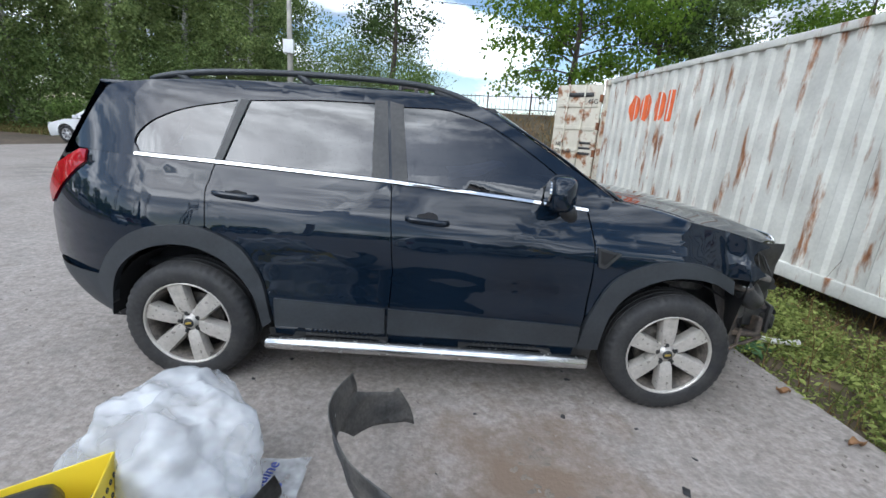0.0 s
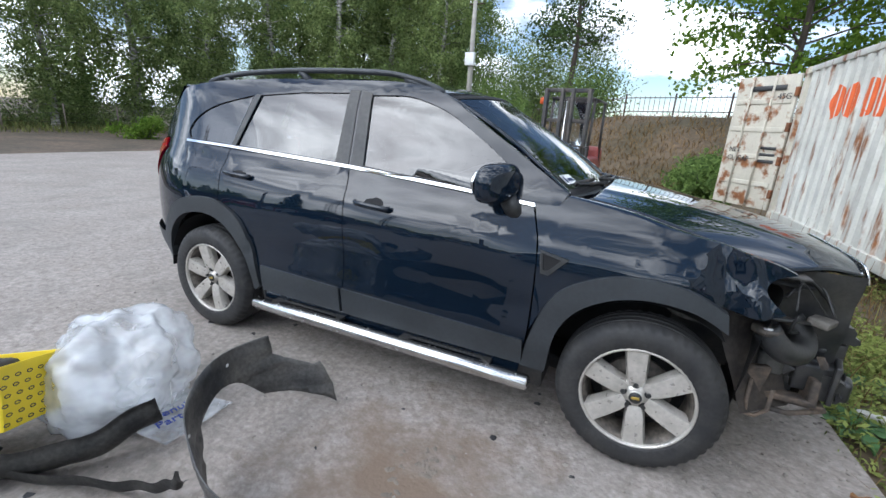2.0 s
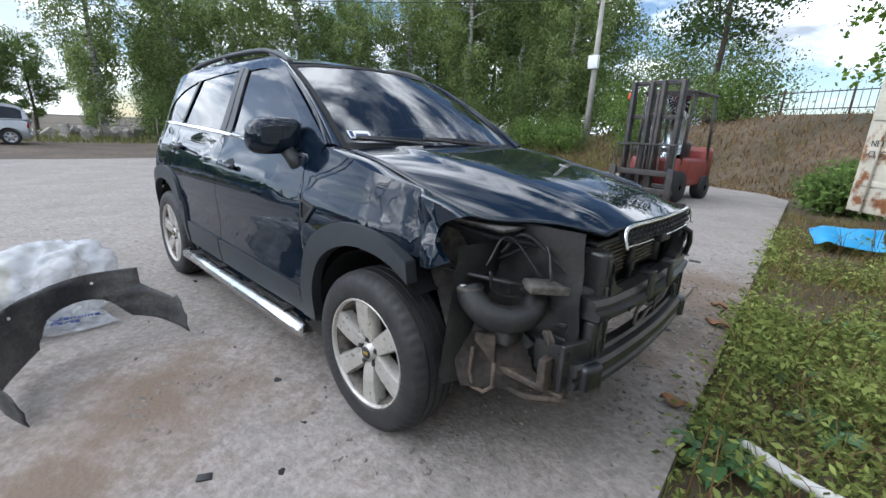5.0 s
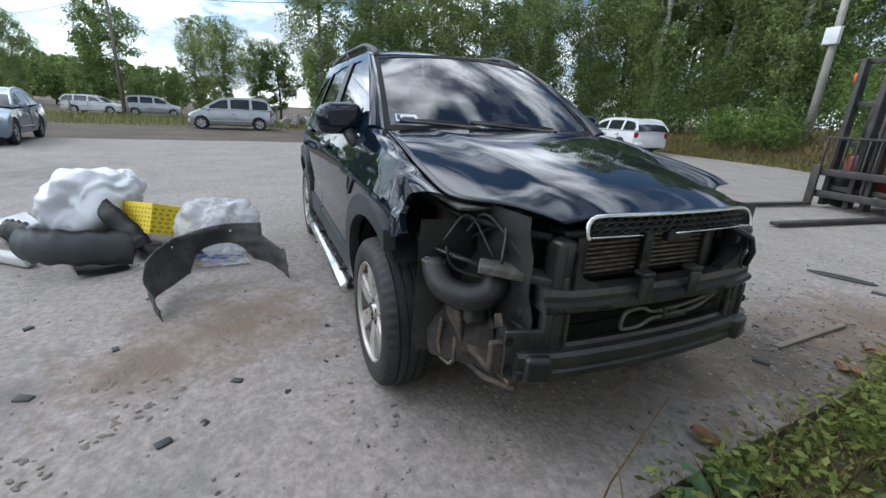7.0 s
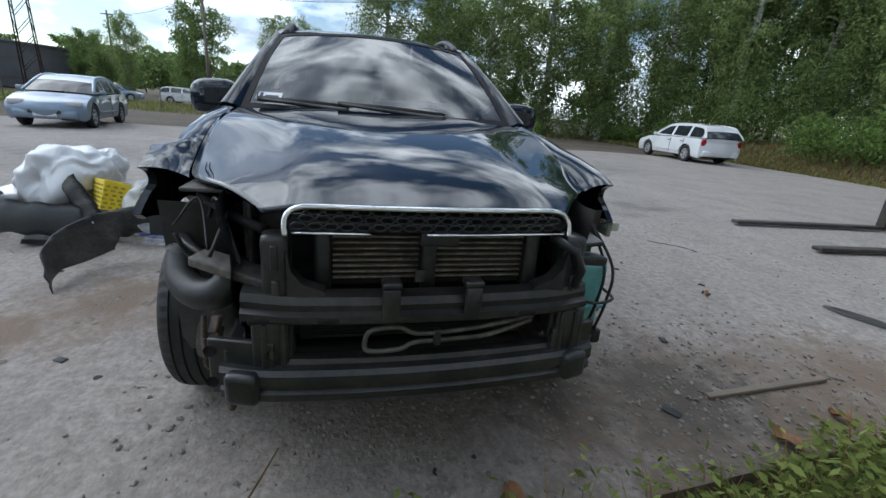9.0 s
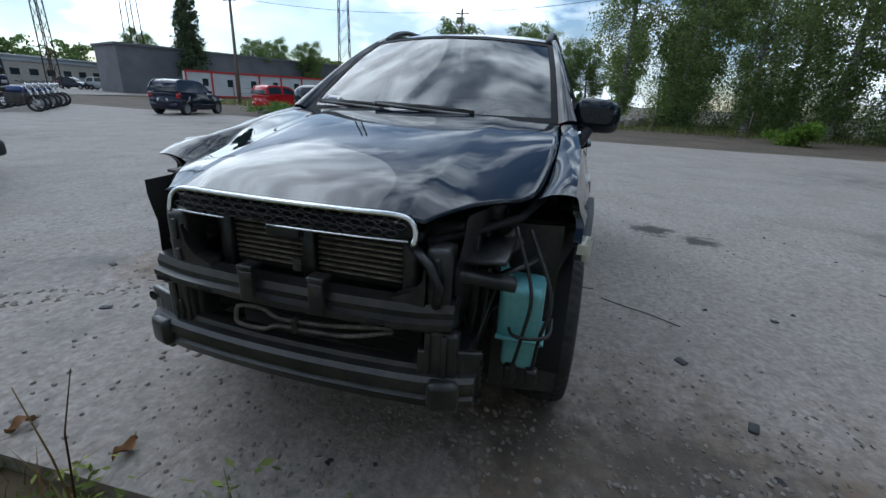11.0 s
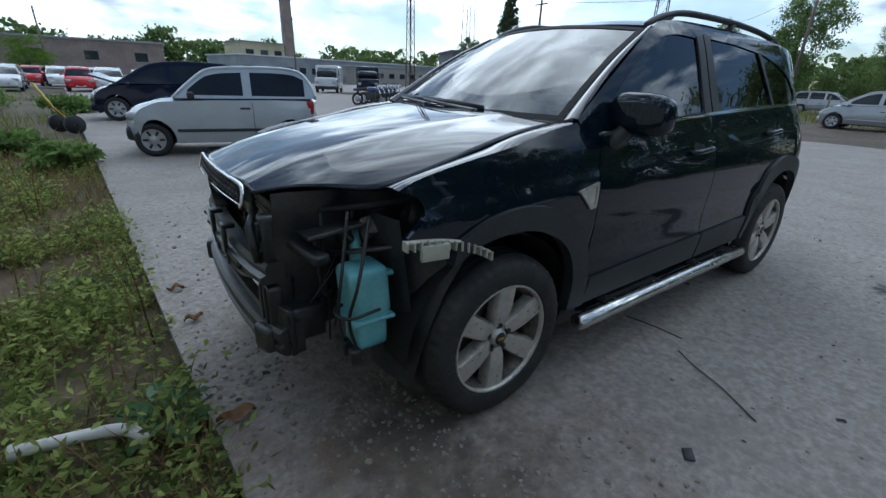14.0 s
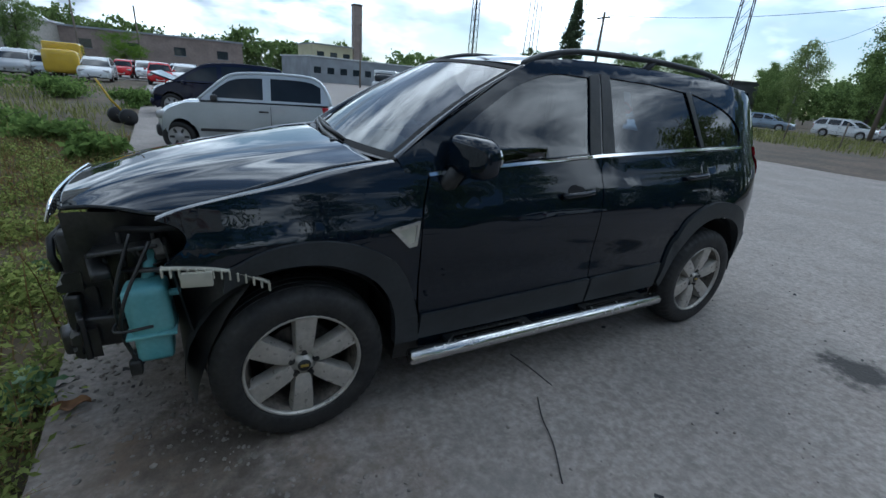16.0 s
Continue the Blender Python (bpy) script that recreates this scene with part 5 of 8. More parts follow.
def on_leaf(x, z):
    return Matrix(((-1, 0, 0, x), (0, 0, 1, 0.048), (0, 1, 0, z), (0, 0, 0, 1)))


lettering("45G", on_leaf(0.33, 1.98), 0.15, BLACK_PAINT, leaf)
lettering("NET", on_leaf(1.05, 1.02), 0.13, BLACK_PAINT, leaf)
lettering("CU.CAP", on_leaf(1.05, 0.86), 0.13, BLACK_PAINT, leaf)
for k in range(3):
    part("painted_bar", box((0.25, 0.047, 1.12 - k * 0.12), (0.3, 0.004, 0.05)), BLACK_PAINT, leaf)
part("painted_bar", box((0.55, 0.047, 2.18), (0.7, 0.004, 0.09)), BLACK_PAINT, leaf)

# ---- parked cars ----
CAR_RUBBER = mat("parked_car_rubber", (0.02, 0.02, 0.021), 0.7, var=0.3)
CAR_GLASS = mat("parked_car_glass", (0.02, 0.025, 0.03), 0.06, 0, 1.0, var=0.4, var_scale=1.5)
CAR_TRIM = mat("parked_car_trim", (0.03, 0.031, 0.033), 0.55, var=0.3)
HUBCAP = mat("hubcap_silver", (0.45, 0.45, 0.46), 0.35, 0.5, var=0.2)
PLATE = mat("number_plate", (0.7, 0.7, 0.68), 0.4, var=0.1)


def car_paint(name, col, metal=0.3):
    return mat(name, col, 0.35, metal, 1.0, var=0.12, var_scale=1.5, fine=0.04, coat_rough=0.04)


def parked_car(name, label, paint, L, W, H, deck, green, wb, wr, m, bumpers=None, doors=2, tail=True, group="parked cars"):
    """deck: (x, z) contour of bonnet to boot at the belt; green: (x, z) contour from windscreen foot over the roof to the rear foot; +x is the nose."""
    car = thing(name, label, "car", m, group)
    bumpers = bumpers or paint
    fa, ra = deck[0][0] - 0.0, deck[-1][0]

    def shift(x, u):
        e = max(0, (x - (L / 2 - 0.9)) / 0.9) ** 2 - max(0, (-x - (L / 2 - 0.7)) / 0.7) ** 2
        return x - 0.22 * e * u ** 2

    def width(z):
        return W / 2 * float(np.interp(z, [0.15, 0.35, 0.6, 0.95], [0.9, 0.98, 1.0, 0.95]))
    contour = cr(deck, 3)
    top = uvgrid(lambda u, v: (lambda q: Vector((shift(q[0], u), u * width(q[1]), q[1] - 0.04 * abs(u) ** 4)))(contour[min(len(contour) - 1, int(round(v * (len(contour) - 1))))]), 10, len(contour) - 1)
    part("body_shell", top, paint, car)
    low = 0.2
    for s in (-1, 1):
        def arch(cx):
            return [(cx + (wr + 0.06) * math.cos(a), wr + (wr + 0.06) * math.sin(a)) for a in np.linspace(math.pi * 1.06, -0.06 * math.pi, 14)]
        bottom = [(deck[-1][0], low)] + arch(-wb / 2 + deck_mid(deck)) + arch(wb / 2 + deck_mid(deck)) + [(deck[0][0], low)]
        lp = bottom + [(deck[0][0], deck[0][1])] + [(x, z - 0.04) for x, z in contour[1:-1]] + [(deck[-1][0], deck[-1][1])]
        sp = fill([lp], 0.25, lambda x, z: Vector((shift(x, 1), s * width(z), z)), Vector((0, -s * 0.06, 0)))
        part("body_side", sp, paint, car)
        part("side_trim", box((deck_mid(deck), s * (W / 2 + 0.002), 0.42), (wb - 2 * wr - 0.2, 0.02, 0.05), 0.008), bumpers, car)
        gz = lambda z: 1 - 0.26 * max(0, (z - 0.9)) / max(0.1, (H - 0.9))
        gl = fill([[(x, z) for x, z in cr(green, 2)]], 0.3, lambda x, z: Vector((x, s * W / 2 * 0.95 * gz(z), z)))
        part("side_glass", gl, CAR_GLASS, car)
        gx = [green[0][0], green[-1][0]]
        line = sorted(cr(green, 4))
        roof_z = lambda x: float(np.interp(x, [q[0] for q in line], [q[1] for q in line]))
        panes = []
        for f0, f1 in (((0.10, 0.47), (0.53, 0.92)) if doors == 1 else ((0.10, 0.36), (0.40, 0.67), (0.71, 0.94))):
            xa, xb = gx[0] + (gx[1] - gx[0]) * f0, gx[0] + (gx[1] - gx[0]) * f1
            zb = green[0][1] + 0.055
            panes.append([(xa, zb)] + [(x, max(zb + 0.03, roof_z(x) - 0.075)) for x in np.linspace(xa, xb, 7)] + [(xb, zb)])
        frame_bm = fill([[(x, z) for x, z in cr(green, 2)], *panes], 0.3, lambda x, z: Vector((x, s * (W / 2 * 0.95 * gz(z) + 0.010), z)))
        part("window_frame", frame_bm, paint, car)
        rail = [(x, z) for x, z in cr(green, 4)]
        part("roof_edge", tube([(x, s * (W / 2 * 0.95 * gz(z) - 0.012), z + 0.002) for x, z in rail], 0.035, 6), paint, car)
        part("mirror", box((green[0][0] - 0.28, s * (W / 2 + 0.09), 0.98), (0.1, 0.16, 0.12), 0.035), paint if bumpers is paint else bumpers, car)
        for k in range(doors):
            hx = deck_mid(deck) - 0.15 - k * 0.85 if doors > 1 else deck_mid(deck) - 0.35
            part("door_handle", box((hx, s * (W / 2 + 0.004), 0.78), (0.16, 0.03, 0.03), 0.01), CAR_TRIM, car)
            part("door_seam", box((hx - 0.12, s * (W / 2 * 0.99), 0.6), (0.008, 0.02, 0.55)), CAR_TRIM, car)
        part("headlight", box((shift(deck[0][0] - 0.12, 0.75), s * W / 2 * 0.70, 0.64), (0.26, 0.36, 0.15), 0.06), CLEAR_LENS, car)
        if tail:
            part("tail_light", box((shift(deck[-1][0] + 0.08, 0.8), s * W / 2 * 0.84, 0.80), (0.14, 0.2, 0.24), 0.04), RED_LENS, car)
        for cx in (-wb / 2 + deck_mid(deck), wb / 2 + deck_mid(deck)):
            tyre = lathe([(wr * 0.66, s * 0.02), (wr * 0.66, s * 0.09), (wr * 0.9, s * 0.1), (wr, s * 0.07), (wr, -s * 0.09), (wr * 0.6, -s * 0.09)], 28)
            bmesh.ops.translate(tyre, vec=(cx, s * (W / 2 - 0.11), wr), verts=tyre.verts[:])
            w = part("wheel", tyre, CAR_RUBBER, car)
            cap = lathe([(0, s * 0.075), (wr * 0.2, s * 0.075), (wr * 0.25, s * 0.06), (wr * 0.62, s * 0.075), (wr * 0.68, s * 0.085), (wr * 0.68, s * 0.05)], 28)
            bmesh.ops.translate(cap, vec=(cx, s * (W / 2 - 0.11), wr), verts=cap.verts[:])
            part("hubcap", cap, HUBCAP, w)
            for k in range(6):
                a = k * math.pi / 3
                hb = box((0, 0, 0), (wr * 0.3, 0.012, wr * 0.14), 0.004, Matrix.Rotation(-a, 3, "Y"))
                bmesh.ops.translate(hb, vec=(cx + wr * 0.44 * math.cos(a), s * (W / 2 - 0.11 + 0.068), wr + wr * 0.44 * math.sin(a)), verts=hb.verts[:])
                part("hubcap_slot", hb, CAR_TRIM, w)
    roofc = cr(green, 4)
    n0 = 4
    def roof_pt(u, i):
        x, z = roofc[i]
        g = 1 - 0.26 * max(0, (z - 0.9)) / max(0.1, (H - 0.9))
        return Vector((x + 0.08 * (1 - u * u) * (1 if x > 0 else -1) * (H - z + 0.1), u * W / 2 * 0.95 * g, z + 0.03 * (1 - u * u)))
    def strip(i0, i1):
        return uvgrid(lambda u, v: roof_pt(u, i0 + int(round(v * (i1 - i0)))), 8, i1 - i0)
    part("windscreen", strip(0, 4), CAR_GLASS, car)
    part("roof", strip(4, len(roofc) - 5), paint, car)
    part("rear_window", strip(len(roofc) - 5, len(roofc) - 1), CAR_GLASS, car)
    part("front_bumper", box((deck[0][0] - 0.16, 0, 0.36), (0.3, W * 0.80, 0.24), 0.09, None, 3), bumpers, car)
    part("rear_bumper", box((deck[-1][0] + 0.13, 0, 0.40), (0.26, W * 0.86, 0.22), 0.08, None, 3), bumpers, car)
    part("front_grille", box((deck[0][0] - 0.0, 0, 0.42), (0.03, W * 0.4, 0.09), 0.01), CAR_TRIM, car)
    part("number_plate", box((deck[0][0] + 0.005, 0, 0.36), (0.02, 0.5, 0.11), 0.004), PLATE, car)
    part("number_plate", box((deck[-1][0] - 0.01, 0, 0.62), (0.02, 0.5, 0.11), 0.004), PLATE, car)
    part("floor_pan", box((0, 0, 0.27), (L * 0.8, W * 0.8, 0.12)), CAR_TRIM, car)
    return car


def deck_mid(deck):
    return (deck[0][0] + deck[-1][0]) / 2 + 0.05


P_SILVER = car_paint("silver_paint", (0.42, 0.43, 0.44), 0.5)
P_BLUE = car_paint("light_blue_paint", (0.23, 0.29, 0.36), 0.5)
P_ICE = car_paint("ice_silver_paint", (0.48, 0.52, 0.55), 0.4)
P_WHITE = car_paint("white_paint", (0.7, 0.71, 0.71), 0.0)
P_DARK = car_paint("dark_blue_paint", (0.01, 0.013, 0.035), 0.2)
P_RED = car_paint("red_paint", (0.5, 0.015, 0.02), 0.0)
P_YELLOW = car_paint("yellow_paint", (0.62, 0.42, 0.05), 0.0)
hatch_deck = [(1.58, 0.25), (1.62, 0.52), (1.50, 0.74), (1.2, 0.86), (0.74, 0.93), (-1.4, 0.95), (-1.54, 0.78), (-1.58, 0.5), (-1.54, 0.28)]
hatch_green = [(0.80, 0.93), (0.40, 1.28), (0.12, 1.40), (-0.6, 1.44), (-1.2, 1.40), (-1.42, 1.16), (-1.48, 0.95)]
mpv_deck = [(2.05, 0.25), (2.1, 0.55), (1.98, 0.78), (1.6, 0.93), (1.2, 1.0), (-1.9, 1.02), (-2.05, 0.8), (-2.12, 0.5), (-2.05, 0.3)]
mpv_green = [(1.32, 0.99), (0.75, 1.36), (0.35, 1.53), (-0.5, 1.60), (-1.6, 1.55), (-1.85, 1.30), (-1.98, 1.02)]
sedan_deck = [(2.18, 0.25), (2.22, 0.52), (2.05, 0.70), (1.5, 0.85), (0.95, 0.92), (-1.45, 0.98), (-1.95, 1.0), (-2.2, 0.8), (-2.22, 0.3)]
sedan_green = [(1.05, 0.92), (0.5, 1.22), (0.1, 1.36), (-0.5, 1.41), (-1.1, 1.36), (-1.5, 1.18), (-1.8, 0.99)]
est_deck = [(2.25, 0.25), (2.3, 0.52), (2.15, 0.70), (1.5, 0.86), (0.95, 0.93), (-2.0, 0.98), (-2.22, 0.85), (-2.28, 0.5), (-2.22, 0.3)]
est_green = [(1.05, 0.93), (0.5, 1.26), (0.15, 1.40), (-0.6, 1.46), (-1.7, 1.42), (-2.0, 1.22), (-2.2, 0.98)]


def car_hatch(label, paint, m, name="small_hatchback", bumpers=None):
    return parked_car(name, label, paint, 3.25, 1.5, 1.45, hatch_deck, hatch_green, 2.2, 0.27, m, bumpers, 1)


def car_mpv(label, paint, m, name="people_carrier"):
    return parked_car(name, label, paint, 4.2, 1.75, 1.62, mpv_deck, mpv_green, 2.75, 0.32, m)


def car_sedan(label, paint, m, name="saloon_car"):
    return parked_car(name, label, paint, 4.4, 1.75, 1.43, sedan_deck, sedan_green, 2.6, 0.32, m)


def car_estate(label, paint, m, name="estate_car"):
    return parked_car(name, label, paint, 4.58, 1.78, 1.48, est_deck, est_green, 2.58, 0.32, m)


hatch = car_hatch("small ice-silver three-door hatchback with black bumpers", P_ICE, pose(0.75, -7.2, 0.0, 0, 0, -12), bumpers=CAR_TRIM)
mpv = car_mpv("silver people carrier parked on bare soil", P_SILVER, pose(-23.4, -2.4, -0.04, 0, 0, -90))
blue = car_sedan("light blue metallic saloon car facing the yard", P_BLUE, pose(-12.9, -8.05, 0, 0, 0, 8))
estate = car_estate("silver-white estate car beside the grassy bank", P_WHITE, pose(-12.9, 14.5, 0.0, 0, 0, 174))
dark = car_hatch("dark blue compact car with a damaged front", P_DARK, pose(-13.4, -16.6, 0, 0, 0, 190), "compact_car")
black = car_mpv("black people carrier with a smashed front", P_DARK, pose(0.9, -14.2, 0, 0, 0, -8), "wrecked_car")
crump = part("crumpled_bonnet", fold(box((1.55, 0, 1.02), (0.9, 1.3, 0.05), 0.01, Euler((0, radians(-22), 0)).to_matrix()), 0.12, 3.0), P_DARK, black)
red = car_hatch("small red hatchback on the far side", P_RED, pose(-20.2, -16.6, 0, 0, 0, 165), "red_hatchback")
for src, x, y, a in ((mpv, -42.5, -9.2, 95), (estate, -43.5, -13.6, 82), (blue, -42.3, -19.1, 100)):
    copy_thing(src, pose(x, y, -0.06, 0, 0, a))
random.seed(11)
far_kinds = [hatch, mpv, blue, estate, dark, red]
for k in range(22):
    x = 6 + random.uniform(-1, 1) + (k % 11) * 2.6 - 9
    y = -36 - (k // 11) * 9 + random.uniform(-1, 1)
    copy_thing(random.choice(far_kinds), pose(x, y, 0, 0, 0, 90 + random.uniform(-8, 8)))
for k in range(10):
    copy_thing(random.choice(far_kinds), pose(-40 - k * 3.0, -62 - random.uniform(0, 3) + k * 1.2, 0, 0, 0, 100 + random.uniform(-20, 20)))
yv = thing("yellow_van", "yellow delivery van parked in the far row", "van", pose(9.4, -37.0, 0, 0, 0, 95))
part("cargo_body", box((-0.7, 0, 1.25), (3.2, 1.9, 1.9), 0.15, None, 3), P_YELLOW, yv)
part("cab", box((1.4, 0, 1.05), (1.5, 1.85, 1.4), 0.3, None, 3), P_YELLOW, yv)
part("windscreen", box((1.75, 0, 1.45), (0.7, 1.6, 0.5), 0.15), CAR_GLASS, yv)
for x in (-1.5, 1.4):
    for s in (-1, 1):
        t = lathe([(0.05, s * 0.1), (0.33, s * 0.1), (0.35, 0), (0.33, -s * 0.1)], 20)
        bmesh.ops.translate(t, vec=(x, s * 0.85, 0.35), verts=t.verts[:])
        part("wheel", t, CAR_RUBBER, yv)

# ---- forklift ----
FL_RED = mat("faded_red_paint", (0.26, 0.04, 0.03), 0.5, 0, 0.3, var=0.3, var_scale=4)
FL_DARK = mat("greasy_dark_steel", (0.03, 0.031, 0.034), 0.5, 0.3, col2=(0.07, 0.06, 0.05), var_scale=5, fine=0.25, bump=0.1)
FL_GLASS = glass_mat("forklift_glass", (0.85, 0.88, 0.88), 1.45)
fl = thing("forklift", "red forklift truck with a dark mast and long forks", "forklift", pose(-0.62, 7.9, 0, 0, 0, -6))
for x in (-0.50, -0.12, 0.12, 0.50):
    part("mast_rail", box((x, 0, 1.25), (0.08, 0.16, 2.4), 0.01), FL_DARK, fl)
for z in (0.35, 1.1, 1.75, 2.42):
    part("mast_crossbar", box((0, 0.04, z), (1.1, 0.08, 0.09), 0.01), FL_DARK, fl)
for z in (0.25, 0.62):
    part("fork_carriage", box((0, -0.16, z), (1.36, 0.06, 0.12), 0.01), FL_DARK, fl)
for k in range(9):
    part("load_guard_bar", box((-0.62 + k * 0.155, -0.15, 0.92), (0.03, 0.03, 0.56), 0.004), FL_DARK, fl)
part("load_guard_top", box((0, -0.15, 1.2), (1.3, 0.04, 0.04), 0.006), FL_DARK, fl)
for x in (-0.62, 0.62):
    fb = bmesh.new()
    add_box(fb, (x, -0.22, 0.38), (0.13, 0.05, 0.72), 0.01)
    add_box(fb, (x, -1.45, 0.05), (0.13, 2.5, 0.045), 0.012)
    part("fork", fb, FL_DARK, fl, "long dark steel fork")
part("chain", box((0.05, -0.08, 1.3), (0.05, 0.03, 1.9), 0.004), FL_DARK, fl)
part("hydraulic_ram", tube([(0, 0.02, 0.2), (0, 0.02, 2.2)], 0.045, 10), STEEL, fl)
part("chassis", box((0, 1.25, 0.62), (1.05, 1.9, 0.62), 0.08), FL_RED, fl)
part("counterweight", box((0, 2.05, 0.75), (1.05, 0.5, 0.85), 0.12), FL_RED, fl)
part("seat", box((0, 1.35, 1.1), (0.5, 0.5, 0.35), 0.08), FL_DARK, fl)
for x in (-0.5, 0.5):
    for y0, y1 in ((0.45, 0.6), (1.9, 1.75)):
        part("cab_post", tube([(x, y0, 0.8), (x, y1, 2.28)], 0.035, 8), FL_DARK, fl)
    part("cab_side_rail", tube([(x, 0.5, 2.28), (x, 1.85, 2.28)], 0.035, 8), FL_DARK, fl)
for k in range(6):
    part("overhead_bar", box((0, 0.55 + k * 0.25, 2.30), (1.0, 0.05, 0.04), 0.006), FL_DARK, fl)
g = part("cab_windscreen", box((0, 0.5, 1.55), (0.9, 0.01, 1.3)), FL_GLASS, fl)
g.visible_shadow = False
part("beacon", lathe([(0.0, 0.16), (0.05, 0.15), (0.06, 0.02), (0.0, 0.0)], 14, "z"), ORANGE, fl).matrix_local = pose(-0.62, 0.1, 2.1)
for x in (-0.48, 0.48):
    for y, r in ((0.42, 0.34), (1.85, 0.27)):
        t = lathe([(0.06, 0.12), (r * 0.55, 0.12), (r * 0.6, 0.10), (r * 0.92, 0.12), (r, 0.08), (r, -0.08), (r * 0.92, -0.12), (0.06, -0.12)], 28)
        bmesh.ops.rotate(t, matrix=Matrix.Rotation(radians(90), 3, "Z"), verts=t.verts[:])
        bmesh.ops.translate(t, vec=(x, y, r), verts=t.verts[:])
        part("wheel", t, CAR_RUBBER, fl)

# ---- trees ----
def leaf_mat(name, col, col2, trans=0.35):
    m = bpy.data.materials.new(name)
    m.use_nodes = True
    n, l = m.node_tree.nodes, m.node_tree.links
    n.clear()
    out, mx = n.new("ShaderNodeOutputMaterial"), n.new("ShaderNodeMixShader")
    d, t = n.new("ShaderNodeBsdfDiffuse"), n.new("ShaderNodeBsdfTranslucent")
    g, r = n.new("ShaderNodeNewGeometry"), n.new("ShaderNodeValToRGB")
    r.color_ramp.elements[0].color, r.color_ramp.elements[1].color = (*col2, 1), (*col, 1)
    l.new(g.outputs["Random Per Island"], r.inputs["Fac"])
    l.new(r.outputs["Color"], d.inputs["Color"])
    l.new(r.outputs["Color"], t.inputs["Color"])
    mx.inputs["Fac"].default_value = trans
    l.new(d.outputs["BSDF"], mx.inputs[1])
    l.new(t.outputs["BSDF"], mx.inputs[2])
    l.new(mx.outputs["Shader"], out.inputs["Surface"])
    return m


LEAF_BIRCH = leaf_mat("birch_leaves", (0.36, 0.43, 0.17), (0.13, 0.185, 0.07), 0.5)
LEAF_DARK = leaf_mat("dark_leaves", (0.28, 0.37, 0.13), (0.10, 0.145, 0.055), 0.5)
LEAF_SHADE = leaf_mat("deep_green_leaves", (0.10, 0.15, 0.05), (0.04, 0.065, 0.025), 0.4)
LEAF_BRIGHT = leaf_mat("bright_leaves", (0.2, 0.3, 0.05), (0.08, 0.15, 0.025), 0.5)
LEAF_PINE = leaf_mat("pine_needles", (0.12, 0.15, 0.08), (0.05, 0.07, 0.04), 0.25)
BARK = mat("dark_bark", (0.09, 0.07, 0.055), 0.9, var=0.4, var_scale=5, bump=0.6, bump_scale=25, stretch=(1, 1, 0.3))
BARK_BIRCH = mat("birch_bark", (0.5, 0.48, 0.44), 0.8, col2=(0.08, 0.07, 0.06), var_scale=4, bump=0.3, bump_scale=20, stretch=(1, 1, 2.5))
rng = np.random.default_rng(3)


def quads_mesh(name, pos, size, rs, material, tilt=1.0, aspect=1.6):
    """One mesh of many small rhombic leaves at pos, turned at random."""
    n = len(pos)
    a = rs.normal(size=(n, 3))
    a[:, 2] *= tilt
    a /= np.linalg.norm(a, axis=1)[:, None]
    b = np.cross(a, rs.normal(size=(n, 3)))
    b /= np.linalg.norm(b, axis=1)[:, None]
    s = (size * rs.uniform(0.6, 1.4, n))[:, None]
    v = np.stack([pos - a * s * aspect * 0.5, pos + b * s * 0.5, pos + a * s * aspect * 0.5, pos - b * s * 0.5], 1).reshape(-1, 3)
    me = bpy.data.meshes.new(name)
    me.from_pydata(v.tolist(), [], np.arange(4 * n).reshape(n, 4).tolist())
    me.materials.append(material)
    return me


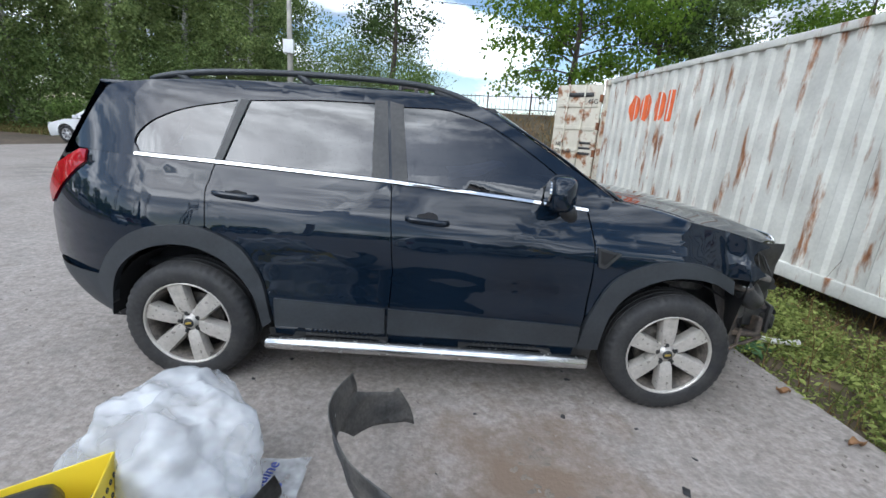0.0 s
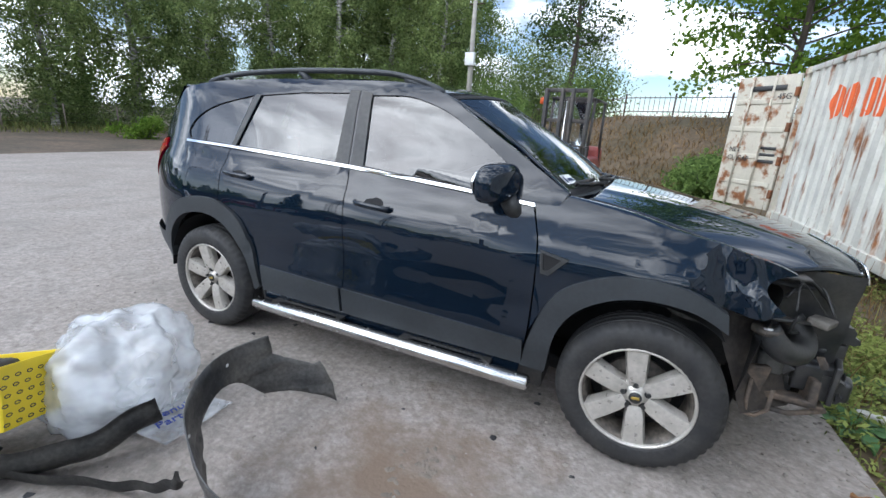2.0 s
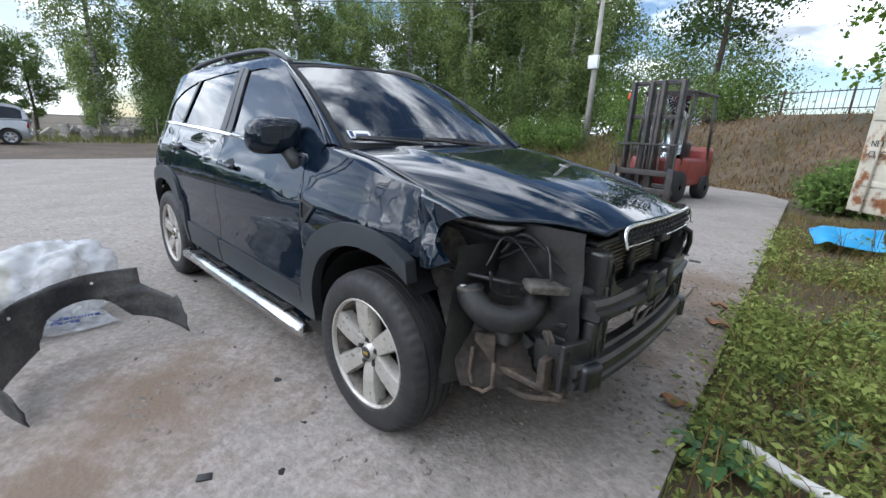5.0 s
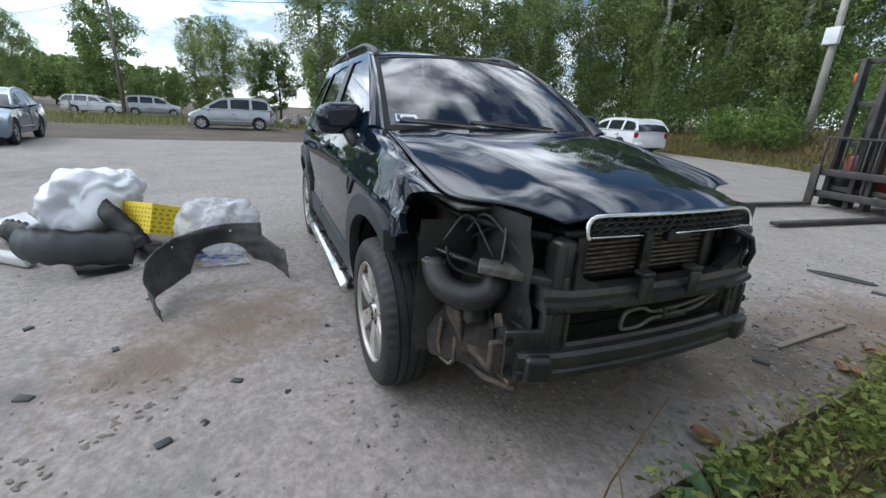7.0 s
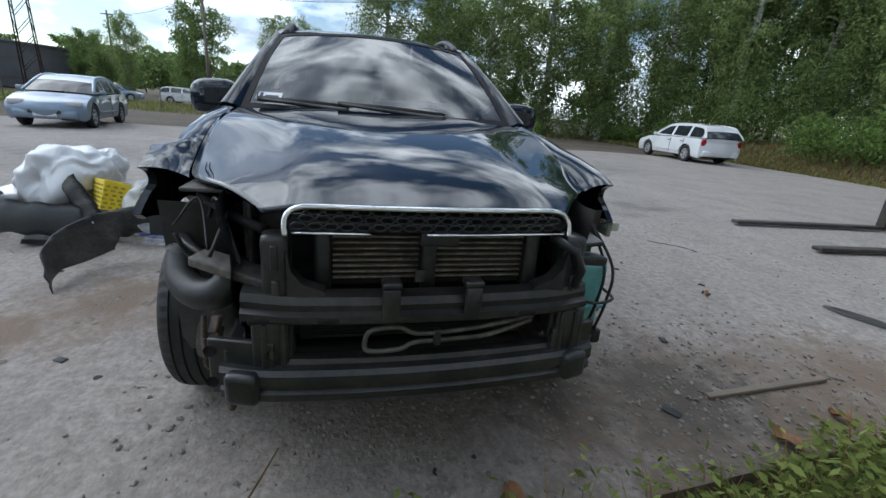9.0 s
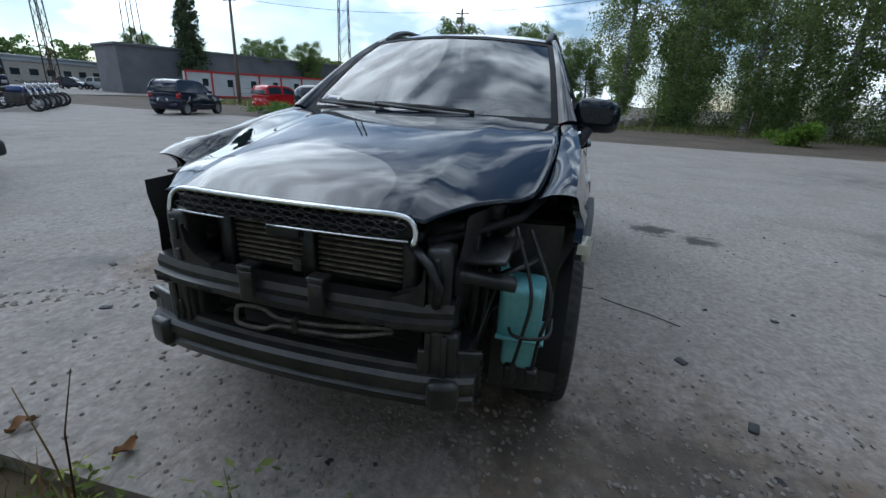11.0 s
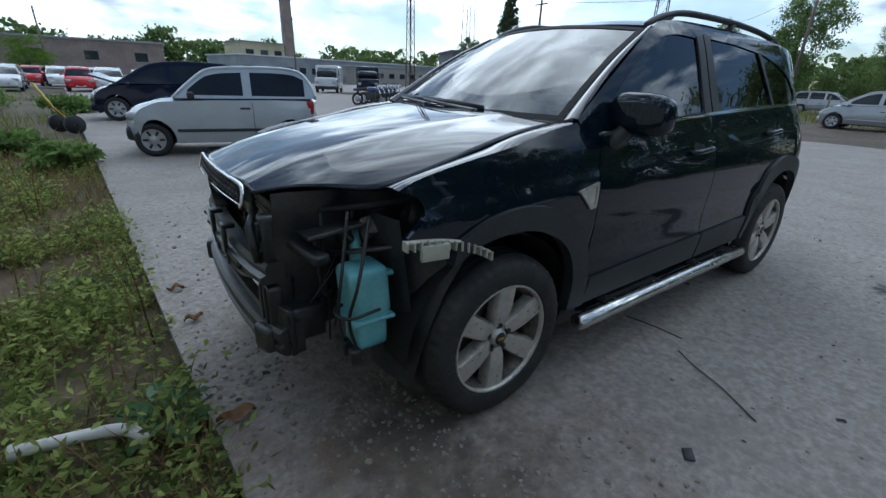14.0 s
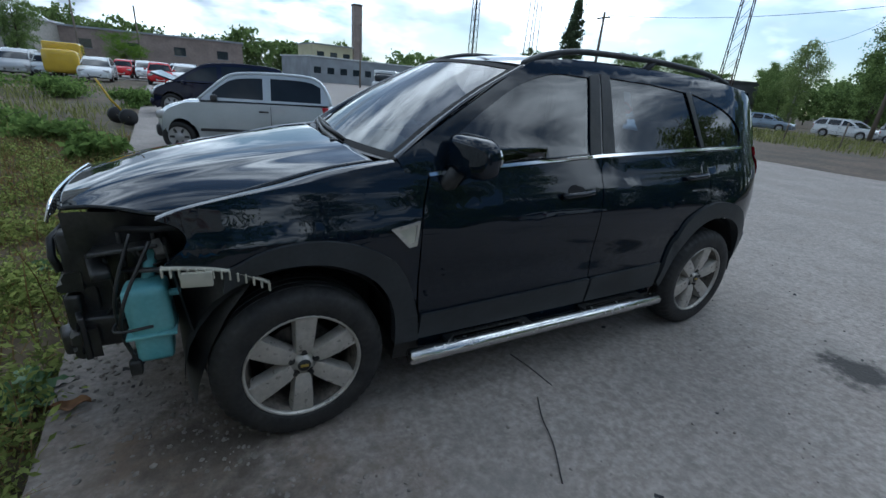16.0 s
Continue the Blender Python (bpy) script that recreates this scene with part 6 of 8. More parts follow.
def tree(name, label, H, R, kind, seed, leaves, material, bark, m):
    rs = np.random.default_rng(seed)
    t = thing(name, label, "tree", m, "trees round the yard")
    lean = rs.normal(size=2) * 0.02 * H
    tr = lambda h: np.array([lean[0] * (h / H) ** 2 + 0.1 * math.sin(h * 0.9 + seed), lean[1] * (h / H) ** 2 + 0.1 * math.cos(h * 0.7), h])
    r0 = 0.016 * H
    tb = tube([tr(h) for h in np.linspace(-0.3, H * 0.95, 14)], [r0 * (1.25 - 1.15 * k / 13) for k in range(14)], 9)
    P = []
    low = {"birch": 0.10, "broad": 0.14, "open": 0.40, "pine": 0.2}[kind]
    nl = {"birch": 46, "broad": 34, "open": 30, "pine": 40}[kind]
    for i in range(nl):
        f = low + (0.96 - low) * (i + rs.uniform(0, 1)) / nl
        if kind == "birch":
            ln = R * (0.35 + 0.65 * math.sin(math.pi * min(1, (1 - f) * 1.25) ** 0.8)) * rs.uniform(0.6, 1.1)
            rise = rs.uniform(0.2, 0.7)
        elif kind in ("broad", "open"):
            ln = R * math.sqrt(max(0.06, 1 - ((f - 0.58) / 0.45) ** 2)) * rs.uniform(0.55, 1.15)
            rise = rs.uniform(0.1, 0.9)
        else:
            ln = R * (1.05 - f) * rs.uniform(0.7, 1.1)
            rise = rs.uniform(-0.1, 0.25)
        az = i * 2.4 + rs.uniform(-0.6, 0.6)
        d = np.array([math.cos(az), math.sin(az), rise])
        p0 = tr(f * H * 0.93)
        pts = [p0 + d * ln * s + np.array([0, 0, -0.35 * ln * s * s]) for s in (0, 0.35, 0.7, 1.0)]
        add_tube(tb, pts, [r0 * 0.42 * (1.1 - f), r0 * 0.28 * (1.1 - f), r0 * 0.16 * (1.1 - f), 0.006], 5, False)
        k = int(leaves / nl * (0.4 + ln / R))
        s = rs.uniform(0.25, 1.05, k) ** 0.8
        base = np.array([p0 + d * ln * q + np.array([0, 0, -0.35 * ln * q * q]) for q in s])
        if kind == "birch":
            clump = rs.normal(size=(9, 3)) * np.array([0.30, 0.30, 0.2]) * (0.45 + ln * 0.35)
            base += clump[rs.integers(0, 9, k)] + rs.normal(size=(k, 3)) * np.array([0.13, 0.13, 0.12])
            base[:, 2] -= rs.exponential(0.42, k) * (0.5 + 0.5 * ln / R)
        else:
            clump = rs.normal(size=(7, 3)) * 0.34 * (0.3 + 0.3 * ln)
            base += clump[rs.integers(0, 7, k)] + rs.normal(size=(k, 3)) * 0.20
        P.append(base)
    part("trunk", tb, bark, t)
    size = {"birch": 0.085, "broad": 0.12, "open": 0.11, "pine": 0.16}[kind]
    me = quads_mesh("crown", np.concatenate(P), size, rs, material, 1.0, {"birch": 1.8, "broad": 1.5, "open": 1.5, "pine": 3}[kind])
    c = new("crown", me)
    c.parent = t
    return t


birch_a = tree("birch_tree", "tall birch with hanging grey-green foliage", 13.5, 2.7, "birch", 1, 24000, LEAF_BIRCH, BARK_BIRCH, pose(-15.5, 24.5, 0.9))
birch_b = tree("birch_tree", "tall birch with hanging grey-green foliage", 11.5, 2.4, "birch", 2, 20000, LEAF_BIRCH, BARK_BIRCH, pose(-11.5, 24.0, 1.0))
dark_a = tree("broadleaf_tree", "dark green leafy tree behind the bank", 11.0, 3.3, "broad", 3, 19000, LEAF_DARK, BARK, pose(-19.0, 26.0, 0.8))
dark_b = tree("broadleaf_tree", "slender dark tree with an open crown", 9.5, 2.5, "open", 4, 5200, LEAF_SHADE, BARK, pose(-3.0, 22.0, 2.0))
bright = tree("bright_tree", "light green leafy tree behind the container", 8.6, 4.4, "broad", 5, 15000, LEAF_BRIGHT, BARK, pose(5.4, 17.2, 2.2))
pine = tree("pine_tree", "tall dark pine by the masts", 15, 3.0, "pine", 6, 6000, LEAF_PINE, BARK, pose(-44, -47, 0))
random.seed(21)


def put(src, x, y, s=1.0, z=None):
    zz = ground_z(x, y) - 0.05 if z is None else z
    return copy_thing(src, pose(x, y, zz, 0, 0, random.uniform(0, 360)) @ Matrix.Diagonal((s, s, s * random.uniform(0.94, 1.08), 1)))


for x, y in ((-31, 3.5), (-30, 7), (-28.5, 10.5), (-27.5, 14), (-25, 17.5), (-22.5, 20.5), (-19.5, 23), (-13.4, 25.5), (-17.5, 21.8)):
    put(random.choice((birch_a, birch_b)), x + random.uniform(-0.6, 0.6), y + random.uniform(-0.6, 0.6), random.uniform(0.9, 1.12))
for x, y in ((-34, 8), (-32, 14), (-29, 19.5), (-24, 25), (-18, 28), (-13, 29)):
    put(random.choice((dark_a, birch_a, dark_a)), x, y, random.uniform(0.9, 1.15))
put(dark_a, 13.0, 21.0, 0.85)
put(dark_b, 10.0, 19.0, 0.9)
put(bright, 17.5, 17.0, 0.9)
# smaller trees west and south-west, and the far line
for x, y, s, src in ((-42, 4.5, 0.6, birch_a), (-45, 9, 0.65, birch_b), (-41, 1.0, 0.6, dark_a), (-37, -3.2, 0.72, birch_b), (-40, -5.5, 0.6, birch_a), (-42, -1.0, 0.62, birch_b), (-46, -13.5, 0.9, dark_a), (-52, -9, 0.42, dark_a), (-56, -13, 0.4, dark_a), (-58, -26, 0.5, dark_a), (-64, -20, 0.5, dark_a), (-60, -40, 0.8, dark_a), (-54, -46, 0.75, dark_a), (-70, -33, 0.8, dark_a), (-48, -20, 0.7, birch_b), (-66, -50, 0.85, dark_a), (-47, -60, 0.8, dark_a), (-62, -64, 0.8, dark_a)):
    put(src, x, y, s, -0.1)
far_tree = tree("distant_tree", "distant dark green tree on the skyline", 9.0, 4.2, "broad", 8, 2600, LEAF_DARK, BARK, pose(-90, -95, -0.1))
for o in far_tree.children:
    if o.name.startswith("crown"):
        rs9 = np.random.default_rng(9)
        pts9 = np.empty(len(o.data.vertices) * 3)
        o.data.vertices.foreach_get("co", pts9)
        o.data = quads_mesh("crown", pts9.reshape(-1, 4, 3).mean(axis=1), 0.42, rs9, LEAF_DARK, 1.0, 1.4)
for k in range(60):
    a = radians(188 + k * 1.75 + random.uniform(-1, 1))
    d = random.uniform(125, 160)
    put(far_tree, d * math.cos(a), d * math.sin(a), random.uniform(0.6, 1.25), -0.1)
for k in range(16):
    a = radians(186 + k * 2.2 + random.uniform(-1, 1))
    d = random.uniform(75, 95)
    put(far_tree, d * math.cos(a), d * math.sin(a), random.uniform(0.45, 0.75), -0.1)
put(pine, -47, -51, 0.9, 0)
put(dark_a, 17, -58, 0.6, 0)
put(bright, 9, -64, 0.5, 0)

# bushes
BUSH = leaf_mat("bush_leaves", (0.24, 0.34, 0.10), (0.08, 0.13, 0.04), 0.5)


def bush(label, x, y, r, h, n, seed, material=None):
    rs = np.random.default_rng(seed)
    b = thing("bush", label, "bush", pose(x, y, ground_z(x, y)), "bushes")
    st = bmesh.new()
    for k in range(7):
        a = k * 0.9
        add_tube(st, [(0, 0, -0.05), (0.4 * r * math.cos(a), 0.4 * r * math.sin(a), h * 0.45), (0.8 * r * math.cos(a), 0.8 * r * math.sin(a), h * 0.85)], [0.02, 0.012, 0.005], 5)
    part("woody_base", st, BARK, b)
    c = rs.normal(size=(14, 3)) * np.array([r * 0.42, r * 0.42, h * 0.22]) + np.array([0, 0, h * 0.55])
    p = c[rs.integers(0, 14, n)] + rs.normal(size=(n, 3)) * np.array([r * 0.22, r * 0.22, h * 0.16])
    p[:, 2] = np.abs(p[:, 2])
    o = new("foliage", quads_mesh("foliage", p, 0.07, rs, material or BUSH, 1.0, 2.0))
    o.parent = b
    return b


bush("rounded bright green bush at the foot of the bank", -20.0, 10.2, 0.9, 0.9, 2600, 31, LEAF_BRIGHT)
for k, (x, y, r, h) in enumerate(((-8.5, 18.5, 1.4, 1.7), (-4.5, 17.5, 1.3, 1.9), (-11, 19, 1.5, 1.6), (-18, 19.6, 1.5, 1.3), (-6.5, 20.5, 1.6, 2.4), (2.6, 10.2, 0.7, 0.9), (3.0, 12.5, 0.9, 1.1), (-1.5, 19.8, 1.4, 1.8), (-23.5, 19, 1.3, 1.2))):
    bush("wild green bush on the bank", x, y, r, h, 2600, 40 + k)
under = bush("dense undergrowth below the trees", -30.0, 6.0, 2.6, 3.6, 6500, 77, LEAF_DARK)
for x, y in ((-31, 8.5), (-29.5, 12), (-28, 15.5), (-25.5, 19), (-22.5, 22), (-19, 24), (-16, 25.5), (-12.5, 26.5), (-9, 27), (-5.5, 25), (-2.5, 24.5), (-21, 20.5), (-14, 23), (-27, 17), (-17, 22.5), (-10.5, 25), (-24, 20.5), (-28.5, 13), (-30.5, 9.5), (-7, 26)):
    put(under, x + random.uniform(-0.8, 0.8), y + random.uniform(-0.8, 0.8), random.uniform(0.8, 1.3))
for k, (x, y, r, h) in enumerate(((3.2, -6.4, 0.4, 0.32), (4.1, -8.2, 0.5, 0.35), (5.6, -10, 0.8, 0.45), (3.5, -17, 0.7, 0.5), (6.5, -20, 1.1, 0.7), (-17.5, -15.0, 1.4, 0.6))):
    bush("low weedy bush at the edge of the yard", x, y, r, h, 1900, 60 + k)

# ---- grass and weeds ----
def blades_mesh(name, x, y, z, h, w, rs, material, bend=0.35):
    """Grass blades of two faces each."""
    n = len(x)
    az = rs.uniform(0, 2 * math.pi, n)
    d = np.stack([np.cos(az), np.sin(az), np.zeros(n)], 1)
    sd = np.stack([-np.sin(az), np.cos(az), np.zeros(n)], 1)
    p = np.stack([x, y, z], 1)
    k = (bend * h * rs.uniform(0.2, 1.6, n))[:, None]
    up = np.array([0, 0, 1.0])
    w, hh = (w * rs.uniform(0.6, 1.4, n))[:, None], h[:, None]
    v = np.stack([p - sd * w, p + sd * w, p + d * k * 0.35 + up * hh * 0.55 - sd * w * 0.8, p + d * k * 0.35 + up * hh * 0.55 + sd * w * 0.8, p + d * k + up * hh * 0.95], 1).reshape(-1, 3)
    i = np.arange(n) * 5
    f = [list(q) for q in np.stack([i, i + 1, i + 3, i + 2], 1).tolist()] + np.stack([i + 2, i + 3, i + 4], 1).tolist()
    me = bpy.data.meshes.new(name)
    me.from_pydata(v.tolist(), [], f)
    me.materials.append(material)
    return me


GRASS = leaf_mat("green_grass", (0.29, 0.3, 0.11), (0.11, 0.12, 0.045), 0.45)
DRY = leaf_mat("dry_grass", (0.30, 0.20, 0.095), (0.11, 0.07, 0.032), 0.3)
WEED = leaf_mat("weed_leaves", (0.42, 0.48, 0.15), (0.09, 0.12, 0.035), 0.45)
DOCK = mat("dock_leaf", (0.07, 0.16, 0.05), 0.5, var=0.35, var_scale=12, bump=0.3, bump_scale=40)


def zs(x, y):
    return np.array([ground_z(a, b) for a, b in zip(x, y)])


def strip_points(n, y0, y1, wid, power=1.0, bare=-0.35):
    y = rng.uniform(y0, y1, n)
    x = KERB(y) + 0.01 + wid * rng.uniform(0, 1, n) ** power
    keep = np.array([noise.noise(Vector((a * 1.3, b * 1.3, 4))) + 0.5 > rng.uniform(bare, 0.55 + 0.7 * max(0, bare)) for a, b in zip(x, y)])
    return x[keep], y[keep]


x, y = strip_points(5500, -9, 9, 1.9, 1.2)
tagged(new("grass", blades_mesh("grass", x, y, zs(x, y), rng.uniform(0.05, 0.22, len(x)), 0.004, rng, GRASS, 0.6)), "green grass blades beyond the slab edge", "grass", kind="stuff")
x, y = strip_points(12000, -9, 9, 2.2)
tagged(new("dry_grass", blades_mesh("dry_grass", x, y, zs(x, y), rng.uniform(0.05, 0.25, len(x)), 0.003, rng, DRY, 1.3)), "dry straw lying among the weeds", "grass", kind="stuff")
wp = []
x, y = strip_points(4200, -7, 7.5, 1.8, 1.1, 0.45)
x2, y2 = strip_points(700, -1.2, 2.8, 0.9, 1.0, -0.2)
for a, b in zip(np.concatenate([x, x2]), np.concatenate([y, y2])):
    h = 0.04 + 0.26 * rng.uniform(0, 1) ** 2.0
    k = int(14 + h * 80)
    q = np.stack([a + rng.normal(size=k) * 0.06, b + rng.normal(size=k) * 0.06, ground_z(a, b) + h * rng.uniform(0.1, 1, k)], 1)
    wp.append(q)
tagged(new("weeds", quads_mesh("weeds", np.concatenate(wp), 0.019, rng, WEED, 0.6, 2.4)), "leafy green weeds along the slab edge", "weeds", kind="stuff")
# tall thin stalks
stk_bm = bmesh.new()
for k in range(90):
    y0 = rng.uniform(-6, 7)
    x0 = KERB(y0) + rng.uniform(0.05, 1.6)
    h = rng.uniform(0.2, 0.6)
    dx, dy = rng.normal(size=2) * 0.12
    add_tube(stk_bm, [(x0, y0, ground_z(x0, y0) - 0.02), (x0 + dx * 0.4, y0 + dy * 0.4, h * 0.55), (x0 + dx, y0 + dy, h)], [0.004, 0.003, 0.0015], 4)
tagged(link_mesh("dry_stalks", stk_bm, DRY), "thin dry weed stalks beyond the slab edge", "weeds", kind="stuff")
lx, ly = strip_points(1600, -7, 7.5, 1.7)
lp9 = np.stack([lx, ly, zs(lx, ly) + 0.012], 1)
tagged(new("leaf_litter", quads_mesh("leaf_litter", lp9, 0.035, rng, DRY, 0.15, 1.5)), "dry leaf litter among the weeds", "leaf litter", kind="stuff")
# bank and meadow grass
n = 26000
x = rng.uniform(-30, 9, n)
y = np.array([bank_y(v) for v in x]) + np.abs(rng.normal(size=n)) * 3.0 - 0.3
tagged(new("bank_grass", blades_mesh("bank_grass", x, y, zs(x, y), rng.uniform(0.06, 0.28, n), 0.012, rng, DRY, 1.0)), "dry brown grass on the bank", "grass", kind="stuff")
n = 12000
x = rng.uniform(-30, -5, n)
y = np.array([bank_y(v) for v in x]) + np.abs(rng.normal(size=n)) * 2.5 - 0.4
tagged(new("bank_weeds", blades_mesh("bank_weeds", x, y, zs(x, y), rng.uniform(0.08, 0.32, n), 0.014, rng, GRASS, 0.8)), "green weeds on the bank", "weeds", kind="stuff")
n = 14000
x = rng.uniform(-40, -24, n)
y = rng.uniform(-30, 18, n)
tagged(new("meadow_grass", blades_mesh("meadow_grass", x, y, zs(x, y), rng.uniform(0.15, 0.5, n), 0.018, rng, GRASS, 0.5)), "rough meadow grass beyond the soil", "grass", kind="stuff")
n = 9000
x = rng.uniform(2.9, 14, n)
y = rng.uniform(-30, -6, n)
keep = np.array([noise.noise(Vector((a * 0.3, b * 0.3, 8))) > 0.02 for a, b in zip(x, y)]) & (x > KERB(y) + 0.1)
x, y = x[keep], y[keep]
tagged(new("yard_weeds", blades_mesh("yard_weeds", x, y, zs(x, y), rng.uniform(0.1, 0.45, len(x)), 0.012, rng, GRASS, 0.5)), "patches of weeds on the open ground", "weeds", kind="stuff")


def dock_plant(x, y, r, k, seed):
    rs = np.random.default_rng(seed)
    d = thing("dock_plant", "broad-leaved green dock plant at the slab edge", "plant", pose(x, y, ground_z(x, y)), "dock plants")
    for i in range(k):
        a, ln = i * 2.399, r * rs.uniform(0.7, 1.15)
        def leaf(u, v):
            wv = 0.24 * ln * math.sin(math.pi * min(1, v * 0.92 + 0.06)) ** 0.8
            rad = 0.04 + ln * v
            h = 0.02 + ln * (0.55 * v - 0.5 * v * v) + 0.03 * abs(u) + 0.008 * math.sin(v * 22)
            return Vector((rad * math.cos(a) - u * wv * math.sin(a), rad * math.sin(a) + u * wv * math.cos(a), h))
        part("leaf", uvgrid(leaf, 4, 9), DOCK, d)


for x, y, r, k in ((2.52, 0.12, 0.20, 9), (2.62, 1.3, 0.17, 8), (2.45, 1.75, 0.15, 7), (2.85, 0.75, 0.16, 7), (2.75, -1.6, 0.15, 7), (2.9, 2.4, 0.18, 8)):
    dock_plant(x, y, r, k, int(x * 100))

# ---- posts, wires, fences ----
POST = mat("grey_concrete_post", (0.36, 0.34, 0.3), 0.85, var=0.25, var_scale=3, bump=0.2)
WIRE = mat("black_cable", (0.02, 0.02, 0.02), 0.6, var=0.1)
FENCE = mat("dark_fence_iron", (0.04, 0.036, 0.033), 0.7, col2=(0.1, 0.05, 0.03), var_scale=5)
WOOD = mat("weathered_wood", (0.2, 0.165, 0.13), 0.85, var=0.3, var_scale=3, bump=0.3, stretch=(1, 1, 0.2))
lp = thing("lamp_post", "leaning grey concrete post with a white box", "post", pose(-7.7, 19.4, ground_z(-7.7, 19.4) - 0.1, 0, 0, 0))
part("post_shaft", tube([(0, 0, 0), (0, 0, 6.7)], [0.17, 0.10], 12), POST, lp)
part("junction_box", box((0.0, -0.18, 4.0), (0.5, 0.2, 0.6), 0.02), PAPER, lp, "white junction box")
part("top_bracket", tube([(-0.3, 0, 6.55), (0.5, 0, 6.55)], 0.03, 6), FENCE, lp)
for k in range(3):
    part("insulator", lathe([(0.0, 0.12), (0.04, 0.1), (0.05, 0.02), (0, 0)], 10, "z"), PAPER, lp).matrix_local = pose(-0.25 + k * 0.3, 0, 6.6)
UP = [(-38.5, -10.5, 9.0), (-27, -25.5, 8.0), (-60, -26, 9.5), (-22, -72, 10.0), (15, -74, 9.0), (8, -70, 8.0)]
for x, y, h in UP:
    p = thing("utility_pole", "tall weathered wooden utility pole", "pole", pose(x, y, -0.2), "utility poles")
    part("pole_shaft", tube([(0, 0, 0), (0, 0, h)], [0.15, 0.09], 10), WOOD, p)
    part("crossarm", box((0, 0, h - 0.4), (0.12, 1.3, 0.1), 0.01), WOOD, p)


def cable(name, a, b, sag, r=0.012):
    a, b = Vector(a), Vector(b)
    pts = [a.lerp(b, t) - Vector((0, 0, sag * 4 * t * (1 - t))) for t in np.linspace(0, 1, 14)]
    return tagged(link_mesh("overhead_cable", tube(pts, r, 5), WIRE), "thin black overhead cable between poles", "cable", "overhead cables")


cable("w", (-7.7, 19.4, 7.7), (14, 17.5, 7.2), 0.5)
cable("w", (-7.7, 19.4, 7.6), (-38.5, -10.5, 8.6), 1.2, 0.016)
cable("w", (-38.5, -10.5, 8.6), (-27, -25.5, 7.6), 0.5, 0.016)
cable("w", (-38.5, -10.5, 8.7), (-60, -26, 9.0), 0.7, 0.016)
# iron fence along the top of the bank
fb = thing("bank_fence", "dark iron fence along the top of the bank", "fence")
fx = [(-8 + k * 2.0) for k in range(12)]
top = lambda x: (x, bank_y(x) + 6.5, ground_z(x, bank_y(x) + 6.5))
for x in fx:
    a = top(x)
    part("fence_post", box((a[0], a[1], a[2] + 0.4), (0.07, 0.07, 1.1), 0.01), FENCE, fb)
for i in range(len(fx) - 1):
    a, b = Vector(top(fx[i])), Vector(top(fx[i + 1]))
    for dz in (0.2, 0.78):
        part("fence_rail", tube([a + Vector((0, 0, dz)), b + Vector((0, 0, dz))], 0.02, 5), FENCE, fb)
    for k in range(1, 10):
        q = a.lerp(b, k / 10)
        part("fence_bar", tube([q + Vector((0, 0, 0.12)), q + Vector((0, 0, 0.86))], 0.011, 4), FENCE, fb)
# light wire fence beyond the soil strip
wf = thing("wire_fence", "light wire fence on thin posts beyond the soil", "fence")
for k in range(16):
    y = -26 + k * 2.6
    part("fence_post", tube([(-27.0, y, -0.2), (-27.0, y, 1.3)], 0.04, 6), WOOD, wf)
    if k:
        for z in (0.35, 0.8, 1.2):
            part("fence_wire", tube([(-27.0, y - 2.6, z), (-27.0, y, z)], 0.007, 4), FENCE, wf)
# rubble heap
RUBBLE = mat("pale_rubble", (0.4, 0.37, 0.32), 0.9, var=0.4, var_scale=2, bump=0.3, rnd=0.3)
rh = thing("rubble_heap", "heap of pale broken concrete beyond the soil", "rubble", pose(-30, 2.2, -0.1))
random.seed(8)
for k in range(46):
    r = random.uniform(0.12, 0.4)
    b = fold(box((random.gauss(0, 0.9), random.gauss(0, 2.2), r * 0.4 + random.uniform(0, 0.45)), (r * 1.6, r * 1.2, r), 0.04, Euler((random.random() * 3, random.random() * 3, random.random() * 3)).to_matrix(), 1), 0.08, 3, k)
    part("chunk", b, RUBBLE, rh, smooth=False)

# ---- buildings ----
CABIN_W = mat("white_cabin_panel", (0.6, 0.61, 0.61), 0.6, var=0.12, var_scale=0.8)
CABIN_R = mat("red_cabin_frame", (0.5, 0.03, 0.03), 0.5, var=0.15)
SHED = mat("dark_grey_sheeting", (0.16, 0.16, 0.17), 0.7, var=0.25, var_scale=0.5)
BRICK_PINK = mat("pale_brick_wall", (0.3, 0.24, 0.21), 0.9, var=0.25, var_scale=0.6, fine=0.1, fine_scale=3)
YELLOWISH = mat("yellow_plaster", (0.5, 0.46, 0.3), 0.85, var=0.2, var_scale=0.5)
ROOF_G = mat("grey_roofing", (0.3, 0.32, 0.34), 0.7, var=0.25, var_scale=0.4)
WIN = mat("dark_window_pane", (0.03, 0.04, 0.05), 0.1, 0, 1.0, var=0.4)


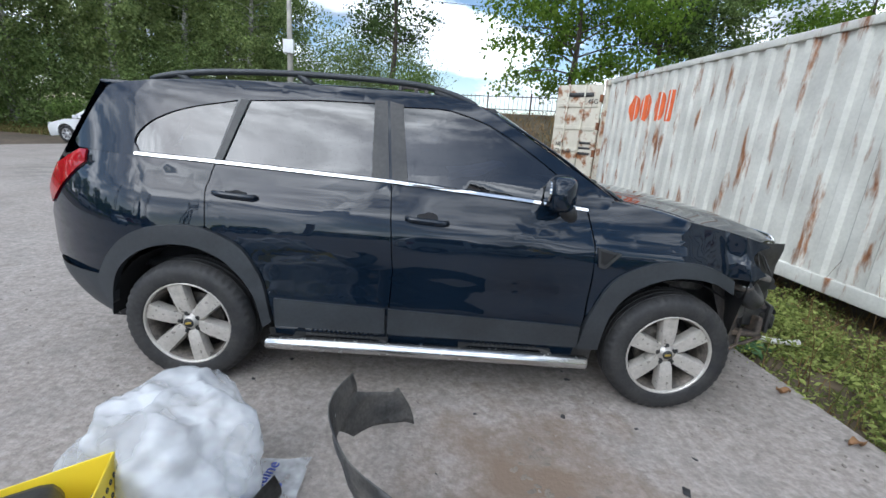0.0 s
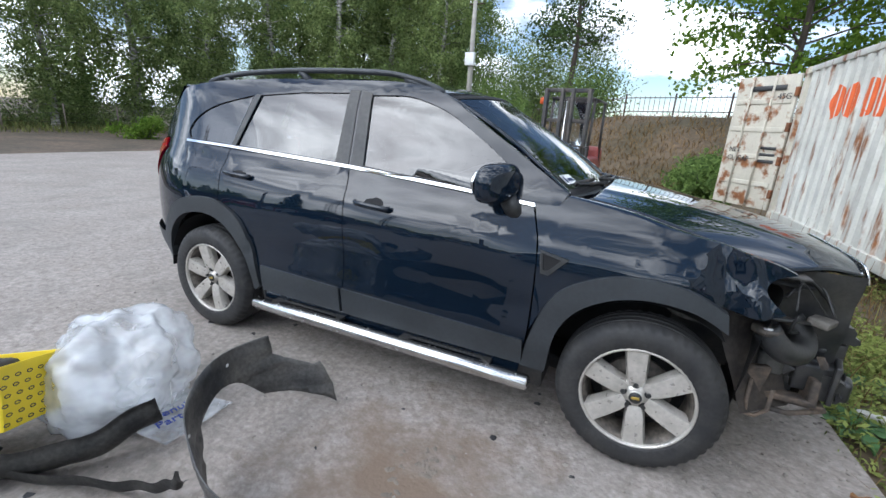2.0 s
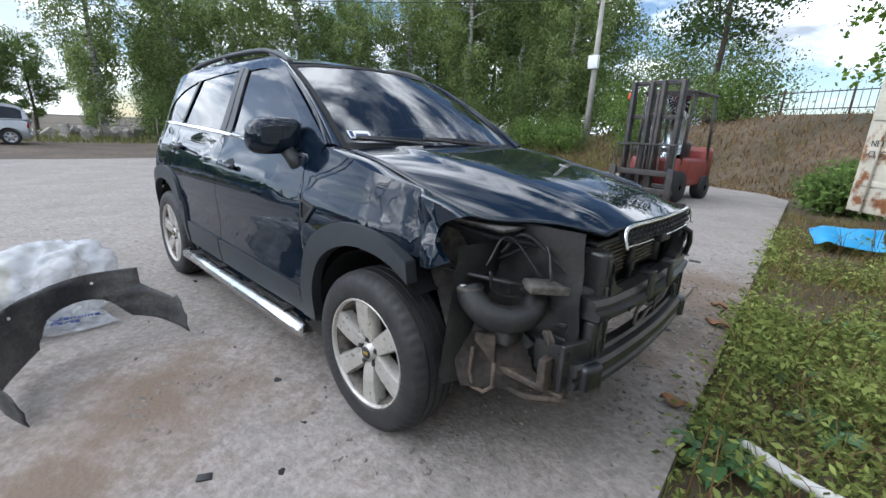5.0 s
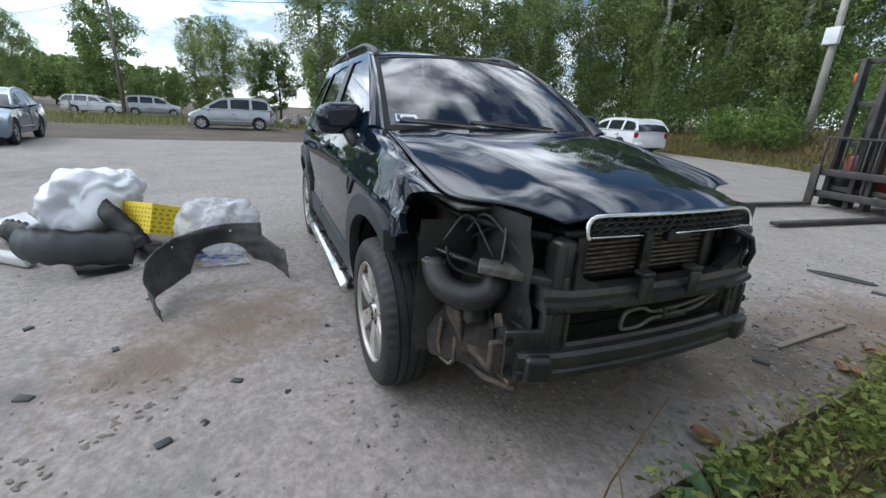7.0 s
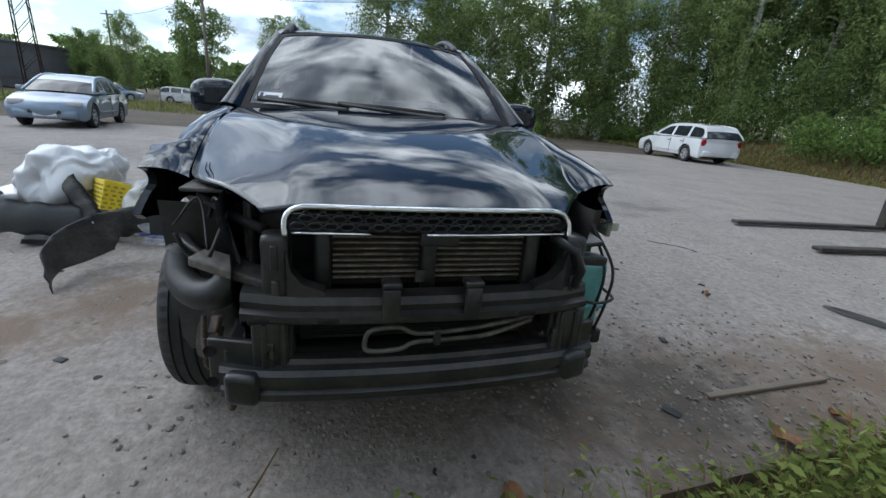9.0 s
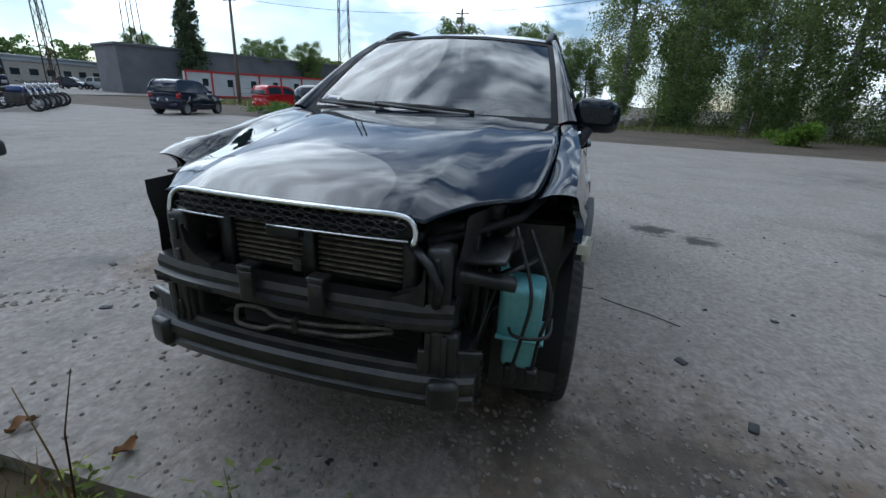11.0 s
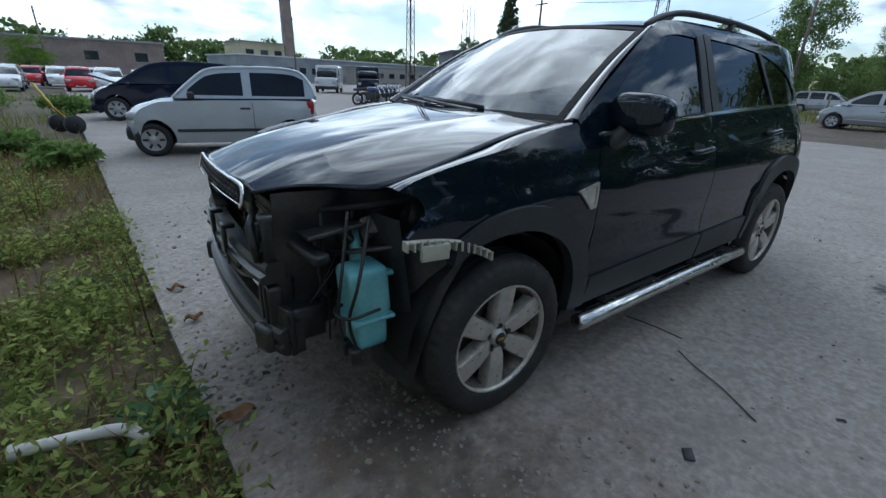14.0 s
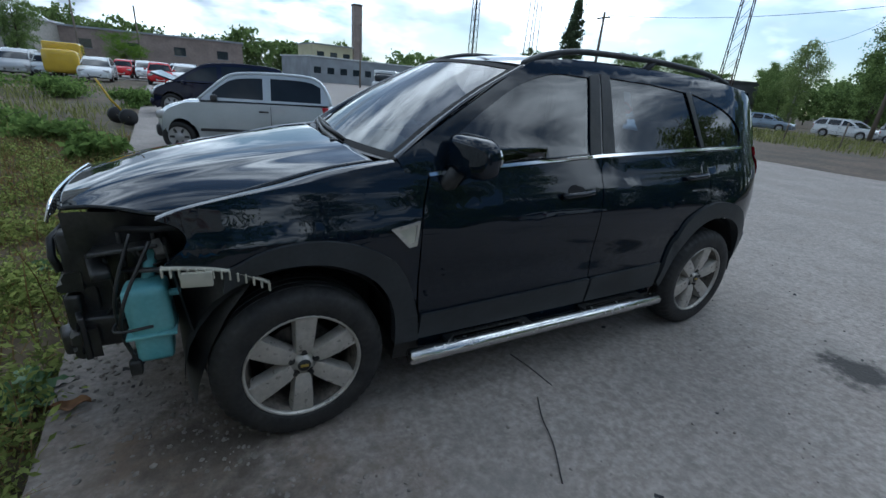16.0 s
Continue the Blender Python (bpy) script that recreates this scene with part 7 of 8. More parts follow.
def block(name, label, m, size, wall, roof_mat, wins=0, win_h=1.0, win_z=1.6, door=False, roof_h=0.25):
    L, D, H = size
    b = thing(name, label, "building", m)
    part("wall", box((0, 0, H / 2), (L, D, H)), wall, b, smooth=False)
    part("roof", box((0, 0, H + roof_h / 2), (L + 0.5, D + 0.5, roof_h), 0.03), roof_mat, b, smooth=False)
    for k in range(wins):
        x = -L / 2 + L * (k + 0.5) / wins
        for s in (-1, 1):
            w = part("window", box((x, s * (D / 2 + 0.01), win_z + win_h / 2), (min(1.6, L / wins * 0.55), 0.06, win_h)), WIN, b, smooth=False)
            part("window_frame", box((x, s * (D / 2 + 0.03), win_z - 0.04), (min(1.75, L / wins * 0.6), 0.12, 0.08)), ROOF_G, w, smooth=False)
    if door:
        part("door", box((L * 0.3, D / 2 + 0.01, 1.05), (1.1, 0.06, 2.1)), FENCE, b, smooth=False)
    return b


cab = thing("site_cabins", "row of white site cabins with red frames", "building", pose(-44.5, -38.0, 0, 0, 0, 144))
for k in range(6):
    x = -7.8 + k * 2.6
    part("cabin_panel", box((x + 1.3, 0, 1.4), (2.5, 2.6, 2.6)), CABIN_W, cab, smooth=False)
    part("red_post", box((x, -1.32, 1.4), (0.18, 0.12, 2.8)), CABIN_R, cab, smooth=False)
    w = part("window", box((x + 1.9, -1.31, 1.6), (0.6, 0.06, 0.8)), WIN, cab, smooth=False)
part("red_top_rail", box((0.0, -1.32, 2.72), (15.8, 0.14, 0.2)), CABIN_R, cab, smooth=False)
part("red_bottom_rail", box((0.0, -1.32, 0.12), (15.8, 0.14, 0.16)), CABIN_R, cab, smooth=False)
block("long_shed", "long dark grey sheeted shed behind the cabins", pose(-56, -47, 0, 0, 0, -22), (38, 8, 5.2), SHED, SHED)
block("factory_hall", "long low pale factory hall with roof lights", pose(-48, -112, 0, 0, 0, 12), (62, 16, 5.0), ROOF_G, CABIN_W, 20, 1.3, 1.8)
block("annex_hall", "low grey hall in front of the factory", pose(-60, -96, 0, 0, 0, 14), (36, 10, 3.6), POST, ROOF_G, 11, 1.0, 1.5)
block("office_block", "yellowish plaster building beside the chimney", pose(-24, -104, 0, 0, 0, 10), (9, 9, 7.5), YELLOWISH, ROOF_G, 3, 1.6, 4.6)
block("brick_workshop", "low pale brick workshop with small windows", pose(9.5, -88, 0, 0, 0, -4), (30, 10, 5.2), BRICK_PINK, ROOF_G, 5, 1.2, 2.6, True)
block("grey_hall", "grey sheeted hall at the far side", pose(30, -82, 0, 0, 0, -8), (22, 10, 5.4), POST, CABIN_W, 5, 1.4, 1.4)
ch = thing("chimney", "tall square brick chimney over the factory", "chimney", pose(-31, -103, 0))
part("chimney_shaft", box((0, 0, 8.2), (1.9, 1.9, 16.4), 0.06), BRICK_PINK, ch, smooth=False)
part("cap", box((0, 0, 16.5), (2.1, 2.1, 0.35), 0.05), FENCE, ch, smooth=False)


def mast(x, y, h, w):
    t = thing("lattice_mast", "tall steel lattice mast", "mast", pose(x, y, 0, 0, 0, 20), "lattice masts")
    n = 16
    for sx in (-1, 1):
        for sy in (-1, 1):
            part("mast_leg", tube([(sx * w / 2, sy * w / 2, 0), (sx * w * 0.25, sy * w * 0.25, h)], 0.07, 5), FENCE, t)
    for k in range(n):
        f0, f1 = k / n, (k + 1) / n
        for s in (-1, 1):
            a, b = w / 2 * (1 - f0 / 2), w / 2 * (1 - f1 / 2)
            for p, q in (((-a, s * a), (b, s * b)), ((s * a, -a), (s * b, b))):
                part("brace", tube([(*p, h * f0), (*q, h * f1)], 0.035, 4), FENCE, t)


mast(-44, -56, 30, 1.6)
mast(-63, -36, 32, 1.8)
mast(-36, -60, 24, 1.0)

# ---- motorcycles in a row ----
MOTO_B = mat("blue_fairing", (0.03, 0.06, 0.2), 0.3, 0, 0.8, var=0.3)


def motorcycle(m):
    b = thing("motorcycle", "dark motorcycle parked in a row", "motorcycle", m, "parked motorcycles")
    for x in (-0.7, 0.7):
        ty = bmesh.new()
        add_tube(ty, [(x + 0.28 * math.cos(a), 0, 0.31 + 0.28 * math.sin(a)) for a in np.linspace(0, 2 * math.pi, 21)], 0.055, 7, False)
        part("wheel", ty, CAR_RUBBER, b)
        part("brake_disc", lathe([(0.03, 0.02), (0.14, 0.02), (0.14, -0.02), (0.03, -0.02)], 16), HUBCAP, b).matrix_local = pose(x, 0, 0.31)
    part("tank", fold(box((0.12, 0, 0.82), (0.5, 0.28, 0.24), 0.09, None, 3), 0.02, 4), MOTO_B, b)
    part("seat", box((-0.42, 0, 0.82), (0.62, 0.26, 0.1), 0.04), CAR_TRIM, b)
    part("engine", fold(box((0.05, 0, 0.48), (0.5, 0.34, 0.4), 0.05), 0.03, 6), FL_DARK, b)
    part("fork", tube([(0.7, 0.0, 0.31), (0.42, 0.0, 1.05)], 0.045, 8), STEEL, b)
    part("handlebar", tube([(0.3, -0.36, 1.08), (0.42, -0.1, 1.06), (0.42, 0.1, 1.06), (0.3, 0.36, 1.08)], 0.018, 7), CAR_TRIM, b)
    part("headlight", lathe([(0.0, 0.08), (0.09, 0.06), (0.08, -0.05), (0, -0.08)], 14), CLEAR_LENS, b).matrix_local = pose(0.55, 0, 0.95, 0, 0, -90)
    part("exhaust", tube([(0.2, 0.16, 0.35), (-0.3, 0.19, 0.33), (-0.85, 0.2, 0.45)], [0.03, 0.04, 0.05], 8), STEEL, b)
    part("tail", box((-0.8, 0, 0.78), (0.3, 0.16, 0.14), 0.05), MOTO_B, b)
    return b


moto = motorcycle(pose(-8.6, -20.0, 0, -9, 0, 130))
for k in range(1, 6):
    copy_thing(moto, pose(-8.6 - k * 0.75, -20.0 - k * 0.85, 0, -9, 0, 130 + random.uniform(-8, 8)))
def van(label, paint, m, name="panel_van"):
    v = thing(name, label, "van", m)
    part("cargo_body", box((-0.6, 0, 1.35), (3.8, 2.0, 2.0), 0.14, None, 3), paint, v)
    part("nose", box((1.75, 0, 0.85), (1.3, 1.95, 0.95), 0.2, None, 3), paint, v)
    part("windscreen", box((1.35, 0, 1.65), (0.9, 1.75, 0.75), 0.2, Euler((0, radians(28), 0)).to_matrix()), CAR_GLASS, v)
    for s in (-1, 1):
        part("side_window", box((0.75, s * 0.995, 1.75), (0.8, 0.03, 0.55), 0.01), CAR_GLASS, v)
        part("headlight", box((2.36, s * 0.75, 0.9), (0.1, 0.3, 0.22), 0.04), CLEAR_LENS, v)
        for x in (-1.6, 1.5):
            t = lathe([(0.05, s * 0.1), (0.33, s * 0.1), (0.36, 0), (0.33, -s * 0.1)], 20)
            bmesh.ops.translate(t, vec=(x, s * 0.9, 0.36), verts=t.verts[:])
            part("wheel", t, CAR_RUBBER, v)
    part("bumper", box((2.3, 0, 0.45), (0.25, 1.9, 0.3), 0.06), CAR_TRIM, v)
    return v


van("white panel van in the far row", P_WHITE, pose(-14.5, -40, 0, 0, 0, 60))
van("black panel van in the far row", P_DARK, pose(-17.0, -37, 0, 0, 0, 65))

# ---- the heap of removed car parts ----
BAG = mat("white_plastic_bag", (0.66, 0.67, 0.68), 0.3, var=0.06, var_scale=5, bump=0.12, bump_scale=26)
FILM = bpy.data.materials.new("translucent_plastic_bag")
FILM.use_nodes = True
_n, _l = FILM.node_tree.nodes, FILM.node_tree.links
_p = _n["Principled BSDF"]
_p.inputs["Base Color"].default_value, _p.inputs["Roughness"].default_value = (0.66, 0.68, 0.7, 1), 0.25
_tr, _mx, _o = _n.new("ShaderNodeBsdfTransparent"), _n.new("ShaderNodeMixShader"), _n["Material Output"]
_no, _mr = _n.new("ShaderNodeTexNoise"), _n.new("ShaderNodeMapRange")
_no.inputs["Scale"].default_value = 5
_mr.inputs["From Min"].default_value, _mr.inputs["From Max"].default_value = 0.35, 0.65
_mr.inputs["To Min"].default_value, _mr.inputs["To Max"].default_value = 0.3, 0.66
_l.new(_no.outputs["Fac"], _mr.inputs["Value"])
_l.new(_mr.outputs["Result"], _mx.inputs["Fac"])
_l.new(_tr.outputs["BSDF"], _mx.inputs[1])
_l.new(_p.outputs["BSDF"], _mx.inputs[2])
_l.new(_mx.outputs["Shader"], _o.inputs["Surface"])
YELLOW = mat("yellow_carton", (0.8, 0.6, 0.02), 0.55, var=0.06, var_scale=4)
BLUE_INK = mat("blue_print", (0.03, 0.06, 0.3), 0.5, var=0.1)
GREY_PL = mat("grey_unpainted_plastic", (0.14, 0.15, 0.15), 0.5, var=0.25, var_scale=5, fine=0.1)
STYRO = mat("white_foam", (0.62, 0.61, 0.58), 0.9, var=0.15, bump=0.3, bump_scale=60)


def bag(name, label, c, r, seed, material, sink=0.0):
    """A crumpled bag with creases, flat below."""
    b = bmesh.new()
    bmesh.ops.create_icosphere(b, subdivisions=5, radius=1)
    for v in b.verts:
        q = v.co.copy()
        n1 = noise.noise(q * 1.3 + Vector((seed, 0, 0)))
        n2 = abs(noise.noise(Vector((q.x * 1.5, q.y * 1.5 + seed, q.z * 0.9))))
        bend = noise.noise_vector(q * 1.7 + Vector((0, seed, 0))) * 0.5
        d1 = noise.voronoi(q * 1.25 + bend + Vector((seed, 0, 3)))[0]
        d2 = noise.voronoi(Vector((q.x * 2.6, q.y * 2.6, q.z * 1.5)) + bend + Vector((0, seed, 1)))[0]
        d3 = noise.voronoi(Vector((q.x * 5.5, q.y * 5.5, q.z * 3.0)) + bend * 2 + Vector((1, seed, 0)))[0]
        f = 0.77 + 0.30 * n1 - 0.12 * n2 + 0.26 * min(d1[0], 0.9) + 0.17 * (0.5 - min(0.5, d2[1] - d2[0])) + 0.07 * (0.4 - min(0.4, d3[1] - d3[0]))
        v.co = Vector((c[0] + q.x * r[0] * f, c[1] + q.y * r[1] * f, max(0.006, c[2] + q.z * r[2] * f)))
    return tagged(link_mesh(name, b, material), label, "plastic bag", "plastic bags")


bag("plastic_bag", "crumpled translucent white plastic bag beside the box", (-0.98, -1.70, 0.20), (0.36, 0.33, 0.34), 2.0, FILM)
bag("plastic_bag", "large white plastic bag over the removed parts", (-1.62, -2.75, 0.34), (0.44, 0.38, 0.33), 5.0, BAG)
bag("plastic_bag", "small knotted white plastic bag", (-1.95, -2.58, 0.40), (0.2, 0.18, 0.2), 9.0, BAG)
# flat printed bag end lying in front of the crumpled bag
sheet = fold(uvgrid(lambda u, v: Vector((-0.92 + 0.42 * v, -1.70 + 0.17 * u + 0.08 * v, 0.02 + 0.10 * (1 - v) ** 2)), 12, 14), 0.012, 9)
pb = tagged(link_mesh("parts_bag", sheet, FILM), "flat translucent parts bag with blue print", "plastic bag", "plastic bags")
M0 = Matrix(((0.2, -0.98, 0, -0.66), (0.98, 0.2, 0, -1.76), (0, 0, 1, 0.052), (0, 0, 0, 1)))
lettering("Genuine", M0, 0.07, BLUE_INK, pb)
lettering("Parts", M0 @ pose(0, -0.07, 0), 0.07, BLUE_INK, pb)
part("printed_mark", tube([M0 @ Vector((-0.07 + 0.045 * math.cos(a), 0.02 + 0.03 * math.sin(a), 0)) for a in np.linspace(0, 2 * math.pi, 17)], 0.006, 5, False), BLUE_INK, pb)
part("printed_mark", box((0, 0, 0), (0.05, 0.012, 0.004), 0.0), BLUE_INK, pb, smooth=False).matrix_local = M0 @ pose(-0.07, 0.02, 0.0, 0, 0, 35)
# yellow carton
ybox = thing("yellow_carton", "open yellow cardboard box with rows of small black marks", "box", pose(-1.155, -2.211, 0.155, -16.3, -6.8, 31.2))
BW, BD, BH = 0.61, 0.32, 0.248
for c, s in (((0, -BD / 2, BH / 2), (BW, 0.006, BH)), ((0, BD / 2, BH / 2), (BW, 0.006, BH)), ((-BW / 2, 0, BH / 2), (0.006, BD, BH)), ((BW / 2, 0, BH / 2), (0.006, BD, BH)), ((0, 0, 0.004), (BW, BD, 0.006))):
    part("carton_side", box(c, s, 0.002, seg=1), YELLOW, ybox, smooth=False)
for r in range(6):
    for k in range(9):
        z = 0.022 + r * 0.036
        for face in (0, 1):
            nk = 9 if face == 0 else 6
            if k >= nk:
                continue
            off = (0.5 if r % 2 else 0.25)
            if face == 0:
                c, rt = (-BW / 2 + BW * (k + off) / 9, -BD / 2 - 0.004, z), Matrix.Rotation(radians(90), 3, "X")
            else:
                c, rt = (BW / 2 + 0.004, -BD / 2 + BD * (k + off) / 6, z), Matrix.Rotation(radians(90), 3, "Y")
            mb = bmesh.new()
            pts = [(0.0125 * math.cos(a), 0.006 * math.sin(a), 0) if face == 0 else (0.006 * math.sin(a), 0.0125 * math.cos(a), 0) for a in np.linspace(0, 2 * math.pi, 11)]
            add_tube(mb, [Vector(c) + rt @ Vector(p) for p in pts], 0.0022, 4, False)
            part("printed_oval", mb, BLACK_PAINT, ybox, smooth=False)
part("box_content", fold(box((0, 0.02, 0.19), (0.34, 0.2, 0.1), 0.04), 0.03, 7), PLASTIC_DARK, ybox)


# black wheel-arch liner standing on edge
lin = thing("wheel_arch_liner", "dusty black plastic wheel arch liner standing on edge", "car part", None, "removed car parts")
plan = [Vector((*p, 0)) for p in cr([(0.42, -1.93), (0.23, -2.0), (0.0, -1.95), (-0.21, -1.80), (-0.33, -1.55), (-0.25, -1.32), (-0.05, -1.18)], 8)]


def liner_fn(s, z):
    i = max(0, min(0.9999, s)) * (len(plan) - 1)
    k = int(i)
    p, d = plan[k].lerp(plan[k + 1], i - k), (plan[k + 1] - plan[k]).normalized()
    out = Vector((d.y, -d.x, 0))
    return p - out * (0.16 * z + 0.012 * math.sin(z * 70) * 0.4) + Vector((0, 0, z + 0.004 + 0.01 * noise.noise(Vector((s * 9, z * 7, 1)))))


edge_top = cr([(0.0, 0.12), (0.08, 0.18), (0.2, 0.26), (0.34, 0.33), (0.5, 0.37), (0.66, 0.39), (0.79, 0.40)], 3)
edge_end = [(0.795, 0.30), (0.83, 0.27), (0.92, 0.22), (0.94, 0.24), (0.96, 0.19), (0.985, 0.12), (1.0, 0.02), (0.96, 0.05), (0.84, 0.09), (0.76, 0.11)]
edge_bot = cr([(0.74, 0.14), (0.68, 0.23), (0.60, 0.25), (0.52, 0.20), (0.47, 0.08)], 3) + [(0.36, 0.05), (0.22, 0.06), (0.10, 0.03), (0.0, 0.0)]
lb = fill([edge_top + edge_end + edge_bot], 0.035, liner_fn)
bmesh.ops.solidify(lb, geom=lb.faces[:], thickness=0.005)
part("liner_shell", lb, PLASTIC_DUST, lin)
for s0, z0 in ((0.42, 0.30), (0.66, 0.34)):
    h = lathe([(0.0, 0), (0.009, 0)], 10, "z")
    o = part("fixing_hole", h, PAPER, lin)
    q = liner_fn(s0, z0)
    o.matrix_local = look(q + Vector((0.012, 0.002, 0)), q - Vector((2, 0.3, 0)))
# other parts: curved strips, panels
def curved_strip(name, label, pts, width, material, up=(0, 0, 1), bow=0.05, cat="car part"):
    P = [Vector(p) for p in cr(pts, 6)]
    U = Vector(up).normalized()
    def fn(u, v):
        i = u * (len(P) - 1)
        k = min(int(i), len(P) - 2)
        p, d = P[k].lerp(P[k + 1], i - k), (P[k + 1] - P[k]).normalized()
        side = d.cross(U).normalized()
        t = v - 0.5
        return p + U * width * t + side * bow * (1 - 4 * t * t) + Vector((0, 0, 0.008 * math.sin(u * 30)))
    b = uvgrid(fn, 40, 8, 0, 1)
    bmesh.ops.solidify(b, geom=b.faces[:], thickness=0.006)
    lowest = min(v.co.z for v in b.verts)
    bmesh.ops.translate(b, vec=(0, 0, 0.004 - lowest if lowest < 0.004 else 0), verts=b.verts[:])
    return tagged(link_mesh(name, b, material), label, cat, "removed car parts")


curved_strip("bumper_strip", "curved dusty black plastic bumper strip", [(-1.9, -2.75, 0.10), (-1.2, -2.42, 0.07), (-0.72, -2.08, 0.06), (-0.55, -1.78, 0.16)], 0.16, PLASTIC_DUST, (0.3, -0.3, 1))
curved_strip("inner_liner", "black inner wheel arch liner leaning on the box", [(-1.55, -2.78, 0.42), (-1.25, -2.58, 0.36), (-1.02, -2.36, 0.20), (-0.92, -2.26, 0.08)], 0.24, PLASTIC_DUST, (0.5, 0.6, 0.6), 0.09)
curved_strip("undertray", "flat black plastic undertray lying on the concrete", [(-1.6, -2.9, 0.02), (-0.95, -2.62, 0.02), (-0.55, -2.45, 0.03)], 0.32, PLASTIC_DARK, (0.4, -0.9, 0.05), 0.01)
curved_strip("bumper_corner", "grey unpainted plastic bumper corner", [(-0.86, -3.02, 0.16), (-0.66, -2.82, 0.18), (-0.66, -2.55, 0.15), (-0.78, -2.32, 0.10)], 0.26, GREY_PL, (-0.25, 0, 1), 0.07)
curved_strip("bracket_strip", "broken black plastic bracket strip", [(-0.95, -2.25, 0.05), (-0.45, -2.05, 0.05), (-0.2, -1.98, 0.10), (-0.1, -1.98, 0.20)], 0.09, PLASTIC_DUST, (0.2, -0.5, 1), 0.02)
curved_strip("fog_lamp_trim", "black lamp trim with clear lens pieces", [(-1.75, -3.5, 0.08), (-1.45, -3.3, 0.14), (-1.2, -3.1, 0.16)], 0.2, PLASTIC_DUST, (0, 0.3, 1), 0.05)
tagged(link_mesh("foam_strip", fold(box((-1.02, -3.18, 0.05), (0.5, 0.09, 0.08), 0.02, Euler((0, 0, radians(52))).to_matrix()), 0.01, 8), STYRO), "dirty white foam strip lying on the concrete", "foam", "removed car parts")
tagged(link_mesh("headlight_unit", fold(box((-1.62, -3.30, 0.12), (0.42, 0.26, 0.2), 0.07, Euler((0.2, 0.1, radians(40))).to_matrix(), 3), 0.05, 5), CLEAR_LENS), "broken headlight unit among the parts", "car part", "removed car parts")

# ---- litter and stones ----
STONE = mat("yard_stone", (0.28, 0.25, 0.22), 0.9, var=0.4, var_scale=20)
CHIP = mat("dark_plastic_chip", (0.03, 0.03, 0.032), 0.6, var=0.3)
DEADLEAF = mat("brown_dead_leaf", (0.27, 0.14, 0.06), 0.8, var=0.4, var_scale=20)
rs = np.random.default_rng(12)


def pebbles(name, label, n, gen, size, material, flat=0.6):
    bm = bmesh.new()
    for k in range(n):
        x, y = gen()
        if x > KERB(y) - 0.02:
            continue
        r = size * rs.uniform(0.4, 1.6)
        m = Matrix.Translation((x, y, r * flat * 0.35)) @ Euler(rs.uniform(0, 3, 3) * np.array([0.15, 0.15, 1])).to_matrix().to_4x4() @ Matrix.Diagonal((r * rs.uniform(0.6, 1.5), r, r * flat, 1))
        vs = bmesh.ops.create_icosphere(bm, subdivisions=1, radius=1, matrix=m)["verts"]
        for v in vs:
            v.co += Vector(rs.normal(size=3) * r * 0.16)
    return tagged(link_mesh(name, bm, material, smooth=False), label, "gravel", kind="stuff")


pebbles("gravel", "small stones scattered round the car's front", 1700, lambda: (1.9 + rs.normal() * 0.45, 1.0 + rs.normal() * 1.0), 0.009, STONE)
pebbles("grit", "grit scattered over the concrete", 1500, lambda: (rs.uniform(-4, 2.4), rs.uniform(-4, 5)), 0.006, STONE)
pebbles("chips", "small dark plastic chips on the concrete", 110, lambda: (rs.uniform(-3, 2.3), rs.uniform(-4, 4.5)), 0.013, CHIP, 0.2)
for k, (x, y, r) in enumerate(((2.29, 0.33, 0.075), (2.32, -0.62, 0.05), (2.2, 1.62, 0.08), (2.12, 2.05, 0.06), (2.36, -1.1, 0.05), (0.75, 2.6, 0.04))):
    lf = uvgrid(lambda u, v: Vector((x + r * (v - 0.5) * 2, y + r * 0.55 * u * math.sin(math.pi * min(1, v + 0.05)), 0.012 + 0.02 * abs(u) + 0.012 * math.sin(v * 9 + k))), 4, 8)
    tagged(link_mesh("dead_leaf", lf, DEADLEAF), "curled brown dead leaf on the concrete", "leaf", "dead leaves")
for x, y, w, a in ((0.55, 2.75, 0.05, 10), (0.9, 1.5, 0.06, 40), (1.05, -2.35, 0.07, 70), (0.7, -2.1, 0.05, 20), (1.55, -1.75, 0.06, 120), (1.2, -1.5, 0.05, 60), (1.95, 1.25, 0.08, 30), (1.6, 3.4, 0.12, 15), (0.3, -2.6, 0.05, 140), (0.15, 2.2, 0.05, 95), (1.35, 1.7, 0.07, 160)):
    sh = fold(box((x, y, 0.008), (w, w * 0.6, 0.007), 0.002, Euler((0.06, 0.04, radians(a))).to_matrix(), 1), 0.006, 25)
    tagged(link_mesh("plastic_shard", sh, CHIP), "dark broken plastic shard on the concrete", "debris", "plastic shards")
tagged(link_mesh("plank_piece", fold(box((1.86, 1.92, 0.012), (0.035, 0.82, 0.02), 0.004, Euler((0, 0, radians(3))).to_matrix()), 0.006, 8), WOOD), "thin weathered board lying on the concrete", "board")
tagged(link_mesh("drain_cover", lathe([(0.0, 0.004), (0.26, 0.006), (0.30, 0.012), (0.32, 0.004)], 28, "z"), FL_DARK), "dark flat metal disc lying on the yard", "disc").matrix_world = pose(1.25, 3.55, 0.004, 0, 0, 20) @ Matrix.Diagonal((0.8, 0.24, 1, 1))
tagged(link_mesh("white_branch", tube(cr([(3.0, 0.10, 0.03), (2.8, 0.13, 0.025), (2.66, 0.19, 0.03), (2.6, 0.26, 0.0)], 5), [0.032] + [0.024] * 14 + [0.02], 8), STYRO), "pale stripped branch lying among the weeds", "branch")
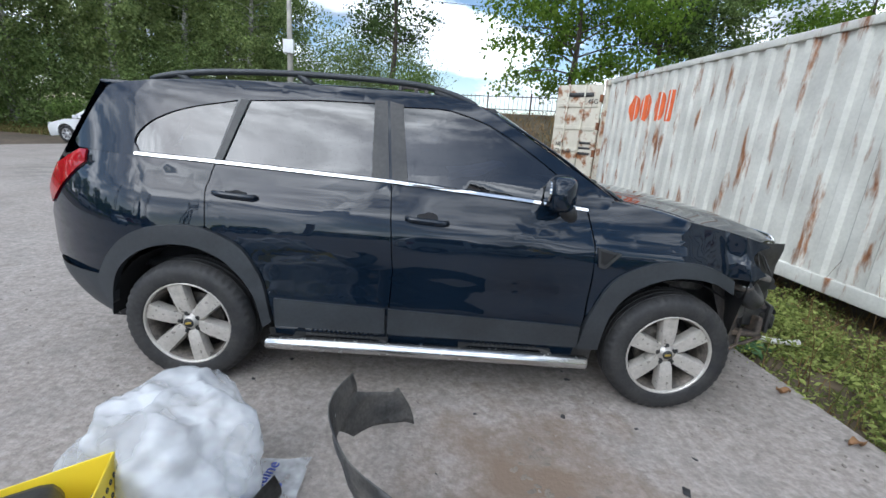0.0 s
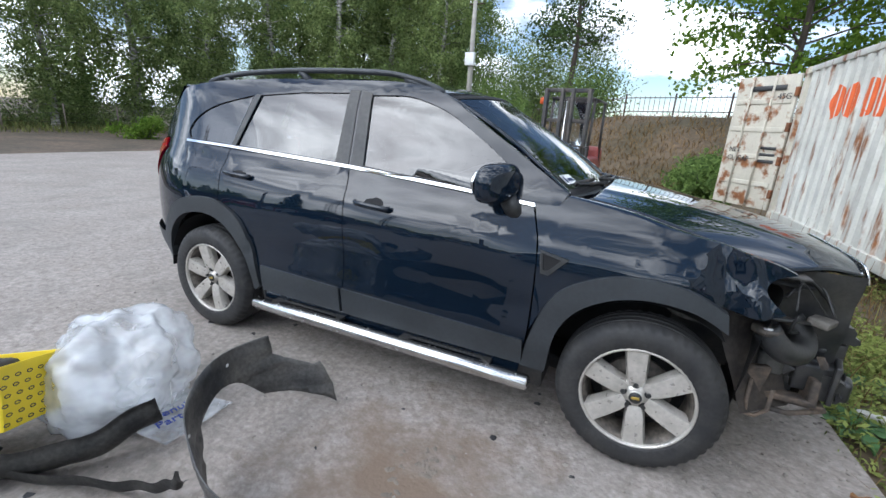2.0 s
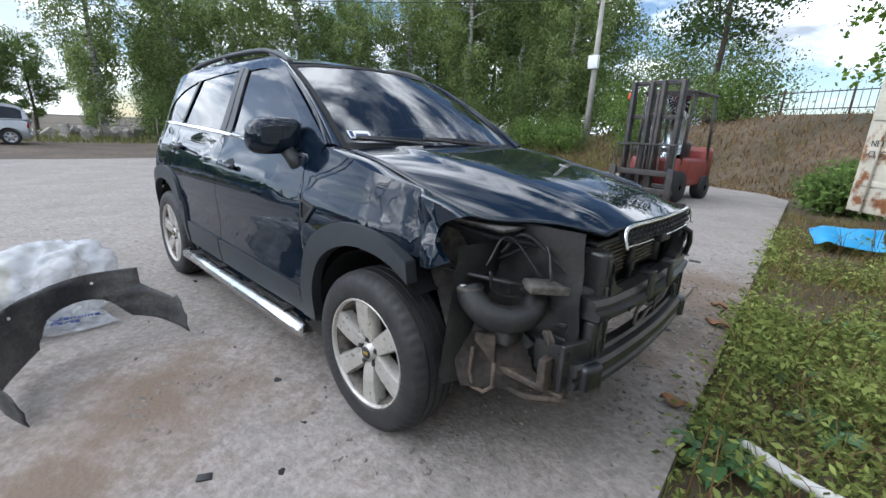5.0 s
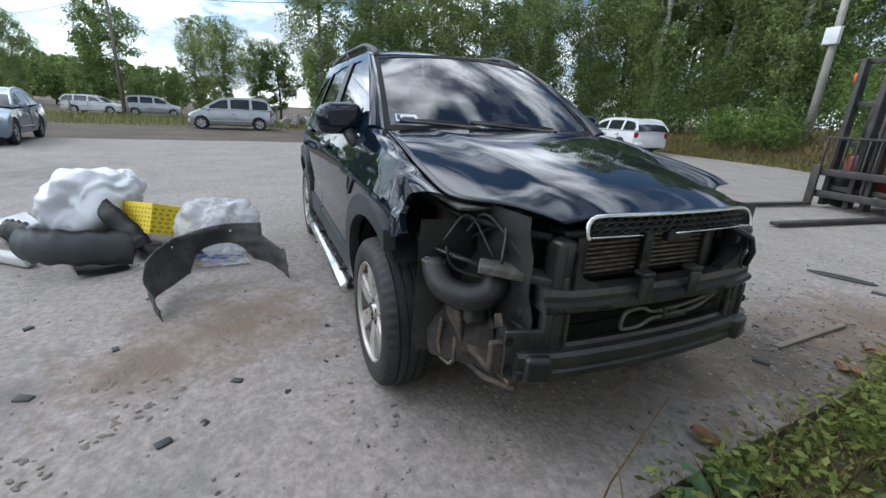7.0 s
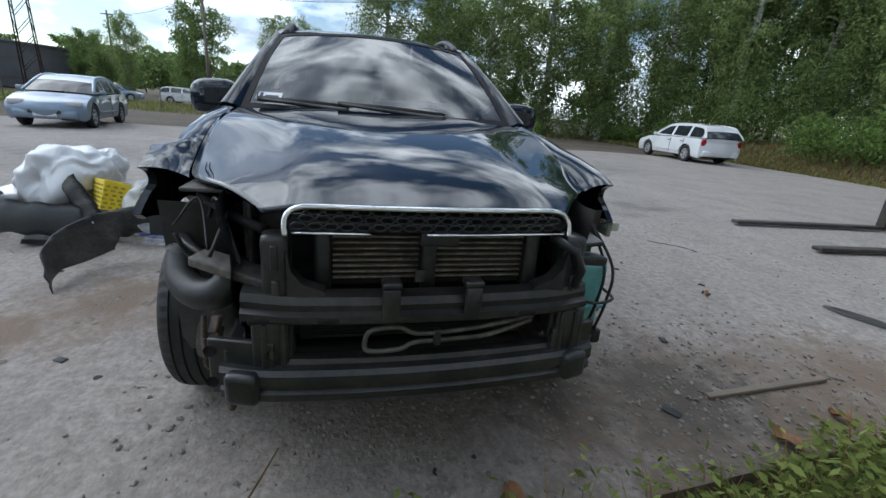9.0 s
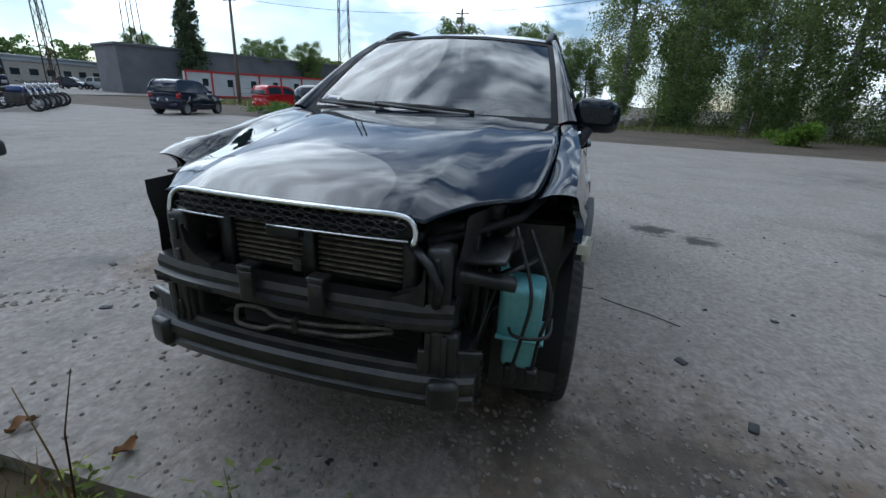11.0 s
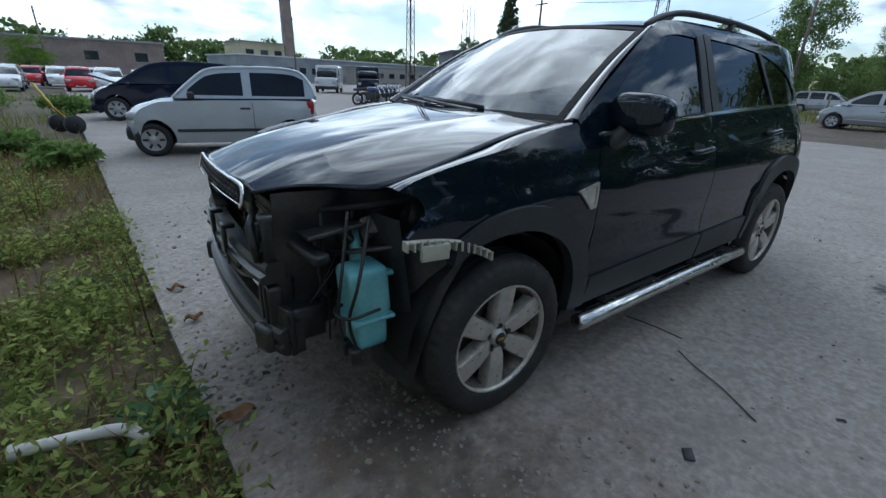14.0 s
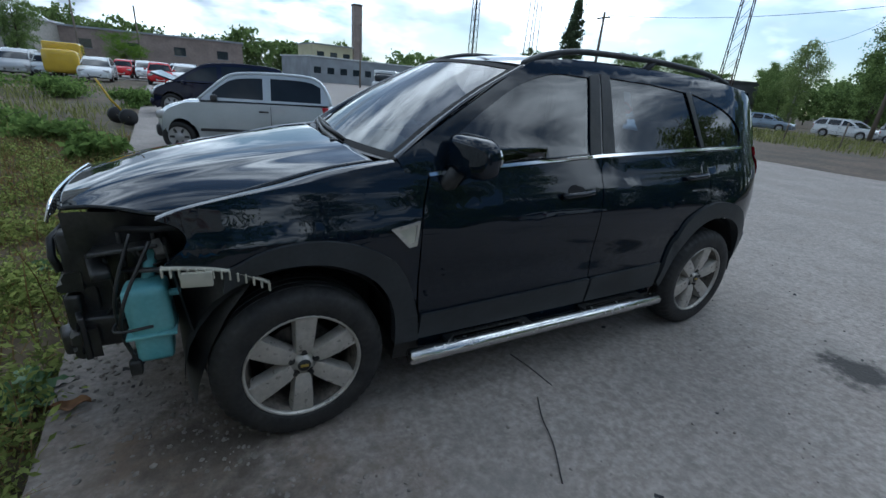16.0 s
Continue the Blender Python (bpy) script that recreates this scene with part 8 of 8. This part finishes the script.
tagged(link_mesh("blue_tarp", fold(uvgrid(lambda u, v: Vector((2.75 + 0.35 * u, 5.9 + 0.6 * v - 0.3, 0.12 + 0.12 * math.sin(3 * v))), 14, 14), 0.12, 4), mat("blue_tarp_plastic", (0.02, 0.3, 0.6), 0.35, var=0.2, bump=0.3, bump_scale=10)), "crumpled bright blue tarp at the slab edge", "tarp")
for pts in ([(0.12, 0.74, 0.006), (0.10, 0.9, 0.012), (0.08, 1.07, 0.006)], [(0.22, 1.12, 0.006), (0.30, 1.25, 0.010), (0.36, 1.4, 0.008), (0.47, 1.58, 0.006)], [(-0.7, 3.2, 0.006), (-0.45, 3.45, 0.01), (-0.3, 3.5, 0.006)]):
    tagged(link_mesh("thin_stick", tube(cr(pts, 6), 0.0032, 6), CHIP), "thin dark strip lying on the concrete", "stick", "thin sticks")
tb = thing("wheeled_trolley", "small yellow trolley frame on black wheels", "trolley", pose(3.6, -11.2, -0.05, 0, 0, 30))
part("frame", tube([(-0.3, 0, 0.2), (0.0, 0, 0.6), (0.25, 0, 1.1)], 0.025, 6), P_YELLOW, tb)
part("handle", tube([(0.25, -0.25, 1.1), (0.25, 0.25, 1.1)], 0.02, 6), CAR_TRIM, tb)
for s in (-0.3, 0.3):
    w = lathe([(0.03, 0.05), (0.2, 0.05), (0.2, -0.05), (0.03, -0.05)], 18)
    bmesh.ops.translate(w, vec=(-0.2, s, 0.2), verts=w.verts[:])
    part("wheel", w, CAR_RUBBER, tb)

# dried mud prints of a tractor tyre
MUD = mat("dry_mud", (0.2, 0.17, 0.14), 0.95, var=0.3, var_scale=15, bump=0.4)
bmud = bmesh.new()
for k in range(420):
    t = rs.uniform()
    lane = rs.choice((0.0, 0.06, 0.2, 0.26, 0.4)) + rs.normal() * 0.025
    t2 = round(t * 26) / 26 + rs.normal() * 0.006
    x, y = 0.35 + 1.2 * t2 + lane * 0.7, -1.40 - 1.25 * t2 + lane * 0.6
    if noise.noise(Vector((x * 2.5, y * 2.5, 3))) < -0.05:
        continue
    r = rs.uniform(0.006, 0.017)
    vs = bmesh.ops.create_icosphere(bmud, subdivisions=1, radius=1, matrix=Matrix.Translation((x, y, 0.002)) @ Matrix.Rotation(rs.uniform(0, 3), 4, "Z") @ Matrix.Diagonal((r * 1.6, r * 0.9, 0.006, 1)))["verts"]
tagged(link_mesh("mud_prints", bmud, MUD, smooth=False), "dried mud prints of a tyre tread", "mud", kind="stuff")
